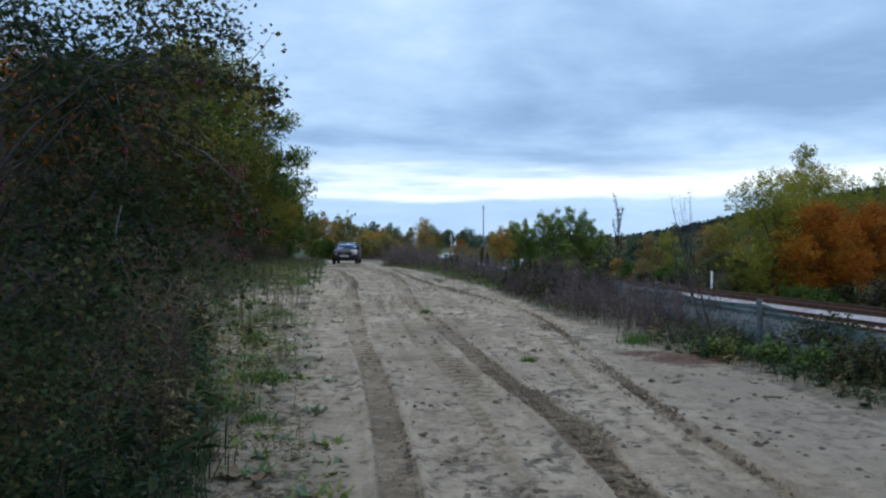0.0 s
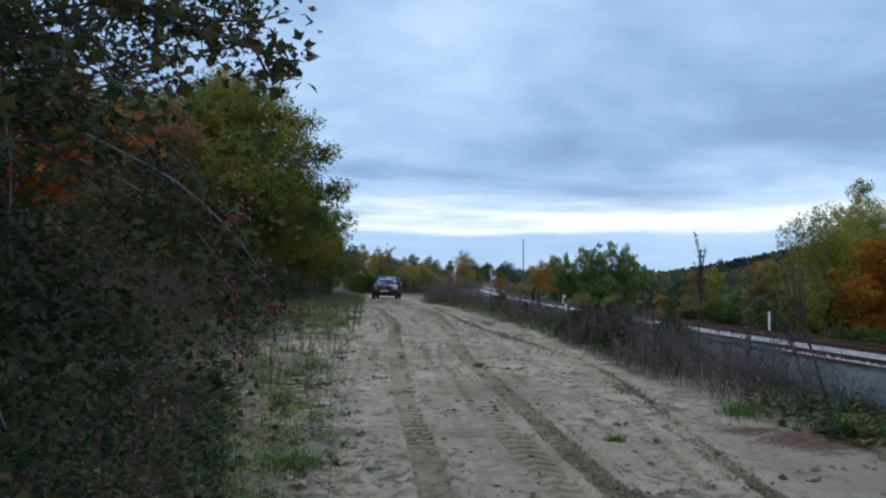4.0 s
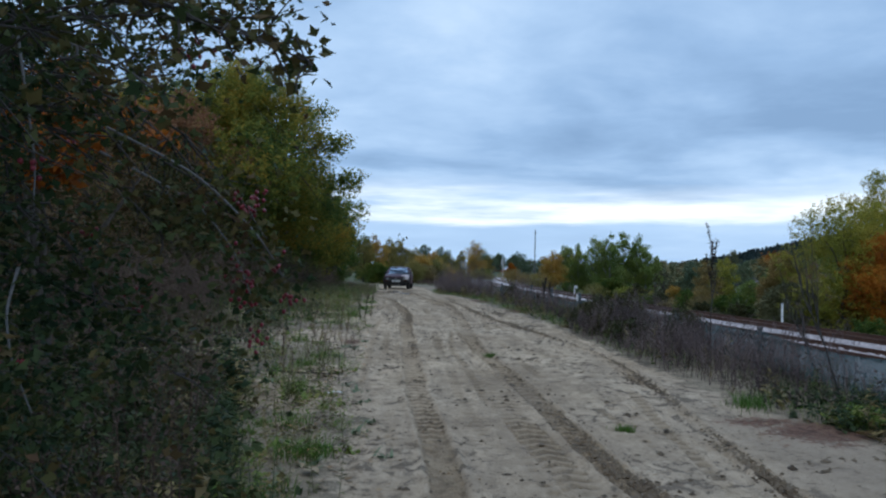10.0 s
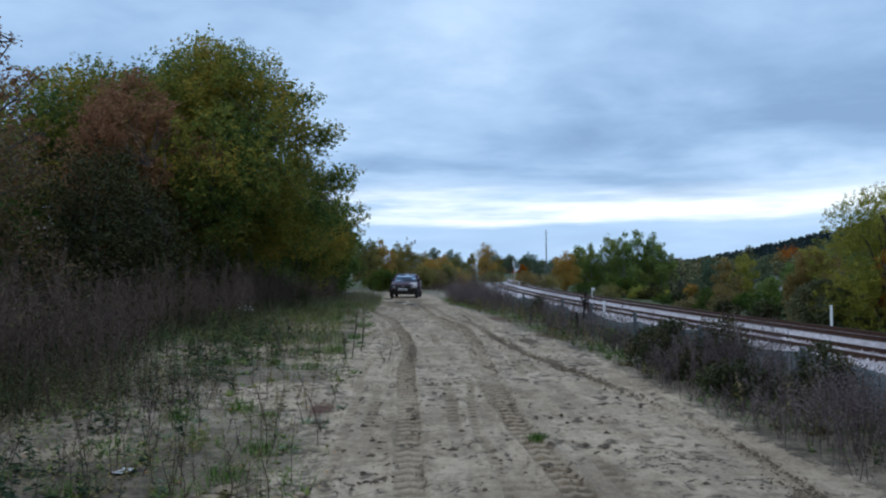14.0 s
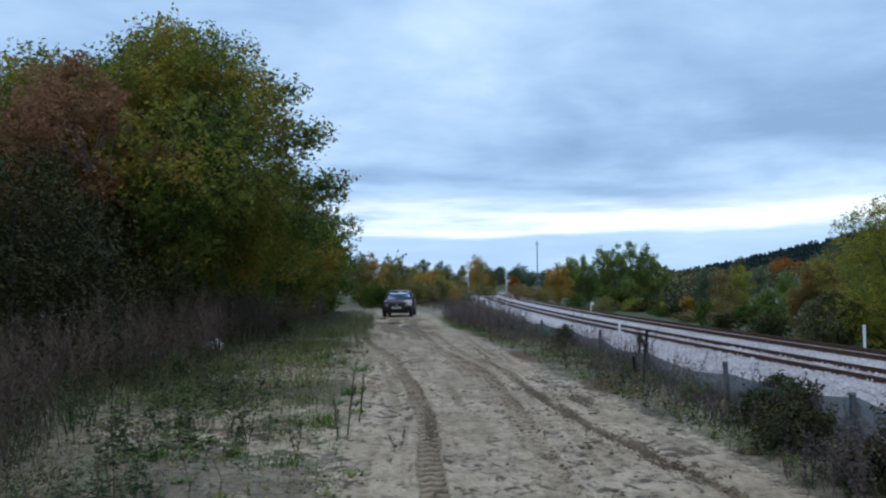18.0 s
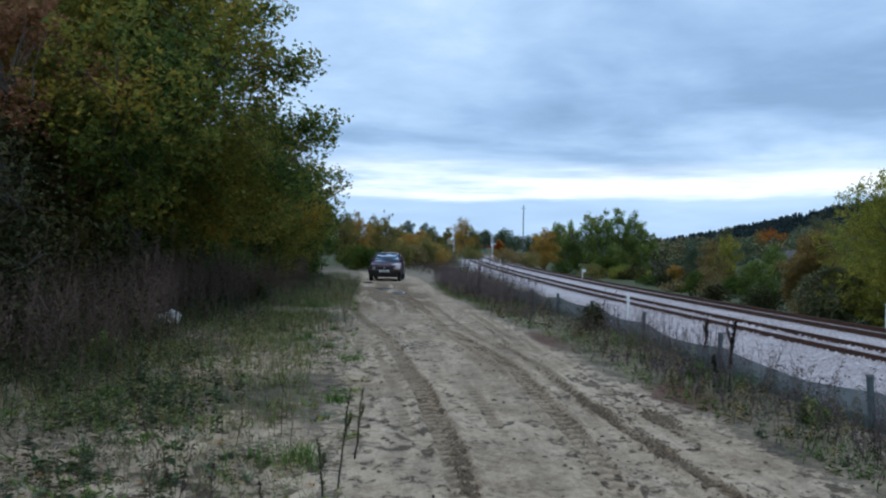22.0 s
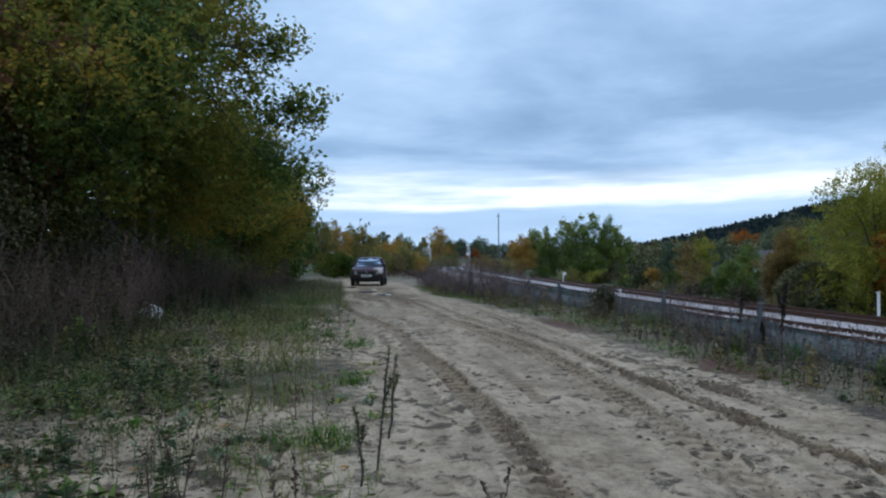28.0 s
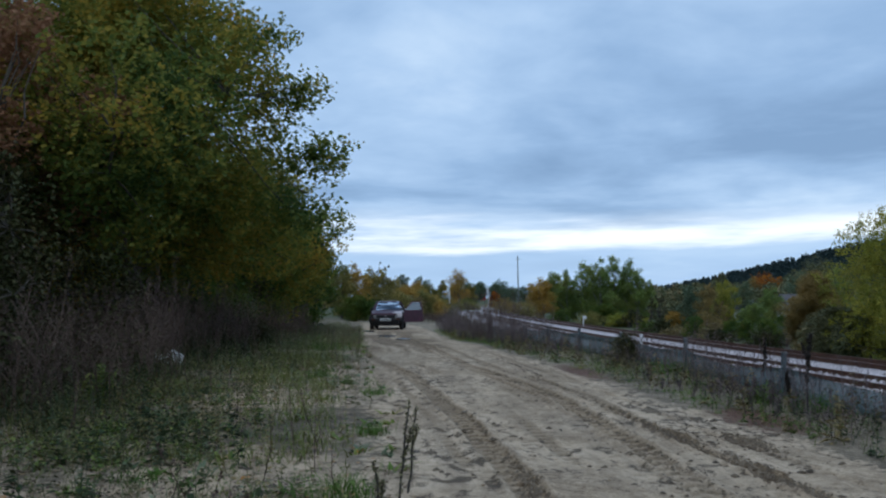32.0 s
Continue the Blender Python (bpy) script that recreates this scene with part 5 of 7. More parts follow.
def stalks(x, y, height, rng, twigs=7, leafy=6, r=0.004, twig_len=0.3):
    """Dry stems with side twigs and a few shrivelled leaves: flat strips crossed in pairs."""
    m = len(x)
    z = gz(x, y) - 0.03
    h = np.broadcast_to(height, m) * rng.uniform(0.55, 1.15, m)
    lean = rng.normal(0, 0.16, (m, 2)) * h[:, None]
    p0 = np.stack([x, y, z], -1)
    p2 = np.stack([x + lean[:, 0], y + lean[:, 1], z + h], -1)
    p1 = (p0 + p2) / 2 + np.concatenate([rng.normal(0, 0.03, (m, 2)), np.zeros((m, 1))], 1)
    segs = [(p0, p1, r, r * 0.8), (p1, p2, r * 0.8, r * 0.3)]
    lp = []
    for k in range(twigs):
        t = rng.uniform(0.25, 0.97, m)[:, None]
        q = np.where(t < 0.5, p0 + (p1 - p0) * 2 * t, p1 + (p2 - p1) * (2 * t - 1))
        a = rng.uniform(0, 2 * np.pi, m)
        ln = h * twig_len * rng.uniform(0.4, 1.2, m) * (1.15 - t[:, 0])
        e = q + np.stack([np.cos(a) * ln * 0.7, np.sin(a) * ln * 0.7, ln * 0.9], -1)
        segs.append((q, e, r * 0.5, r * 0.2))
        for _ in range(leafy // 3 + 1):
            lp.append(q + (e - q) * rng.uniform(0.3, 1.05, m)[:, None])
    vs, fs, n = [], [], 0
    for a, b, ra, rb in segs:
        for ax in ((1, 0, 0), (0, 1, 0)) if ra > 0.6 * r else ((0.8, 0.6, 0),):
            s = np.array(ax, float)
            v = np.stack([a - s * ra, a + s * ra, b + s * rb, b - s * rb], 1).reshape(-1, 3)
            vs.append(v)
            fs.append(np.arange(len(v)).reshape(-1, 4) + n)
            n += len(v)
    return np.concatenate(vs), np.concatenate(fs), np.concatenate(lp)


def strip(rng, n, y0, y1, lo, hi, power=1.0):
    """Places between two lines along the track, denser towards the camera's end."""
    y = y0 + (y1 - y0) * rng.uniform(0, 1, n) ** power
    t = rng.uniform(0, 1, n)
    return lo(y) + (hi(y) - lo(y)) * t, y


def stuff(name, pile, mat, label, category):
    tagged(put(name, pile.mesh(name, M[mat])), label, category, kind="stuff")


def herbs(rng, name, mat, x, y, h, m, size, wide, label, narrow=0.5):
    """Clumps of small leaves at given places."""
    h = np.repeat(h, m)
    px, py = np.repeat(x, m), np.repeat(y, m)
    q = np.stack([px + rng.normal(0, wide, len(px)), py + rng.normal(0, wide, len(px)), gz(px, py) + h * rng.uniform(0, 1, len(px))], -1)
    p = Pile()
    p.add(*leaves(q, size, rng, 1.0, narrow))
    stuff(name, p, mat, label, "weeds")


def stem_field(name, mat, x, y, height, rng, twigs, leafy, r, twig_len, leaf, label):
    p = Pile()
    v, f, lp = stalks(x, y, height, rng, twigs, leafy, r, twig_len)
    p.add(v, f)
    p.add(*leaves(lp, leaf, rng))
    stuff(name, p, mat, label, "weeds")


def leafy_plants(name, mat, x, y, h, rng, n_leaf, leaf_len, slim, label):
    """Single herbs: a bent stem with leaves all round it, the longest at its foot."""
    m = len(x)
    p0 = np.stack([x, y, gz(x, y) - 0.01], -1)
    lean = np.concatenate([rng.normal(0, 0.14, (m, 2)) * h[:, None], h[:, None]], 1)
    p = Pile()
    for ax in ((1, 0, 0), (0, 1, 0)):
        w = np.array(ax) * 0.0022
        v = np.stack([p0 - w, p0 + w, p0 + lean + w * 0.4, p0 + lean - w * 0.4], 1).reshape(-1, 3)
        p.add(v, np.arange(len(v)).reshape(-1, 4))
    t = rng.uniform(0.02, 1.0, (m, n_leaf)) ** 1.2
    a = rng.uniform(0, 6.283, (m, n_leaf))
    ln = leaf_len * (1.15 - 0.75 * t) * rng.uniform(0.6, 1.3, (m, n_leaf)) * np.clip(h[:, None] / 0.25, 0.6, 1.5)
    rise = rng.uniform(-0.15, 0.8, (m, n_leaf))
    out = np.stack([np.cos(a), np.sin(a), rise], -1) * ln[..., None]
    side = np.stack([-np.sin(a), np.cos(a), rng.uniform(-0.4, 0.4, a.shape)], -1) * (ln * slim)[..., None]
    root = p0[:, None] + lean[:, None] * t[..., None]
    droop = np.array([0, 0, -0.3]) * ln[..., None]
    v = np.stack([root, root + out * 0.5 + side, root + out + droop, root + out * 0.5 - side], 2).reshape(-1, 3)
    p.add(v, np.arange(len(v)).reshape(-1, 4))
    stuff(name, p, mat, label, "weeds")


def verge_plants():
    rng = np.random.default_rng(21)
    L, R = road_left, road_right
    flat = lambda c: (lambda y: y * 0 + c)

    def verge(rng, n, y0, y1, lo, hi, power=1.0):
        """Places on the verge beside the wood: in patches, with few near the track."""
        x, y = strip(rng, n, y0, y1, lo, hi, power)
        patch = 0.25 + 0.95 * smooth(-0.4, 0.25, fbm(x * 0.75, y * 0.55, 200, 3))
        k = rng.uniform(0, 1, n) < patch * (1 - 0.35 * smooth(-0.9, -0.25, x - L(y)) * smooth(34, 24, y) * smooth(11, 16, y))
        return x[k], y[k]

    # low weeds and grass on the verge beside the wood, in patches with bare sand between
    p = Pile()
    x, y = verge(rng, 9000, 6, 52, flat(-3.4), lambda y: L(y) + 0.1, 1.5)
    keep = (2.2 * fbm(x * 0.75, y * 0.75, 5) - 0.25 + 0.75 * smooth(-0.3, -2.6, x - L(y) + 0.6) + 0.5 * smooth(20, 34, y)) > rng.uniform(-0.3, 0.5, len(x))
    keep &= rng.uniform(0, 1, len(x)) < np.interp(y, [8, 13, 20], [0.6, 0.7, 1.0])
    x, y = x[keep], y[keep]
    p.add(*blades(x, y, 7, 0.10, 0.09, 0.005, rng, 1.3))
    stuff("verge_grass", p, "weed", "low patchy grass and weeds on the sandy verge", "grass")
    # flat rosettes
    for mat, n, seed, label in (("weed", 700, 64, "flat green rosettes on the sand"), ("sage", 650, 65, "pale grey-green leaf rosettes on the sand")):
        p = Pile()
        x, y = verge(rng, n, 5, 36, flat(-2.6), lambda y: L(y) + 0.2, 1.6)
        k = fbm(x * 0.9, y * 0.7, seed) > rng.uniform(-0.5, 0.3, len(x))
        p.add(*blades(x[k], y[k], 9, 0.06, 0.035, 0.032, rng, 1.5))
        stuff("rosette_weeds", p, mat, label, "weeds")
    # leafy herbs in clumps of several tints
    for name, mat, n, seed, hi, label in (("herb_clumps", "weed", 1500, 61, 0.24, "small green herbs on the verge"), ("dry_herbs", "dry_herb", 2300, 62, 0.22, "dry brown and olive herbs on the verge"), ("dark_herbs", "bramble", 3000, 63, 0.42, "dim olive herbs towards the wood"), ("brown_herbs", "stalk", 1500, 66, 0.16, "withered brown herbs on the verge")):
        x, y = verge(rng, n, 5.5, 50, flat(-3.6), (lambda y: L(y) - 0.02) if mat != "bramble" else (lambda y: L(y) * 0.6 - 1.0), 1.35)
        k = 1.5 * fbm(x * 0.8, y * 0.55, seed) + 0.35 * smooth(0.0, -2.5, x) > rng.uniform(-0.4, 0.6, len(x))
        x, y = x[k], y[k]
        herbs(rng, name, mat, x, y, rng.uniform(0.03, hi, len(x)), 24, 0.033, 0.065, label)
    # grey-green upright weeds and thin dead stems among them
    x, y = verge(rng, 4200, 7, 52, flat(-3.2), lambda y: L(y) + 0.15, 1.25)
    keep = (1.4 * fbm(x * 0.7, y * 0.5, 8) > rng.uniform(-0.5, 0.55, len(x))) & ((x < -0.5) | (y > 13)) & (rng.uniform(0, 1, len(x)) < np.interp(y, [8, 13, 18], [0.5, 0.7, 1.0]))
    thin = keep & (rng.uniform(0, 1, len(x)) < 0.35)
    stem_field("upright_weeds", "stalk_grey", x[thin], y[thin], 0.40, rng, 8, 6, 0.002, 0.30, 0.024, "grey-green upright weeds on the verge")
    for name, mat, n, seed, lo, hi, n_leaf, size, slim, label in (
            ("leafy_herbs", "weed", 2000, 91, 0.06, 0.26, 24, 0.060, 0.20, "green leafy herbs standing singly on the verge"), ("silver_herbs", "sage", 1500, 92, 0.05, 0.28, 22, 0.058, 0.22, "silvery green herbs on the sandy verge"),
            ("brown_herb_stems", "dry_herb", 2100, 93, 0.10, 0.40, 20, 0.045, 0.14, "withered brown herbs with shrivelled leaves"), ("dark_herb_stems", "dark_weed", 1800, 94, 0.10, 0.42, 24, 0.060, 0.20, "dark green herbs towards the wood"),
            ("pale_herbs", "stalk_grey", 2200, 95, 0.10, 0.42, 26, 0.040, 0.15, "grey-green bushy herbs on the verge")):
        x, y = verge(rng, n, 6, 48, flat(-3.6), (lambda y: L(y) - 0.9) if mat == "dark_weed" else (lambda y: L(y) + 0.02), 1.35)
        k = 1.9 * fbm(x * 1.0, y * 0.7, seed) + 0.05 > rng.uniform(-0.4, 0.55, len(x))
        k &= rng.uniform(0, 1, len(x)) < np.interp(y, [6, 11, 16], [0.9, 0.95, 1.0])
        leafy_plants(name, mat, x[k], y[k], rng.uniform(lo, hi, k.sum()), rng, n_leaf, size, slim, label)
    x, y = verge(rng, 1500, 11, 48, flat(-2.8), lambda y: L(y) + 0.05, 1.3)
    keep = 1.4 * fbm(x * 0.6, y * 0.5, 9) > rng.uniform(-0.5, 0.6, len(x))
    stem_field("withered_stems", "stalk", x[keep], y[keep], 0.5, rng, 8, 5, 0.0035, 0.2, 0.014, "thin withered brown stems on the verge")
    # grass, herbs and stems under the bushes at the start, shade put into dark colours
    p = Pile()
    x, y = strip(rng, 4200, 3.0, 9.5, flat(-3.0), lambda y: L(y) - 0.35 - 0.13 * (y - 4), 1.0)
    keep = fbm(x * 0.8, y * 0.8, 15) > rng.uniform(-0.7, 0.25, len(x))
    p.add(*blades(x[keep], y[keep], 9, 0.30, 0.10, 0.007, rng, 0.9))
    stuff("shaded_grass", p, "dark_weed", "grass and weeds under the bushes, coloured dark for shade", "grass")
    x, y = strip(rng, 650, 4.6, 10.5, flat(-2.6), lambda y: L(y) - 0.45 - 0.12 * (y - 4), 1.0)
    herbs(rng, "shaded_herbs", "bramble", x, y, rng.uniform(0.2, 0.7, len(x)), 20, 0.045, 0.13, "leafy herbs under the bushes, coloured dim for shade")
    for name, mat, n, hi, label in (("shaded_weeds", "dark_weed", 420, 0.55, "green leafy weeds under the bushes, coloured dark for shade"), ("shaded_green_weeds", "weed", 90, 0.3, "green leafy weeds under the bushes"), ("shaded_dry_weeds", "dry_herb", 130, 0.5, "withered weeds under the bushes")):
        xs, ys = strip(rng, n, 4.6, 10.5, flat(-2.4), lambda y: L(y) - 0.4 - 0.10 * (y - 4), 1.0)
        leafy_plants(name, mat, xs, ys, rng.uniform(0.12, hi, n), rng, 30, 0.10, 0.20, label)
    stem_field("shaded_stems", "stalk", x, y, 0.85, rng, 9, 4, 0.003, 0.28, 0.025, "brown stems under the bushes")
    # dead stems before the trees, with leaves low between them, coloured dim for shade
    x, y = strip(rng, 3800, 8.5, 55, flat(-5.0), lambda y: -2.25 - 0.02 * (y - 20) + 0.35 * np.sin(y * 0.9), 1.25)
    hs = np.clip(1.15 + 0.7 * fbm(x * 0.5, y * 0.35, 73), 0.4, 1.8)
    stem_field("dead_stems", "stalk", x, y, hs, rng, 14, 5, 0.0042, 0.32, 0.024, "dense brown dead stems at the wood's edge")
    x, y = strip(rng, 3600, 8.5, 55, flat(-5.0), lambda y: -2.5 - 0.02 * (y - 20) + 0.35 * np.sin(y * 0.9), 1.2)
    herbs(rng, "dim_undergrowth", "bramble", x, y, rng.uniform(0.2, 1.25, len(x)), 18, 0.06, 0.18, "olive undergrowth among the dead stems, coloured dark for shade")
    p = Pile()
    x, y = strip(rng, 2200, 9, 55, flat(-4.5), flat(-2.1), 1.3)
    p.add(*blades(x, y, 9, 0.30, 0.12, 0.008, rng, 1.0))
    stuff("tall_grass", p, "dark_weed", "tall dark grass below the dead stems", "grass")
    p = Pile()
    x, y = verge(rng, 1900, 15, 56, lambda y: y * 0 - 2.2 - 0.03 * (y - 15), lambda y: L(y) + 0.05, 1.0)
    k = (1.3 * fbm(x * 0.6, y * 0.4, 79) > rng.uniform(-0.4, 0.6, len(x))) & (rng.uniform(0, 1, len(x)) < np.interp(y, [15, 24, 32], [0.25, 0.6, 1.0]))
    p.add(*blades(x[k], y[k], 12, np.interp(y[k], [15, 30, 50], [0.14, 0.24, 0.36]), 0.10, 0.007, rng, 0.5))
    stuff("pale_grass", p, "pale_grass", "pale grey-green dry grass along the verge", "grass")
    # taller dim weeds reaching out from the wood's edge
    x, y = verge(rng, 1500, 8.5, 40, lambda y: y * 0 - 2.8, lambda y: L(y) - 1.25 - 0.012 * (y - 10), 1.2)
    k = 1.2 * fbm(x * 0.7, y * 0.45, 78) - 0.25 * smooth(-2.0, -0.8, x) > rng.uniform(-0.5, 0.5, len(x))
    x, y = x[k], y[k]
    herbs(rng, "dim_weeds", "bramble", x, y, rng.uniform(0.12, 0.5, len(x)), 40, 0.036, 0.09, "dim olive weeds reaching out over the verge")
    stem_field("dim_stems", "stalk", x, y, 0.65, rng, 8, 5, 0.0035, 0.25, 0.018, "dim brown stems reaching out over the verge")
    # yellowish turf farther along
    p = Pile()
    x, y = strip(rng, 3800, 19, 48, lambda y: -3.0 - 0.02 * (y - 20), lambda y: L(y) - 0.45, 1.0)
    k = 2.2 * fbm(x * 0.9, y * 0.5, 201) + 0.05 > rng.uniform(-0.4, 0.6, len(x))
    p.add(*blades(x[k], y[k], 12, 0.13, 0.12, 0.008, rng, 0.9))
    stuff("verge_turf", p, "turf", "yellowish green turf along the verge", "grass")
    # the railway side
    x, y = strip(rng, 2300, 9.5, 52, lambda y: R(y) + 0.35, lambda y: fence_x(y) + 0.15, 1.0)
    dens = np.interp(y, [9, 10.5, 14, 18, 20, 23, 27, 31, 40, 50], [0.35, 1, 1, 0.8, 0.8, 0.8, 0.85, 0.9, 1, 1])
    k = rng.uniform(0, 1, len(x)) < dens * (0.62 + 1.5 * fbm(x * 1.2, y * 0.55, 72))
    x, y = x[k], y[k]
    x2, y2 = strip(rng, 560, 9.8, 16.0, lambda y: R(y) + 0.02, lambda y: fence_x(y) + 0.1, 1.0)
    x, y = np.concatenate([x, x2]), np.concatenate([y, y2])
    hs = np.interp(y, [9, 11, 14, 17, 19, 22, 28, 34, 42, 50], [0.40, 0.52, 0.62, 0.60, 0.55, 0.62, 0.68, 0.9, 1.05, 0.95]) * np.clip(0.8 + 1.1 * fbm(y * 0.8, x * 0.8, 71) + 0.9 * smooth(28, 34, y) * fbm(y * 0.33, x * 0.2, 70, 2), 0.25, 2.0)
    stem_field("dead_stems", "heather", x, y, hs, rng, 19, 5, 0.0036, 0.40, 0.020, "tangled brown dead stems along the low fence")
    x, y = strip(rng, 1900, 6.5, 50, lambda y: R(y) + 0.25, lambda y: fence_x(y) + 0.3, 1.0)
    k = 1.3 * fbm(x * 1.0, y * 0.7, 74) > rng.uniform(-0.6, 0.45, len(x))
    k &= rng.uniform(0, 1, len(x)) < 0.25
    herbs(rng, "fence_herbs", "bramble", x[k], y[k], rng.uniform(0.10, 0.45, k.sum()), 46, 0.034, 0.12, "dim olive and brown herbs along the low fence")
    for name, mat, n, seed, hi, label in (("fence_weeds", "weed", 420, 96, 0.20, "green leafy weeds at the foot of the fence"), ("fence_dry_weeds", "dry_herb", 480, 97, 0.42, "withered weeds at the foot of the fence"), ("fence_dark_weeds", "dark_weed", 150, 98, 0.30, "dark green weeds at the foot of the fence")):
        x, y = strip(rng, n, 6.5, 46, lambda y: R(y) + 0.12, lambda y: fence_x(y) + 0.1, 1.1)
        k = 1.6 * fbm(x * 1.1, y * 0.6, seed) + 0.1 > rng.uniform(-0.4, 0.5, len(x))
        leafy_plants(name, mat, x[k], y[k], rng.uniform(0.08, hi, k.sum()), rng, 26, 0.062, 0.18, label)
    x, y = strip(rng, 520, 16.5, 28, lambda y: fence_x(y) - 0.75, lambda y: fence_x(y) + 0.12, 1.0)
    k = 1.2 * fbm(x * 0.9, y * 0.8, 103) + 0.15 > rng.uniform(-0.5, 0.5, len(x))
    stem_field("fence_stems", "heather", x[k], y[k], np.clip(0.62 + 0.4 * fbm(x[k] * 0.7, y[k] * 0.7, 104), 0.3, 1.0), rng, 9, 4, 0.0028, 0.26, 0.016, "thin withered stems standing before the netting")
    x, y = strip(rng, 150, 6.8, 10.2, lambda y: R(y) + 0.02, lambda y: fence_x(y) + 0.05, 0.9)
    k = 1.4 * fbm(x * 1.3, y * 0.9, 102) + 0.25 > rng.uniform(-0.4, 0.5, len(x))
    leafy_plants("fence_foot_weeds", "dark_weed", x[k], y[k], rng.uniform(0.08, 0.30, k.sum()), rng, 30, 0.075, 0.22, "dark green leafy weeds below the netting")
    x, y = strip(rng, 450, 6.5, 52, lambda y: R(y) + 0.1, lambda y: fence_x(y), 1.0)
    k = 1.3 * fbm(x * 0.9, y * 0.6, 75) > rng.uniform(-0.2, 0.6, len(x))
    herbs(rng, "green_herbs", "grass", x[k], y[k], rng.uniform(0.04, 0.14, k.sum()), 26, 0.036, 0.10, "fresh green herbs along the low fence")
    p = Pile()
    x, y = strip(rng, 3600, 6, 52, lambda y: R(y) + 0.16 + 0.25 * fbm(y * 0.8, y * 0, 99), lambda y: fence_x(y) + 0.6, 1.2)
    keep = fbm(x * 1.1, y * 0.6, 18) > rng.uniform(-0.7, 0.4, len(x))
    half = rng.uniform(0, 1, len(x)) < np.interp(y, [6, 10, 16, 24], [0.2, 0.25, 0.5, 0.75])
    p.add(*blades(x[keep & half], y[keep & half], 14, 0.10, 0.10, 0.005, rng, 1.2))
    stuff("verge_grass", p, "weed", "rough grass along the low fence", "grass")
    p = Pile()
    p.add(*blades(x[keep & ~half], y[keep & ~half], 10, 0.13, 0.12, 0.005, rng, 1.2))
    stuff("dark_verge_grass", p, "dark_weed", "dark rough grass along the low fence", "grass")
    x, y = strip(rng, 1500, 46, 115, lambda y: R(y) + 0.8, lambda y: np.maximum(rail_x(y) - 4.0, R(y) + 1.5), 1.0)
    stem_field("dead_stems", "stalk", x, y, np.clip(0.95 + 1.0 * fbm(x * 0.5, y * 0.2, 76), 0.4, 1.8) * np.interp(y, [50, 70], [1.0, 0.6]), rng, 9, 8, 0.006, 0.34, 0.06, "brown dead stems between the far track and the railway")
    # leaf litter
    p = Pile()
    x, y = strip(rng, 5200, 4, 34, flat(-3.2), lambda y: L(y) + 0.2, 1.6)
    p.add(*leaves(np.stack([x, y, gz(x, y) + 0.012], -1), 0.05, rng, 3.0, 0.8))
    x, y = strip(rng, 300, 5, 26, L, R, 1.3)
    p.add(*leaves(np.stack([x, y, gz(x, y) + 0.012], -1), 0.03, rng, 3.0, 0.8))
    stuff("fallen_leaves", p, "litter", "scattered fallen leaves on sand and grass", "leaves")


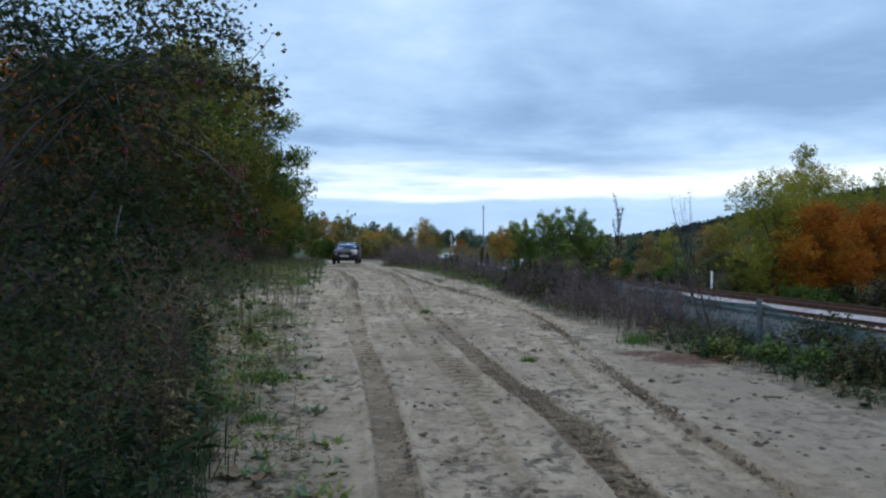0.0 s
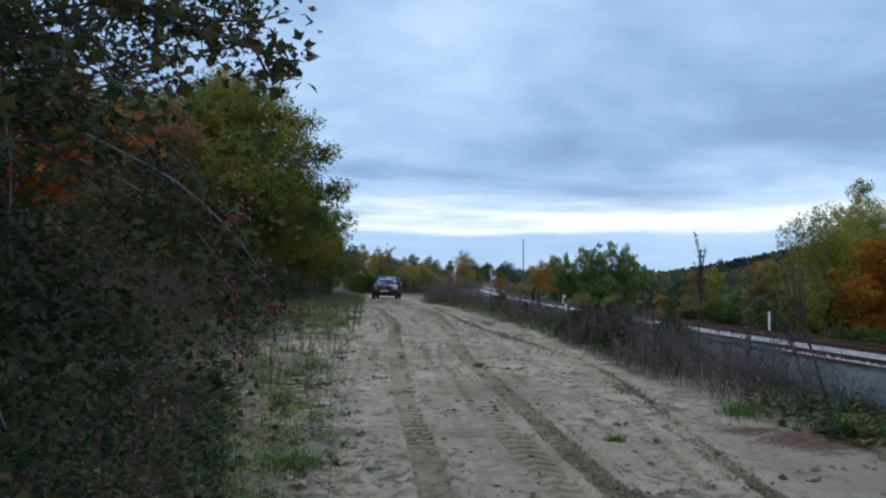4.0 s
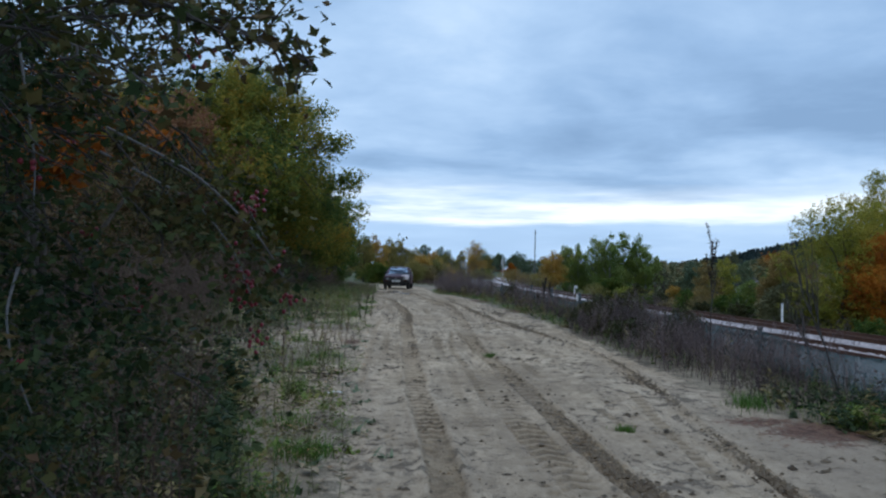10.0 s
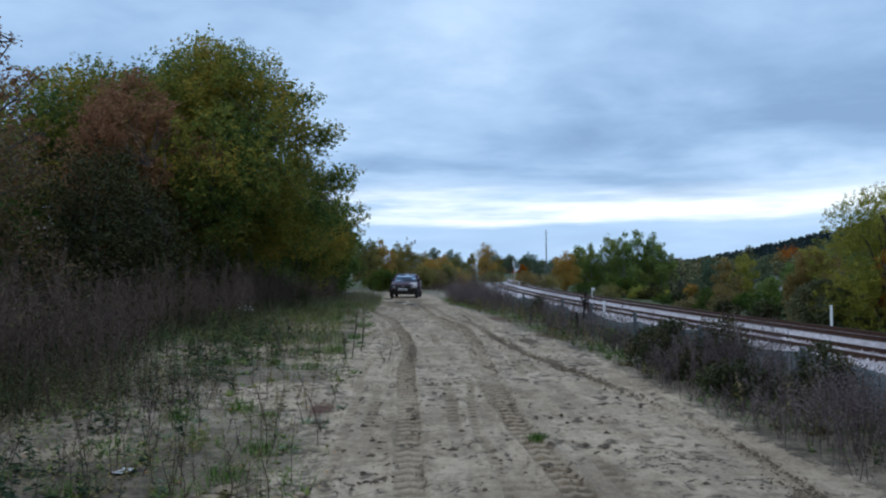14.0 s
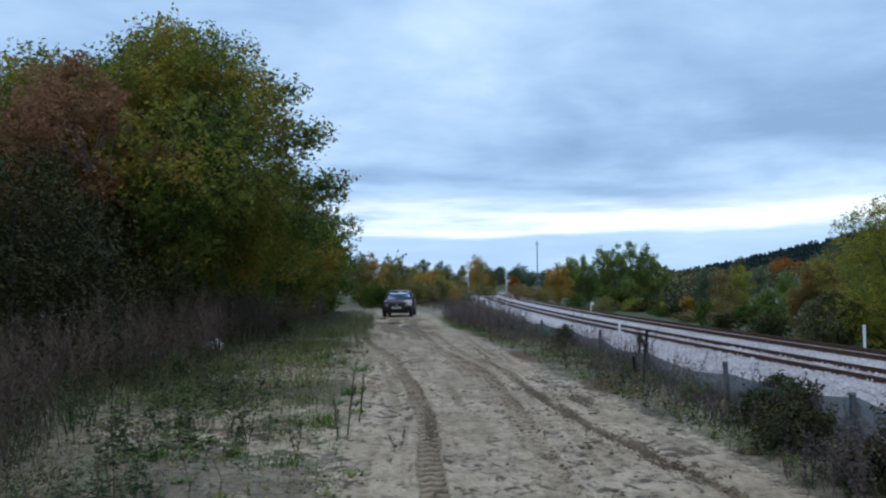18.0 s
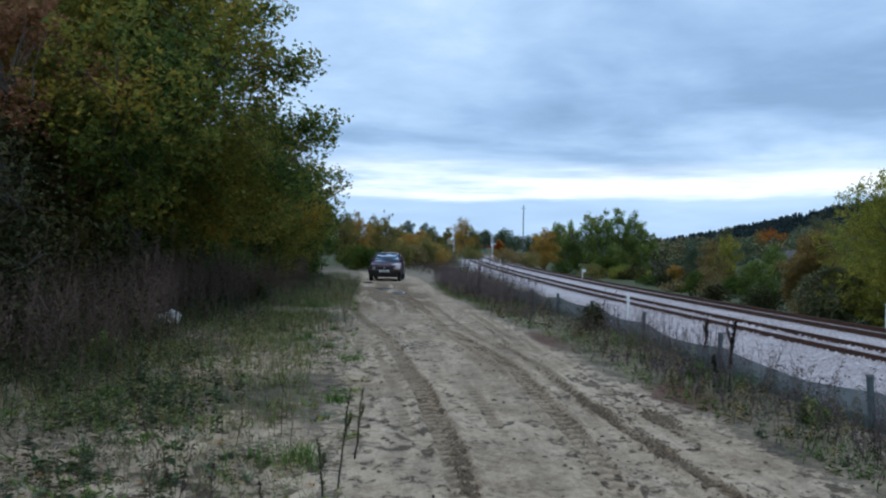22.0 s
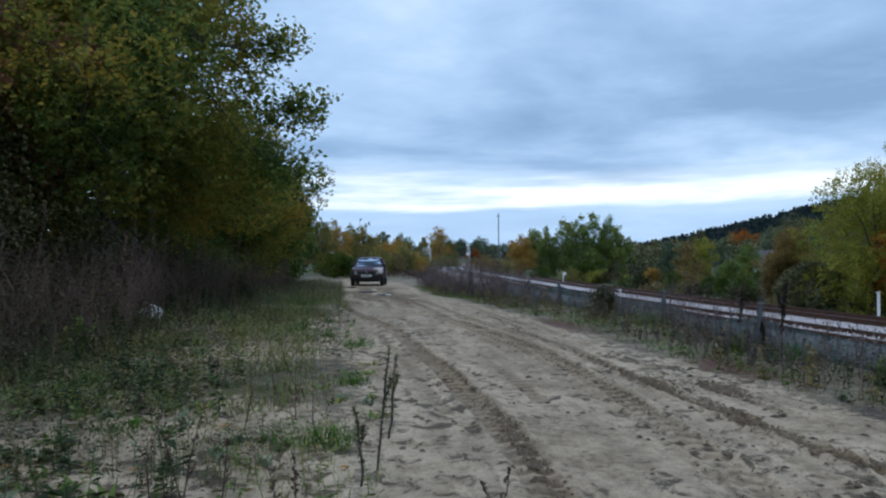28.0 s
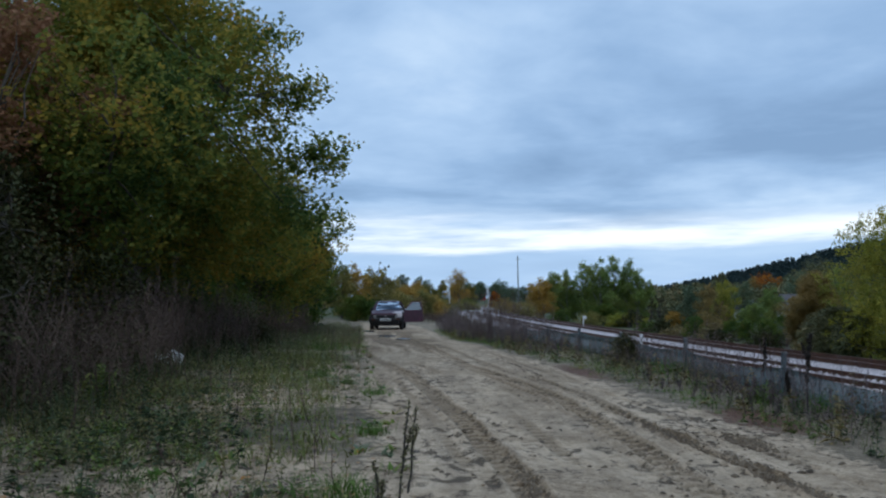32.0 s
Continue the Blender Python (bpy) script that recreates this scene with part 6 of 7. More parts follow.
def clod_scatter():
    """Clods and pebbles: loose ones over the whole track, many along the wheel tracks' lips."""
    rng = np.random.default_rng(31)
    x, y = strip(rng, 1500, 4.5, 32, lambda y: road_left(y) - 0.3, lambda y: road_right(y) + 0.2, 1.4)
    s = rng.uniform(0.004, 0.014, len(x)) * (rng.uniform(0, 1, len(x)) ** 2 + 0.5)
    xs, ys, ss = [x], [y], [s]
    for k, (n, size) in enumerate(((3600, 0.011), (3600, 0.012), (4400, 0.014))):
        y = 4.3 + 24 * rng.uniform(0, 1, n) ** 1.35
        lip = rng.choice([1.15, 1.15, 1.15, -1.1, 0.3], n)
        x = rut_x(k, y) + RUTS[k][2] * (lip + rng.normal(0, 0.28, n))
        keep = fbm(y * 1.1, y * 0 + 9 * k, 83) > rng.uniform(-0.5, 0.5, n)
        xs.append(x[keep]), ys.append(y[keep]), ss.append((size * rng.uniform(0.4, 1.5, n) * (0.6 + rng.uniform(0, 1, n) ** 3))[keep])
    for fx, fy, ax, ay in FLECKS:
        n = 420
        xs.append(fx + ax * 0.6 * rng.normal(size=n)), ys.append(fy + ay * 0.6 * rng.normal(size=n)), ss.append(rng.uniform(0.005, 0.019, n))
    x, y, s = np.concatenate(xs), np.concatenate(ys), np.concatenate(ss)
    o = np.array([(1, 0, 0), (0, 1, 0), (-1, 0, 0), (0, -1, 0), (0, 0, 0.75)], float)
    c = np.stack([x, y, gz(x, y) - 0.004], -1)
    v = o[None] * s[:, None, None] * rng.uniform(0.5, 1.4, (len(x), 5, 3)) + c[:, None]
    f = (np.arange(len(x)) * 5)[:, None, None] + np.array([(0, 1, 4), (1, 2, 4), (2, 3, 4), (3, 0, 4)])[None]
    me = mesh_np("sand_clods", v.reshape(-1, 3), f.reshape(-1, 3), leaf_material("trodden_sand_clods", [(0.07, 0.048, 0.029), (0.13, 0.094, 0.06), (0.24, 0.185, 0.125)], 0.8, 0.0))
    # dark damp lumps thrown up in loose groups
    cx, cy = strip(rng, 520, 4.3, 27, lambda y: road_left(y) + 0.1, lambda y: road_right(y) - 0.1, 1.35)
    n = rng.integers(2, 7, len(cx))
    x = np.repeat(cx, n) + rng.normal(0, 0.10, n.sum())
    y = np.repeat(cy, n) + rng.normal(0, 0.05, n.sum())
    big = rng.uniform(0.010, 0.030, len(x)) * (0.5 + rng.uniform(0, 1, len(x)) ** 2)
    ring = np.array([(math.cos(a), math.sin(a), 0.0) for a in np.arange(6) * math.pi / 3] + [(0.1, 0.05, 0.5)])
    v = ring[None] * big[:, None, None] * rng.uniform(0.55, 1.4, (len(x), 7, 3)) + np.stack([x, y, gz(x, y) - 0.002], -1)[:, None]
    f = (np.arange(len(x)) * 7)[:, None, None] + np.array([(i, (i + 1) % 6, 6) for i in range(6)])[None]
    lumps = mesh_np("damp_lumps", v.reshape(-1, 3), f.reshape(-1, 3), leaf_material("damp_sand_lumps", [(0.055, 0.037, 0.022), (0.11, 0.077, 0.047), (0.20, 0.148, 0.097)], 1.5, 0.0))
    tagged(put("damp_lumps", lumps), "dark damp lumps trodden out of the sand", "clods", kind="stuff")
    tagged(put("sand_clods", me), "small brown clods and pebbles on the sand track", "clods", kind="stuff")


def plant(name, x, y, kind, label, category, group="", h=0.3, n=30, seed=0, spread=0.1, width=0.012, bend=0.5, mat="grass"):
    """A single tuft or stalk that stands by itself."""
    rng = np.random.default_rng(seed)
    z = float(gz(x, y))
    top = thing(name, x, y, z, label, category, group)
    o = np.array([x, y, z])
    if kind == "tuft":
        v, f = blades(np.array([x]), np.array([y]), n, h, spread, width, rng, bend)
        put("blade_mass", mesh_np("blade_mass", v - o, f, M[mat]), top)["kind"] = "stuff"
    else:
        v, f, lp = stalks(np.full(n, x) + rng.normal(0, spread, n), np.full(n, y) + rng.normal(0, spread, n), h, rng, 14, 12, 0.004, 0.22)
        put("stem_mass", mesh_np("stem_mass", v - o, f, M[mat]), top)["kind"] = "stuff"
        v, f = leaves(lp, width, rng)
        put("leaf_mass", mesh_np("leaf_mass", v - o, f, M[mat]), top)["kind"] = "stuff"
    return top


def single_plants():
    g = "grass tufts on the sand"
    for k, (x, y, h, s) in enumerate(((3.03, 9.0, 0.06, 0.05), (4.45, 9.85, 0.16, 0.13), (5.2, 9.3, 0.16, 0.16), (0.2, 18.3, 0.16, 0.12), (0.35, 20.3, 0.12, 0.10), (0.38, 22.7, 0.12, 0.12), (0.55, 8.2, 0.14, 0.13), (0.7, 6.9, 0.08, 0.08), (0.45, 7.3, 0.12, 0.14), (2.4, 12.9, 0.06, 0.05), (4.6, 21.0, 0.2, 0.2), (4.7, 24.5, 0.22, 0.25), (-1.0, 31.0, 0.25, 0.5), (-1.6, 34.0, 0.28, 0.6))):
        plant("grass_tuft", x, y, "tuft", "fresh green grass tuft growing in the sand", "grass tuft", g, h, int(110 + 500 * s), 300 + k, s * 0.8, 0.006, 0.8)
    rng = random.Random(14)
    for k in range(30):
        y = 7.5 + 24 * rng.random() ** 1.3
        x = float(road_left(y)) - 0.15 - 2.4 * rng.random() ** 1.4
        plant("grass_tuft", x, y, "tuft", "small green grass tuft on the weedy verge", "grass tuft", g, rng.uniform(0.06, 0.15), 110, 400 + k, rng.uniform(0.04, 0.11), 0.006, 0.9)
    g = "tall dead stalks"
    for k, (x, y, h, n, sp) in enumerate(((5.3, 18.0, 0.8, 4, 0.15), (4.9, 22.5, 0.85, 4, 0.15), (1.0, 17.0, 0.3, 2, 0.04), (-0.35, 17.3, 0.55, 3, 0.06), (0.1, 16.9, 0.5, 2, 0.05), (3.9, 38.0, 1.3, 12, 0.3), (3.7, 40.5, 1.2, 12, 0.35), (4.3, 36.8, 1.4, 44, 0.38))):
        plant("dead_stalk", x, y, "stalk", "tall dead brown weed stalk beside the track", "weed stalk", g, h, n, 330 + k, sp, 0.02, mat="stalk")
    for k, (x, y, h, lean) in enumerate(((5.5, 10.2, 1.72, (-0.42, 0.2)), (5.9, 11.2, 1.3, (-0.4, 0.2)))):
        tree("thin_sapling", x, y, h, 0.22, "stalk", "thin leafless sapling standing by the fence", 390 + k, 260, 0.018, 0.45, "saplings by the fence", bark="twig", lean=lean, clump=0.12, trunk_r=0.012, n_limbs=13)
    for k, (x, y, h, s) in enumerate(((5.05, 9.15, 0.2, 0.22), (5.35, 8.7, 0.26, 0.25), (5.6, 8.2, 0.3, 0.26), (4.75, 15.2, 0.2, 0.22), (4.5, 21.6, 0.22, 0.2), (4.65, 19.4, 0.26, 0.2), (-2.3, 21.5, 0.42, 0.22))):
        tree("leafy_weed", x, y, h * 0.9, s * 0.9, "weed", "fresh green leafy weed clump beside the track", 370 + k, 1300, 0.04, 0.02, "leafy weeds", bark="twig", clump=0.10, trunk_r=0.006, n_limbs=6)
    for k, (x, y, h, s) in enumerate(((5.0, 15.6, 0.6, 0.36), (4.75, 14.5, 0.3, 0.3), (4.6, 15.6, 0.3, 0.26), (4.6, 16.8, 0.35, 0.28), (5.3, 13.9, 0.5, 0.3), (4.6, 26.5, 0.4, 0.22), (4.9, 17.2, 0.45, 0.25), (-2.2, 30.5, 0.55, 0.3), (6.0, 8.8, 0.35, 0.35), (5.7, 7.6, 0.35, 0.35), (4.80, 17.80, 0.30, 0.22), (5.42, 18.68, 0.36, 0.28))):
        tree("leafy_weed", x, y, h * 1.25, s * 1.25, "bramble", "dull olive leafy weed clump beside the fence", 360 + k, 3600, 0.036, 0.02, "leafy weeds", bark="twig", clump=0.12, trunk_r=0.008, n_limbs=7)


def seed_spike(x, y, h, lean, mat, label, seed, width=0.022, bare=0.42, arms=2):
    """An upright dead stem whose upper part is thick with seed heads or withered leaves."""
    rng = np.random.default_rng(seed)
    top = thing("seed_spike", x, y, float(gz(x, y)) - 0.02, label, "weed stalk", "dark seed spikes")
    stem = wander((0, 0, 0), (lean, 0.02, h), 9, 0.006, rng)
    put("stem", mesh_np("stem", *tube_arrays(stem, np.linspace(0.008, 0.004, 9), 6), M["twig"], True), top)
    tips = [stem]
    for k in range(arms):
        i = 4 + k
        arm = wander(stem[i], stem[i] + np.array([min(0.07, 0.06 * h) * (-1) ** k, 0.02, 0.28 * h]), 6, 0.005, rng)
        put("side_stem", mesh_np("side_stem", *tube_arrays(arm, np.linspace(0.005, 0.003, 6), 5), M["twig"], True), top)
        tips.append(arm)
    pos = []
    for p in tips:
        t = rng.uniform(bare if p is stem else 0.25, 1.0, (420 if mat == "mullein" else 170) if p is stem else 110) * (len(p) - 1)
        i = np.clip(t.astype(int), 0, len(p) - 2)
        pos.append(p[i] + (p[i + 1] - p[i]) * (t - i)[:, None] + rng.normal(0, width * 0.45, (len(t), 3)))
    put("seed_head", mesh_np("seed_head", *leaves(np.concatenate(pos), 0.024 if mat == "mullein" else 0.019, rng), M[mat]), top)


def seed_spikes():
    for k, (x, y, h, lean, arms) in enumerate(((4.5, 20.78, 0.78, 0.06, 3), (4.47, 20.96, 0.40, -0.05, 0), (4.96, 22.5, 0.62, 0.03, 2))):
        seed_spike(x, y, h, lean, "mullein", "tall blackened mullein stalk beside the fence", 500 + k, arms=arms)
    seed_spike(5.22, 12.7, 1.56, 0.03, "mullein", "very tall dark plume-like seed stalk beside the fence", 505, 0.03, 0.66, 4)
    for k, (x, y, h, lean) in enumerate(((0.51, 17.76, 0.66, 0.07), (0.59, 18.37, 0.52, 0.05), (0.42, 17.5, 0.4, -0.03))):
        seed_spike(x, y, h, lean, "spike", "slender withered spike at the verge's edge", 510 + k, 0.016, 0.2, 1)


verge_plants()
seed_spikes()
clod_scatter()
single_plants()


def litter():
    def scrap(name, x, y, sx, sy, label, mat, turn, seed, lift=0.02):
        rng = np.random.default_rng(seed)
        z = float(gz(x, y)) + 0.012
        top = thing(name, x, y, z, label, "litter", turn=turn)
        g = np.linspace(-1, 1, 6)
        X, Y = np.meshgrid(g, g, indexing="ij")
        Z = lift * (0.5 + fbm(X * 1.3 + seed, Y * 1.3, seed)) * 0.8
        r = 1 - 0.25 * rng.uniform(0, 1, X.shape) * (np.abs(X * Y) > 0.5)
        up = np.stack([X * sx * r, Y * sy * r, Z + 0.003], -1).reshape(-1, 3)
        dn = up - np.array([0, 0, 0.003])
        i, j = np.meshgrid(np.arange(5), np.arange(5), indexing="ij")
        q = np.stack([i * 6 + j, (i + 1) * 6 + j, (i + 1) * 6 + j + 1, i * 6 + j + 1], -1).reshape(-1, 4)
        put("sheet", mesh_np("sheet", np.concatenate([up, dn]), np.concatenate([q, q[:, ::-1] + 36]), mat), top)

    scrap("paper_scrap", 0.62, 10.3, 0.07, 0.04, "crumpled white paper scrap on the sand", M["white"], 20, 3)
    scrap("paper_scrap", -0.55, 12.0, 0.08, 0.05, "small pale paper scrap in the weeds", M["white"], 60, 4)
    scrap("plastic_bag", -2.75, 25.6, 0.22, 0.16, "crumpled pale plastic bag among the weeds", M["white"], 10, 5, 0.3)
    for k, (x, y) in enumerate(((0.35, 9.0), (-0.05, 7.2), (0.1, 8.3), (-0.5, 10.6), (-0.9, 9.8), (0.55, 11.4), (0.7, 5.75))):
        scrap("fallen_leaf", x, y, 0.07, 0.06, "large curled fallen leaf on the verge", M["litter"], 50 * k, 10 + k, 0.05)
    rng = random.Random(9)
    for k in range(18):
        y = 4.6 + 8 * rng.random() ** 1.3
        x = float(road_left(y)) - 0.25 - 1.6 * rng.random()
        s = rng.uniform(0.05, 0.085)
        scrap("fallen_leaf", x, y, s, s * 0.85, "large curled fallen leaf on the verge", M["litter"], 50 * k, 30 + k, 0.06)
    # a dry branch lying on the verge
    top = thing("fallen_branch", 0.1, 11.3, float(gz(0.1, 11.3)) + 0.01, "thin dry branch lying on the sand", "branch", turn=-10)
    rng = np.random.default_rng(8)
    v, f = tube_arrays(wander((-0.35, 0.1, 0.015), (0.45, -0.1, 0.02), 9, 0.012, rng), np.linspace(0.012, 0.005, 9), 6)
    put("stick", mesh_np("stick", v, f, M["twig"], True), top)
    v, f = tube_arrays(wander((0.1, 0.0, 0.015), (0.32, 0.14, 0.04), 6, 0.008, rng), np.linspace(0.007, 0.003, 6), 5)
    put("side_twig", mesh_np("side_twig", v, f, M["twig"], True), top)


litter()


# ---- low mesh fence ----
def netting_material():
    m, t, b = material("green_netting", 0.8)
    v = coords(t)
    n = noise_node(t, v, 3.0, 4.0)
    link(t, ramp_node(t, n, [(0.35, (0.050, 0.100, 0.106)), (0.65, (0.110, 0.180, 0.184))]), b.inputs["Base Color"])
    tr = t.nodes.new("ShaderNodeBsdfTransparent")
    mx = t.nodes.new("ShaderNodeMixShader")
    wave = t.nodes.new("ShaderNodeTexChecker")
    wave.inputs["Scale"].default_value = 160.0
    link(t, v, wave.inputs["Vector"])
    link(t, math_node(t, "ADD", math_node(t, "MULTIPLY", wave.outputs["Fac"], 0.24), 0.68), mx.inputs[0])
    link(t, tr.outputs[0], mx.inputs[1])
    link(t, b.outputs[0], mx.inputs[2])
    link(t, mx.outputs[0], t.nodes["Material Output"].inputs[0])
    return m


def build_fence():
    M["net"] = netting_material()
    rng = random.Random(4)
    ys = (4.9, 7.3, 9.74, 12.2, 14.5, 16.8, 19.08, 21.97, 24.6, 27.3, 30.0, 32.8, 35.6, 38.4, 41.2, 44.0)
    fence = thing("mesh_fence", float(fence_x(19.0)), 19.0, float(gz(fence_x(19.0), 19.0)), "low sagging green netting fence on grey posts", "fence")
    inv = np.array(fence.matrix_basis.translation)
    spots = [(float(fence_x(y)), y, float(gz(fence_x(y), y))) for y in ys]
    for x, y, z in spots:
        bm = bmesh.new()
        bmesh.ops.create_cone(bm, cap_ends=True, segments=10, radius1=0.032, radius2=0.030, depth=0.66)
        bmesh.ops.translate(bm, vec=(0, 0, 0.15), verts=bm.verts)
        bm2 = part("post", bm, M["wood_post"], fence, m=pose(*(np.array((x, y, z)) - inv), rng.uniform(-3, 3), rng.uniform(-3, 3), 0))
        cap = bmesh.new()
        bmesh.ops.create_cone(cap, cap_ends=True, segments=10, radius1=0.036, radius2=0.033, depth=0.02)
        part("cap", cap, M["pole"], bm2, "grey post cap", m=pose(0, 0, 0.49))
    for (x0, y0, z0), (x1, y1, z1) in zip(spots, spots[1:]):
        n, k = 15, 7
        sag = rng.uniform(0.03, 0.10)
        low0, low1 = [float(np.interp(q, [17.5, 19.5, 25.5, 28], [0, 0.13, 0.13, 0.03])) for q in (y0, y1)]
        v = []
        for i in range(n):
            t = i / (n - 1)
            x, y = x0 + (x1 - x0) * t, y0 + (y1 - y0) * t
            z = float(gz(x, y))
            hi = 0.45 - sag * math.sin(math.pi * t) - low0 - (low1 - low0) * t
            for j in range(k):
                s = j / (k - 1)
                v.append((x + 0.045 + 0.03 * math.sin(7 * t + 3 * s + y0) * math.sin(math.pi * t), y, z - 0.05 + (hi + 0.05) * s))
        v = np.array(v) - inv
        f = [(i * k + j, (i + 1) * k + j, (i + 1) * k + j + 1, i * k + j + 1) for i in range(n - 1) for j in range(k - 1)]
        put("net_panel", mesh_from("net_panel", v, f, M["net"], True), fence, label="sagging green netting")


build_fence()


# ---- posts, signals and the far end of the line ----
def white_post(x, y, base, height, label, plate=False):
    top = thing("marker_post", x, y, base, label, "post", "railway marker posts")
    part("post", boxed(-0.05, 0.05, -0.04, 0.04, 0, height, bevel=0.012), M["white"], top)
    if plate:
        part("sign_plate", boxed(-0.05, 0.30, -0.075, -0.055, height - 0.30, height - 0.02, bevel=0.004), M["white"], top, "small white sign plate")
    else:
        part("cap", boxed(-0.065, 0.065, -0.055, 0.055, height, height + 0.03, bevel=0.01), M["white"], top)


def signal(x, y, height):
    z = float(gz(x, y))
    top = thing("signal_mast", x, y, z, "slim pale railway signal mast beside the track", "signal", "railway signals")
    part("foundation", boxed(-0.3, 0.3, -0.3, 0.3, -0.4, 0.25, bevel=0.03), M["concrete"], top)
    bm = bmesh.new()
    bmesh.ops.create_cone(bm, cap_ends=True, segments=10, radius1=0.10, radius2=0.08, depth=height)
    bmesh.ops.translate(bm, vec=(0, 0, height / 2), verts=bm.verts)
    part("mast", bm, M["white"], top)
    head = part("signal_head", boxed(-0.42, 0.02, -0.30, -0.12, height - 0.9, height + 0.25, bevel=0.03), M["white"], top, "pale signal head")
    part("bracket", boxed(-0.5, 0.1, -0.1, 0.1, height - 1.05, height - 0.95), M["galv"], top)
    for k in range(2):
        bm = bmesh.new()
        bmesh.ops.create_cone(bm, cap_ends=True, segments=12, radius1=0.11, radius2=0.13, depth=0.14)
        part("lamp_hood", bm, M["roof"], head, "black lamp hood", m=pose(-0.2, -0.36, height - 0.55 + 0.45 * k, 90))
    part("ladder", boxed(0.12, 0.16, -0.02, 0.02, 0.25, height - 0.9), M["galv"], top)


def line_side():
    white_post(21.3, 42.8, -1.45, 1.35, "plain white marker post beyond the tracks")
    white_post(20.0, 86.9, -1.5, 1.3, "white marker post with a small plate", True)
    white_post(10.0, 41.4, -1.35, 1.6, "white marker post on the near ballast shoulder")
    white_post(16.5, 118, -1.3, 1.3, "white marker post beside the far track")
    signal(15.4, 180, 4.6)
    signal(24.2, 182, 4.6)
    z = float(gz(44, 262))
    top = thing("utility_pole", 45.3, 262, z, "tall grey timber pole beyond the level crossing", "pole")
    bm = bmesh.new()
    bmesh.ops.create_cone(bm, cap_ends=True, segments=10, radius1=0.22, radius2=0.15, depth=18)
    bmesh.ops.translate(bm, vec=(0, 0, 9), verts=bm.verts)
    part("shaft", bm, M["pole"], top)
    part("crossbar", boxed(-0.7, 0.7, -0.06, 0.06, 16.9, 17.05), M["pole"], top)
    # pale parapet and handrail where the line passes over a culvert
    top = thing("parapet", 10.2, 132, float(gz(10.2, 132)), "pale concrete parapet with a white handrail", "parapet")
    part("wall", boxed(0, 6.0, -0.2, 0.2, -1.2, 0.55, bevel=0.03), M["concrete"], top)
    for k in range(6):
        part("rail_post", boxed(0.1 + 1.15 * k, 0.18 + 1.15 * k, -0.04, 0.04, 0.55, 1.25), M["white"], top)
    part("handrail", boxed(0.0, 6.0, -0.05, 0.05, 1.22, 1.32), M["white"], top)
    bm = boxed(-0.05, 0.05, -0.05, 0.05, 0, 2.9)
    part("sloping_rail", bm, M["white"], top, "sloping white handrail", m=pose(-2.3, 0, -0.35, 0, 57, 0))
    # crossing road with its guard rail and embankment
    top = thing("guard_rail", 34, 225, float(gz(34, 225)) + 0.3, "pale roadside guard rail on posts", "guard rail")
    part("beam", boxed(-9, 9, -0.06, 0.06, 0.5, 0.95, bevel=0.03), M["white"], top)
    for k in range(9):
        part("post", boxed(-8.6 + 2.1 * k, -8.45 + 2.1 * k, 0.07, 0.2, -1.4, 0.9), M["galv"], top)


def house(x, y, w, d, h, roof_h, label, wall, windows, turn=0.0, z=None):
    z0 = float(gz(x, y)) - 0.2 if z is None else z
    top = thing("house", x, y, z0, label, "house", "houses beyond the railway", turn)
    part("wall", boxed(-w / 2, w / 2, -d / 2, d / 2, 0, h), M[wall], top)
    bm = bmesh.new()
    o = 0.4
    vs = [bm.verts.new(c) for c in ((-w / 2 - o, -d / 2 - o, h - 0.1), (w / 2 + o, -d / 2 - o, h - 0.1), (w / 2 + o, d / 2 + o, h - 0.1), (-w / 2 - o, d / 2 + o, h - 0.1), (-w / 2 - o, 0, h + roof_h), (w / 2 + o, 0, h + roof_h))]
    for f in ((0, 1, 5, 4), (2, 3, 4, 5), (0, 4, 3), (1, 2, 5), (0, 3, 2, 1)):
        bm.faces.new([vs[i] for i in f])
    roof = part("roof", bm, M["roof"], top)
    part("chimney", boxed(w * 0.2, w * 0.2 + 0.7, -0.35, 0.35, h + roof_h * 0.4, h + roof_h + 0.6), M["roof"], roof)
    for k in range(windows):
        cx = -w / 2 + w * (k + 0.5) / windows
        win = part("window", boxed(cx - 0.6, cx + 0.6, -d / 2 - 0.06, -d / 2 - 0.003, h * 0.42, h * 0.42 + 1.3), M["white"], top, "white-framed window")
        part("pane", boxed(cx - 0.5, cx + 0.5, -d / 2 - 0.075, -d / 2 - 0.062, h * 0.42 + 0.1, h * 0.42 + 1.2), M["glass"], win)


def far_buildings():
    house(78.5, 172, 3.4, 5, 3.4, 1.6, "small pale house among the valley trees", "wall", 1, 10, z=-5.0)
    house(103, 196, 7.5, 7, 3.2, 2.2, "pale house with a grey roof among trees", "wall", 3, -8, z=-3.6)
    house(41.5, 330, 3.6, 5, 3.0, 2.0, "red building beyond the level crossing", "red", 2, 8)


line_side()
far_buildings()


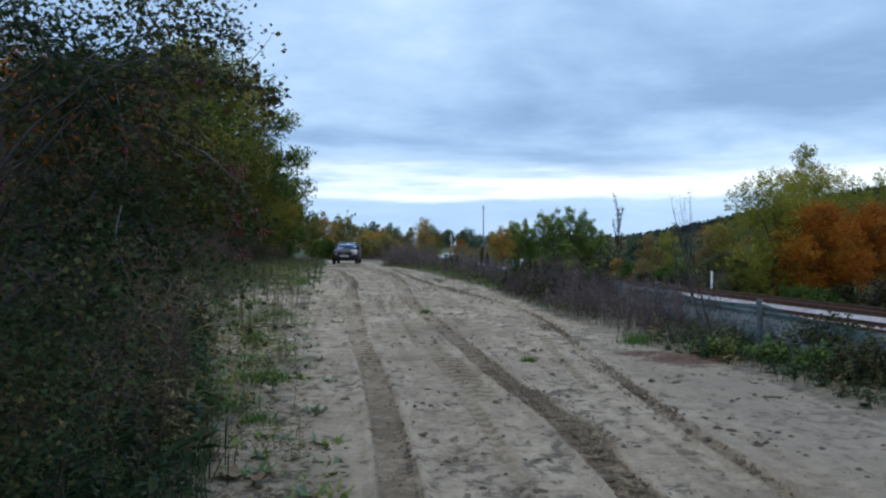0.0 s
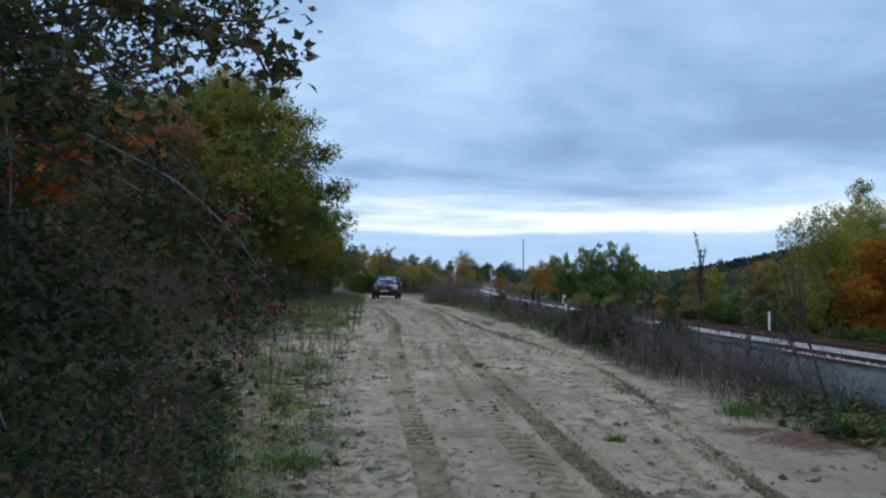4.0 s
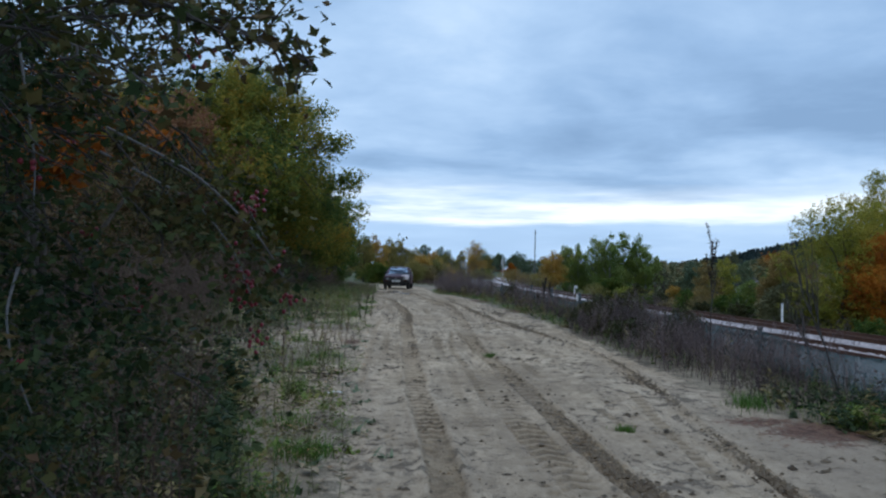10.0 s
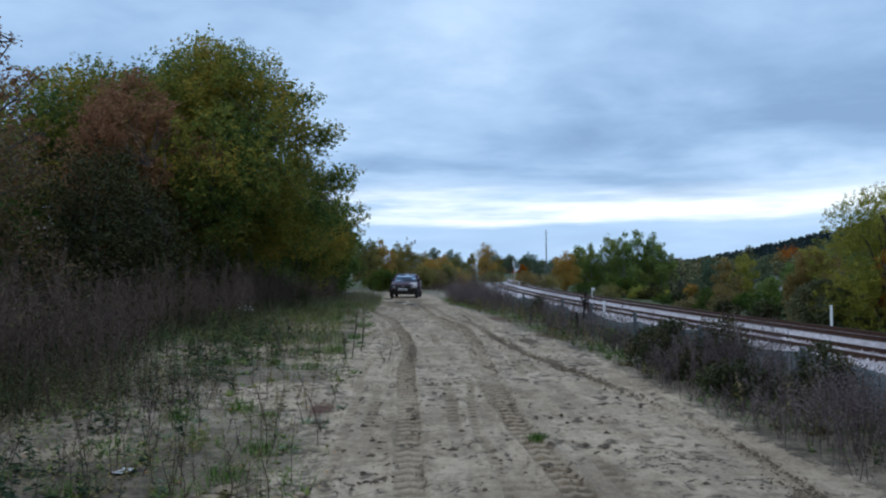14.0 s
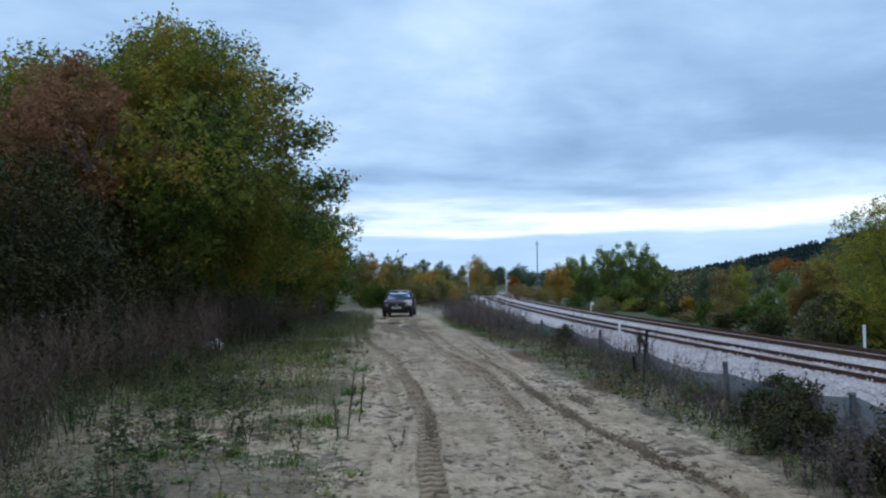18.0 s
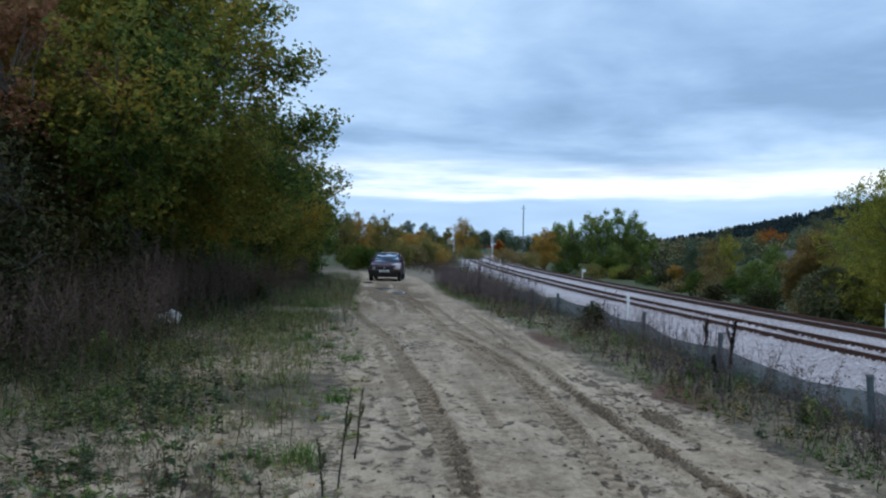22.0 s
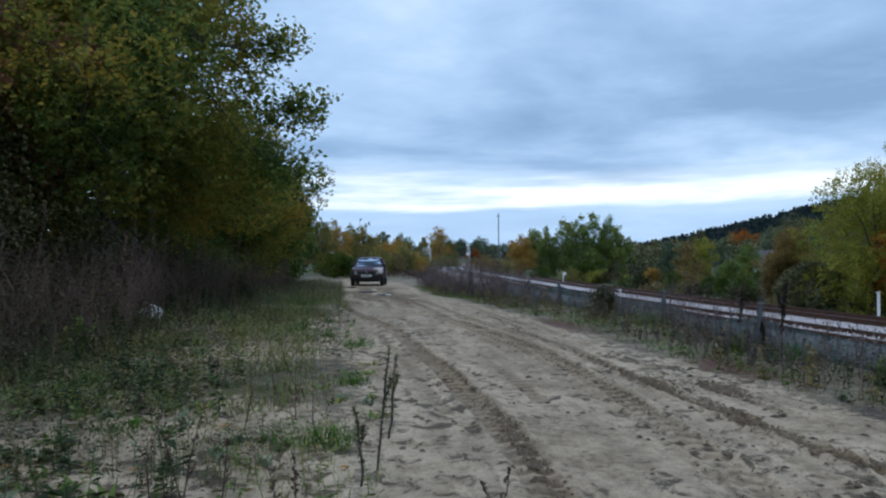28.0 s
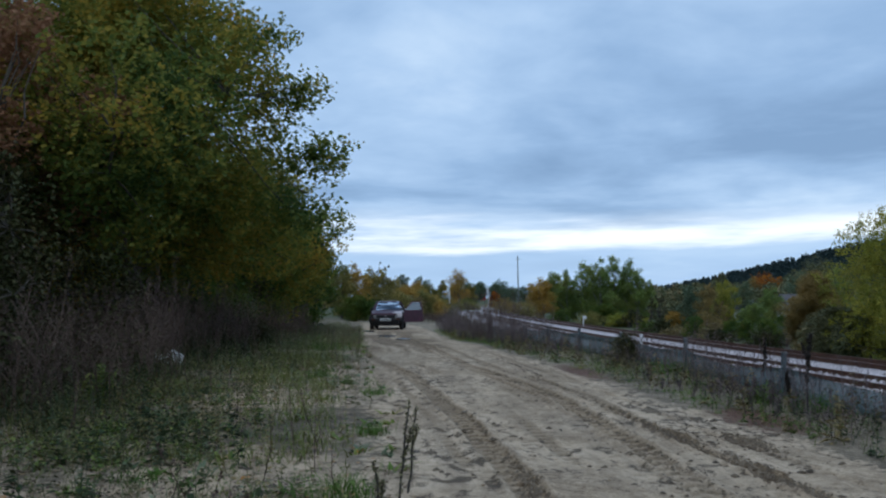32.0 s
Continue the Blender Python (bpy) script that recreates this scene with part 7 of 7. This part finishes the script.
# ---- the parked car ----
def car_materials():
    m, t, b = material("dark_maroon_car_paint", 0.4)
    v = coords(t)
    n = noise_node(t, v, 5.0, 5.0, 0.65)
    link(t, ramp_node(t, n, [(0.35, (0.036, 0.007, 0.016)), (0.65, (0.066, 0.013, 0.029))]), b.inputs["Base Color"])
    b.inputs["Coat Weight"].default_value = 0.3
    b.inputs["Specular IOR Level"].default_value = 0.25
    b.inputs["Coat Roughness"].default_value = 0.15
    M["paint"] = m
    M["panel"] = plain("bare_pale_primer", (0.36, 0.31, 0.31), (0.80, 0.73, 0.73), 9, 0.6)
    M["black"] = plain("black_plastic", (0.006, 0.006, 0.007), (0.016, 0.016, 0.018), 10, 0.6)
    M["rubber"] = plain("dusty_tyre_rubber", (0.012, 0.011, 0.011), (0.045, 0.04, 0.036), 8, 0.9)
    M["rim"] = plain("dull_steel_rim", (0.10, 0.10, 0.10), (0.22, 0.22, 0.22), 12, 0.5, 0.6)
    M["lamp"] = plain("headlight_glass", (0.40, 0.39, 0.41), (0.66, 0.66, 0.68), 20, 0.10, 0.6, 0)
    M["amber"] = plain("amber_lens", (0.05, 0.018, 0.008), (0.08, 0.03, 0.012), 20, 0.2, 0, 0)
    M["trim"] = plain("dull_maroon_trim", (0.045, 0.010, 0.018), (0.085, 0.022, 0.035), 12, 0.8)
    M["cloth"] = plain("dark_seat_cloth", (0.02, 0.02, 0.022), (0.05, 0.05, 0.055), 20, 0.95)
    m, t, b = material("tinted_car_glass", 0.03)
    b.inputs["Base Color"].default_value = (0.05, 0.06, 0.07, 1)
    b.inputs["IOR"].default_value = 1.9
    b.inputs["Alpha"].default_value = 0.8
    b.inputs["Coat Weight"].default_value = 1.0
    b.inputs["Specular IOR Level"].default_value = 0.9
    M["car_glass"] = m
    # sky glare painted as pale diagonal streaks in the windscreen's colour
    m, t, b = material("windscreen_with_painted_glare", 0.06, 0.85)
    v = coords(t)
    mp = t.nodes.new("ShaderNodeMapping")
    mp.inputs["Rotation"].default_value = (0, 0, radians(38))
    mp.inputs["Scale"].default_value = (0.9, 4.5, 1.0)
    link(t, v, mp.inputs["Vector"])
    link(t, ramp_node(t, noise_node(t, mp.outputs[0], 1.6, 3.0, 0.5), [(0.44, (0.07, 0.085, 0.105)), (0.53, (0.28, 0.33, 0.39)), (0.59, (0.95, 0.97, 1.0))]), b.inputs["Base Color"])
    M["windscreen"] = m


def loft(sections, closed=True):
    """A skin through cross-sections of equal length."""
    bm = bmesh.new()
    rows = [[bm.verts.new(p) for p in s] for s in sections]
    n = len(rows[0])
    for a, b in zip(rows, rows[1:]):
        for i in range(n if closed else n - 1):
            bm.faces.new((a[i], a[(i + 1) % n], b[(i + 1) % n], b[i]))
    bm.faces.new(rows[0])
    bm.faces.new(rows[-1][::-1])
    bmesh.ops.recalc_face_normals(bm, faces=bm.faces)
    return bm


def plate4(pts, thick):
    """A thin slab over four corners, thickened along its normal."""
    bm = bmesh.new()
    a, b, c, d = [Vector(p) for p in pts]
    n = (b - a).cross(d - a).normalized() * thick
    lo = [bm.verts.new(p) for p in (a, b, c, d)]
    hi = [bm.verts.new(p + n) for p in (a, b, c, d)]
    bm.faces.new(lo[::-1])
    bm.faces.new(hi)
    for i in range(4):
        bm.faces.new((lo[i], lo[(i + 1) % 4], hi[(i + 1) % 4], hi[i]))
    bmesh.ops.recalc_face_normals(bm, faces=bm.faces)
    return bm


def wheel(parent, x, y, side):
    w = tagged(put("wheel", None, parent, pose(x, y, 0.24)), "")
    bm = bmesh.new()
    prof = [(0.20, -0.085), (0.27, -0.095), (0.30, -0.08), (0.312, -0.04), (0.312, 0.04), (0.30, 0.08), (0.27, 0.095), (0.20, 0.085)]
    n = 28
    rows = [[bm.verts.new((px, r * math.cos(a), r * math.sin(a))) for r, px in prof] for a in (2 * math.pi * k / n for k in range(n))]
    for i in range(n):
        for j in range(len(prof)):
            a, b = rows[i], rows[(i + 1) % n]
            k = (j + 1) % len(prof)
            bm.faces.new((a[j], b[j], b[k], a[k]))
    bmesh.ops.recalc_face_normals(bm, faces=bm.faces)
    part("tyre", bm, M["rubber"], w, smooth=True)
    bm = bmesh.new()
    bmesh.ops.create_cone(bm, cap_ends=True, segments=24, radius1=0.205, radius2=0.19, depth=0.13)
    part("rim", bm, M["rim"], w, m=pose(0, 0, 0, 0, 90, 0))
    return w


def build_car():
    car_materials()
    cx, cy = 0.86, 54.45
    car = thing("hatchback_car", cx, cy, float(gz(cx, cy)) + 0.06, "dusty dark maroon hatchback car parked on the sand track", "car", turn=-5.0)
    # lower body: stations from the nose to the tail (y, half width, sill, belt)
    st = [(-1.98, 0.70, 0.46, 0.66), (-1.94, 0.79, 0.40, 0.76), (-1.80, 0.815, 0.37, 0.80), (-1.3, 0.825, 0.36, 0.86), (-0.78, 0.835, 0.35, 0.92), (0.2, 0.84, 0.34, 0.94), (1.2, 0.835, 0.34, 0.96), (1.8, 0.82, 0.30, 0.96), (1.96, 0.78, 0.36, 0.90)]
    secs = []
    for y, w, lo, hi in st:
        secs.append([(-w * 0.86, y, lo), (w * 0.86, y, lo), (w * 0.97, y, lo + 0.08), (w, y, (lo + hi) / 2), (w * 0.975, y, hi - 0.10), (w * 0.90, y, hi), (0, y, hi + 0.02), (-w * 0.90, y, hi), (-w * 0.975, y, hi - 0.10), (-w, y, (lo + hi) / 2), (-w * 0.97, y, lo + 0.08)])
    body = part("body", loft(secs), M["paint"], car, smooth=False)
    # cabin: pillars and roof as frames round the glass
    roof = [[(-0.56, y, z - 0.03), (-0.40, y, z), (0, y, z + 0.015), (0.40, y, z), (0.56, y, z - 0.03), (0.54, y, z - 0.075), (-0.54, y, z - 0.075)] for y, z in ((-0.20, 1.385), (0.1, 1.41), (0.8, 1.41), (1.35, 1.37))]
    part("roof", loft(roof), M["paint"], car)
    for s in (-1, 1):
        part("front_pillar", plate4(((s * 0.74, -0.80, 0.90), (s * 0.66, -0.80, 0.92), (s * 0.50, -0.18, 1.36), (s * 0.57, -0.14, 1.36)), 0.04), M["paint"], car)
        part("centre_pillar", plate4(((s * 0.76, 0.28, 0.92), (s * 0.76, 0.38, 0.92), (s * 0.56, 0.40, 1.36), (s * 0.56, 0.32, 1.36)), 0.04), M["black"], car)
        part("rear_pillar", plate4(((s * 0.76, 1.15, 0.94), (s * 0.74, 1.80, 0.94), (s * 0.55, 1.36, 1.34), (s * 0.56, 1.05, 1.36)), 0.04), M["paint"], car)
        part("side_window", plate4(((s * 0.75, -0.70, 0.92), (s * 0.75, 1.16, 0.95), (s * 0.565, 1.06, 1.35), (s * 0.555, -0.16, 1.35)), 0.008), M["car_glass"], car, "dark side window")
    part("windscreen", plate4(((-0.69, -0.80, 0.905), (0.69, -0.80, 0.905), (0.53, -0.18, 1.365), (-0.53, -0.18, 1.365)), 0.01), M["windscreen"], car, "windscreen with a painted pale glare")
    part("rear_window", plate4(((0.66, 1.82, 0.95), (-0.66, 1.82, 0.95), (-0.50, 1.37, 1.345), (0.50, 1.37, 1.345)), 0.01), M["car_glass"], car)
    part("bonnet", plate4(((-0.72, -1.86, 0.792), (0.72, -1.86, 0.792), (0.73, -0.82, 0.925), (-0.73, -0.82, 0.925)), 0.02), M["paint"], car, "dusty maroon bonnet")
    part("scuttle", boxed(-0.68, 0.68, -0.84, -0.78, 0.90, 0.94), M["black"], car)
    for x in (-0.45, 0.1):
        part("wiper", plate4(((x, -0.80, 0.945), (x + 0.5, -0.76, 0.955), (x + 0.5, -0.745, 0.965), (x, -0.785, 0.955)), 0.012), M["black"], car)
    grille = part("grille", boxed(-0.76, 0.76, -2.015, -1.945, 0.54, 0.72, bevel=0.015), M["black"], car, "black slatted grille")
    for k in range(4):
        part("slat", boxed(-0.40, 0.40, -2.025, -2.012, 0.578 + 0.036 * k, 0.590 + 0.036 * k), M["black"], grille)
    bm = bmesh.new()
    bmesh.ops.create_cone(bm, cap_ends=True, segments=20, radius1=0.058, radius2=0.055, depth=0.02)
    part("badge", bm, M["lamp"], grille, "round pale badge", m=pose(0, -2.03, 0.65, 90))
    for s in (-1, 1):
        bm = bmesh.new()
        bmesh.ops.create_cone(bm, cap_ends=True, segments=24, radius1=0.085, radius2=0.08, depth=0.03)
        part("headlight", bm, M["lamp"], car, "round headlight", m=pose(s * 0.54, -2.022, 0.64, 90))
        part("indicator", boxed(s * 0.62 - 0.1, s * 0.62 + 0.1, -2.065, -2.048, 0.47, 0.53), M["amber"], car)
        arm = part("mirror", boxed(s * 0.80 - 0.09, s * 0.80 + 0.09, -0.74, -0.62, 0.93, 1.05, bevel=0.03), M["black"], car, "black door mirror")
        part("mirror_glass", boxed(s * 0.80 - 0.07, s * 0.80 + 0.07, -0.618, -0.612, 0.945, 1.035), M["lamp"], arm)
        part("wheel_arch", boxed(s * 0.835 - 0.03, s * 0.835 + 0.012, -1.66, -0.92, 0.30, 0.66, bevel=0.02), M["black"], car)
        part("rear_light", boxed(s * 0.66 - 0.12, s * 0.66 + 0.12, 1.955, 1.985, 0.62, 0.80), M["red"], car)
    part("bumper", boxed(-0.80, 0.80, -2.05, -1.90, 0.40, 0.56, bevel=0.035), M["black"], car, "black front bumper")
    part("rear_bumper", boxed(-0.80, 0.80, 1.92, 2.04, 0.40, 0.56, bevel=0.035), M["black"], car)
    part("spoiler", boxed(-0.66, 0.66, -1.97, -1.80, 0.29, 0.42, bevel=0.03), M["black"], car, "black lower apron")
    plate = part("number_plate", boxed(-0.26, 0.26, -2.068, -2.052, 0.43, 0.54, bevel=0.004), M["white"], car, "white number plate")
    part("bar", boxed(-0.21, 0.21, -2.073, -2.067, 0.465, 0.505), M["black"], plate)
    part("wing_panel", plate4(((0.34, -1.95, 0.80), (0.79, -1.90, 0.785), (0.80, -1.35, 0.855), (0.46, -1.60, 0.855)), 0.025), M["panel"], car, "bare pale patch on the wing")
    part("wing_corner", boxed(0.55, 0.82, -2.035, -1.90, 0.58, 0.80, bevel=0.04), M["panel"], car, "battered pale wing corner")
    # black box that fills the space between the wheels, low to the ground
    part("underbody", boxed(-0.66, 0.66, -1.86, 1.85, 0.17, 0.345, bevel=0.03), M["black"], car, "black box below the sills")
    part("cabin_floor", boxed(-0.72, 0.72, -0.7, 1.6, 0.30, 0.36), M["cloth"], car)
    for x in (-0.37, 0.37):
        seat = part("seat", boxed(x - 0.24, x + 0.24, 0.25, 0.72, 0.36, 0.60, bevel=0.05), M["cloth"], car)
        part("seat_back", boxed(x - 0.24, x + 0.24, 0.66, 0.80, 0.60, 1.12, bevel=0.05), M["cloth"], seat)
        part("headrest", boxed(x - 0.13, x + 0.13, 0.70, 0.78, 1.14, 1.28, bevel=0.03), M["cloth"], seat)
    part("dashboard", boxed(-0.70, 0.70, -0.80, -0.48, 0.70, 0.90, bevel=0.05), M["black"], car)
    for s in (-1, 1):
        wheel(car, s * 0.745, -1.29, s)
        wheel(car, s * 0.745, 1.24, s)
    # doors, hinged at their front edge
    doors = []
    for s in (1, -1):
        d = put("door", None, car, pose(s * 0.835, -0.72, 0.0), "maroon front door")
        part("panel", plate4(((0.012 * s, 0.0, 0.30), (0.012 * s, 1.06, 0.30), (-0.01 * s, 1.06, 0.93), (-0.01 * s, 0.0, 0.92)), 0.045 * s), M["paint"], d)
        for p in (((-0.03 * s, 0.02, 0.92), (-0.02 * s, 0.09, 0.92), (-0.23 * s, 0.60, 1.35), (-0.26 * s, 0.53, 1.36)), ((-0.23 * s, 0.53, 1.33), (-0.23 * s, 1.04, 1.335), (-0.24 * s, 1.04, 1.375), (-0.24 * s, 0.53, 1.37)), ((-0.03 * s, 1.0, 0.92), (-0.03 * s, 1.06, 0.92), (-0.23 * s, 1.06, 1.37), (-0.23 * s, 1.0, 1.37))):
            part("window_frame", plate4(p, 0.03 * s), M["paint"], d)
        part("window", plate4(((-0.028 * s, 0.08, 0.92), (-0.028 * s, 1.0, 0.93), (-0.226 * s, 1.0, 1.345), (-0.232 * s, 0.58, 1.345)), 0.006 * s), M["car_glass"], d, "door window")
        part("door_trim", plate4(((-0.045 * s, 0.06, 0.36), (-0.045 * s, 1.0, 0.36), (-0.06 * s, 1.0, 0.88), (-0.06 * s, 0.06, 0.87)), 0.012 * s), M["trim"], d, "maroon-grey inner door trim")
        part("handle", boxed(0.03 * s - 0.015, 0.03 * s + 0.015, 0.86, 1.0, 0.80, 0.84), M["black"], d)
        doors.append(d)
    return car, doors[0]


CAR, DOOR = build_car()


def puddles():
    """Shallow rain water in the hollow before the car."""
    m, t, b = material("muddy_rain_water", 0.16)
    n = noise_node(t, coords(t), 1.4, 3.0)
    link(t, ramp_node(t, n, [(0.4, (0.055, 0.042, 0.030)), (0.6, (0.11, 0.088, 0.066))]), b.inputs["Base Color"])
    b.inputs["IOR"].default_value = 1.33
    for k, (x, y, rx, ry) in enumerate(((0.72, 45.2, 0.34, 0.8), (1.3, 42.6, 0.26, 0.7), (-0.1, 50.6, 0.25, 0.9))):
        z = float(gz(x, y)) + 0.022
        a = np.linspace(0, 2 * np.pi, 40, endpoint=False)
        r = 1 + 0.35 * fbm(np.cos(a) * 1.3 + 7 * k, np.sin(a) * 1.3, 300 + k, 3)
        rim = np.stack([rx * r * np.cos(a), ry * r * np.sin(a)], -1)
        zs = [float(gz(x + u, y + w)) + 0.022 - z for u, w in rim]
        v = [(0, 0, 0.0)] + [(u, w, h) for (u, w), h in zip(rim, zs)] + [(u * 1.05, w * 1.05, h - 0.05) for (u, w), h in zip(rim, zs)]
        f = [(0, 1 + i, 1 + (i + 1) % 40) for i in range(40)] + [(1 + i, 41 + i, 41 + (i + 1) % 40, 1 + (i + 1) % 40) for i in range(40)]
        tagged(put("puddle", mesh_from("puddle", v, f, m), None, pose(x, y, z)), "shallow muddy puddle on the rutted track", "puddle", "puddles before the car")


puddles()


def motions():
    """The driver's door of the parked car swings open near the end."""
    shut = (0.835, -0.72, 0.0)
    walk(DOOR, [(t, pose(*shut, 0, 0, -a)) for t, a in ((0.0, 0), (29.9, 0), (30.2, 3), (30.4, 16), (30.6, 28), (30.8, 38), (31.0, 48), (31.3, 58), (31.6, 65), (32.0, 66))])


motions()
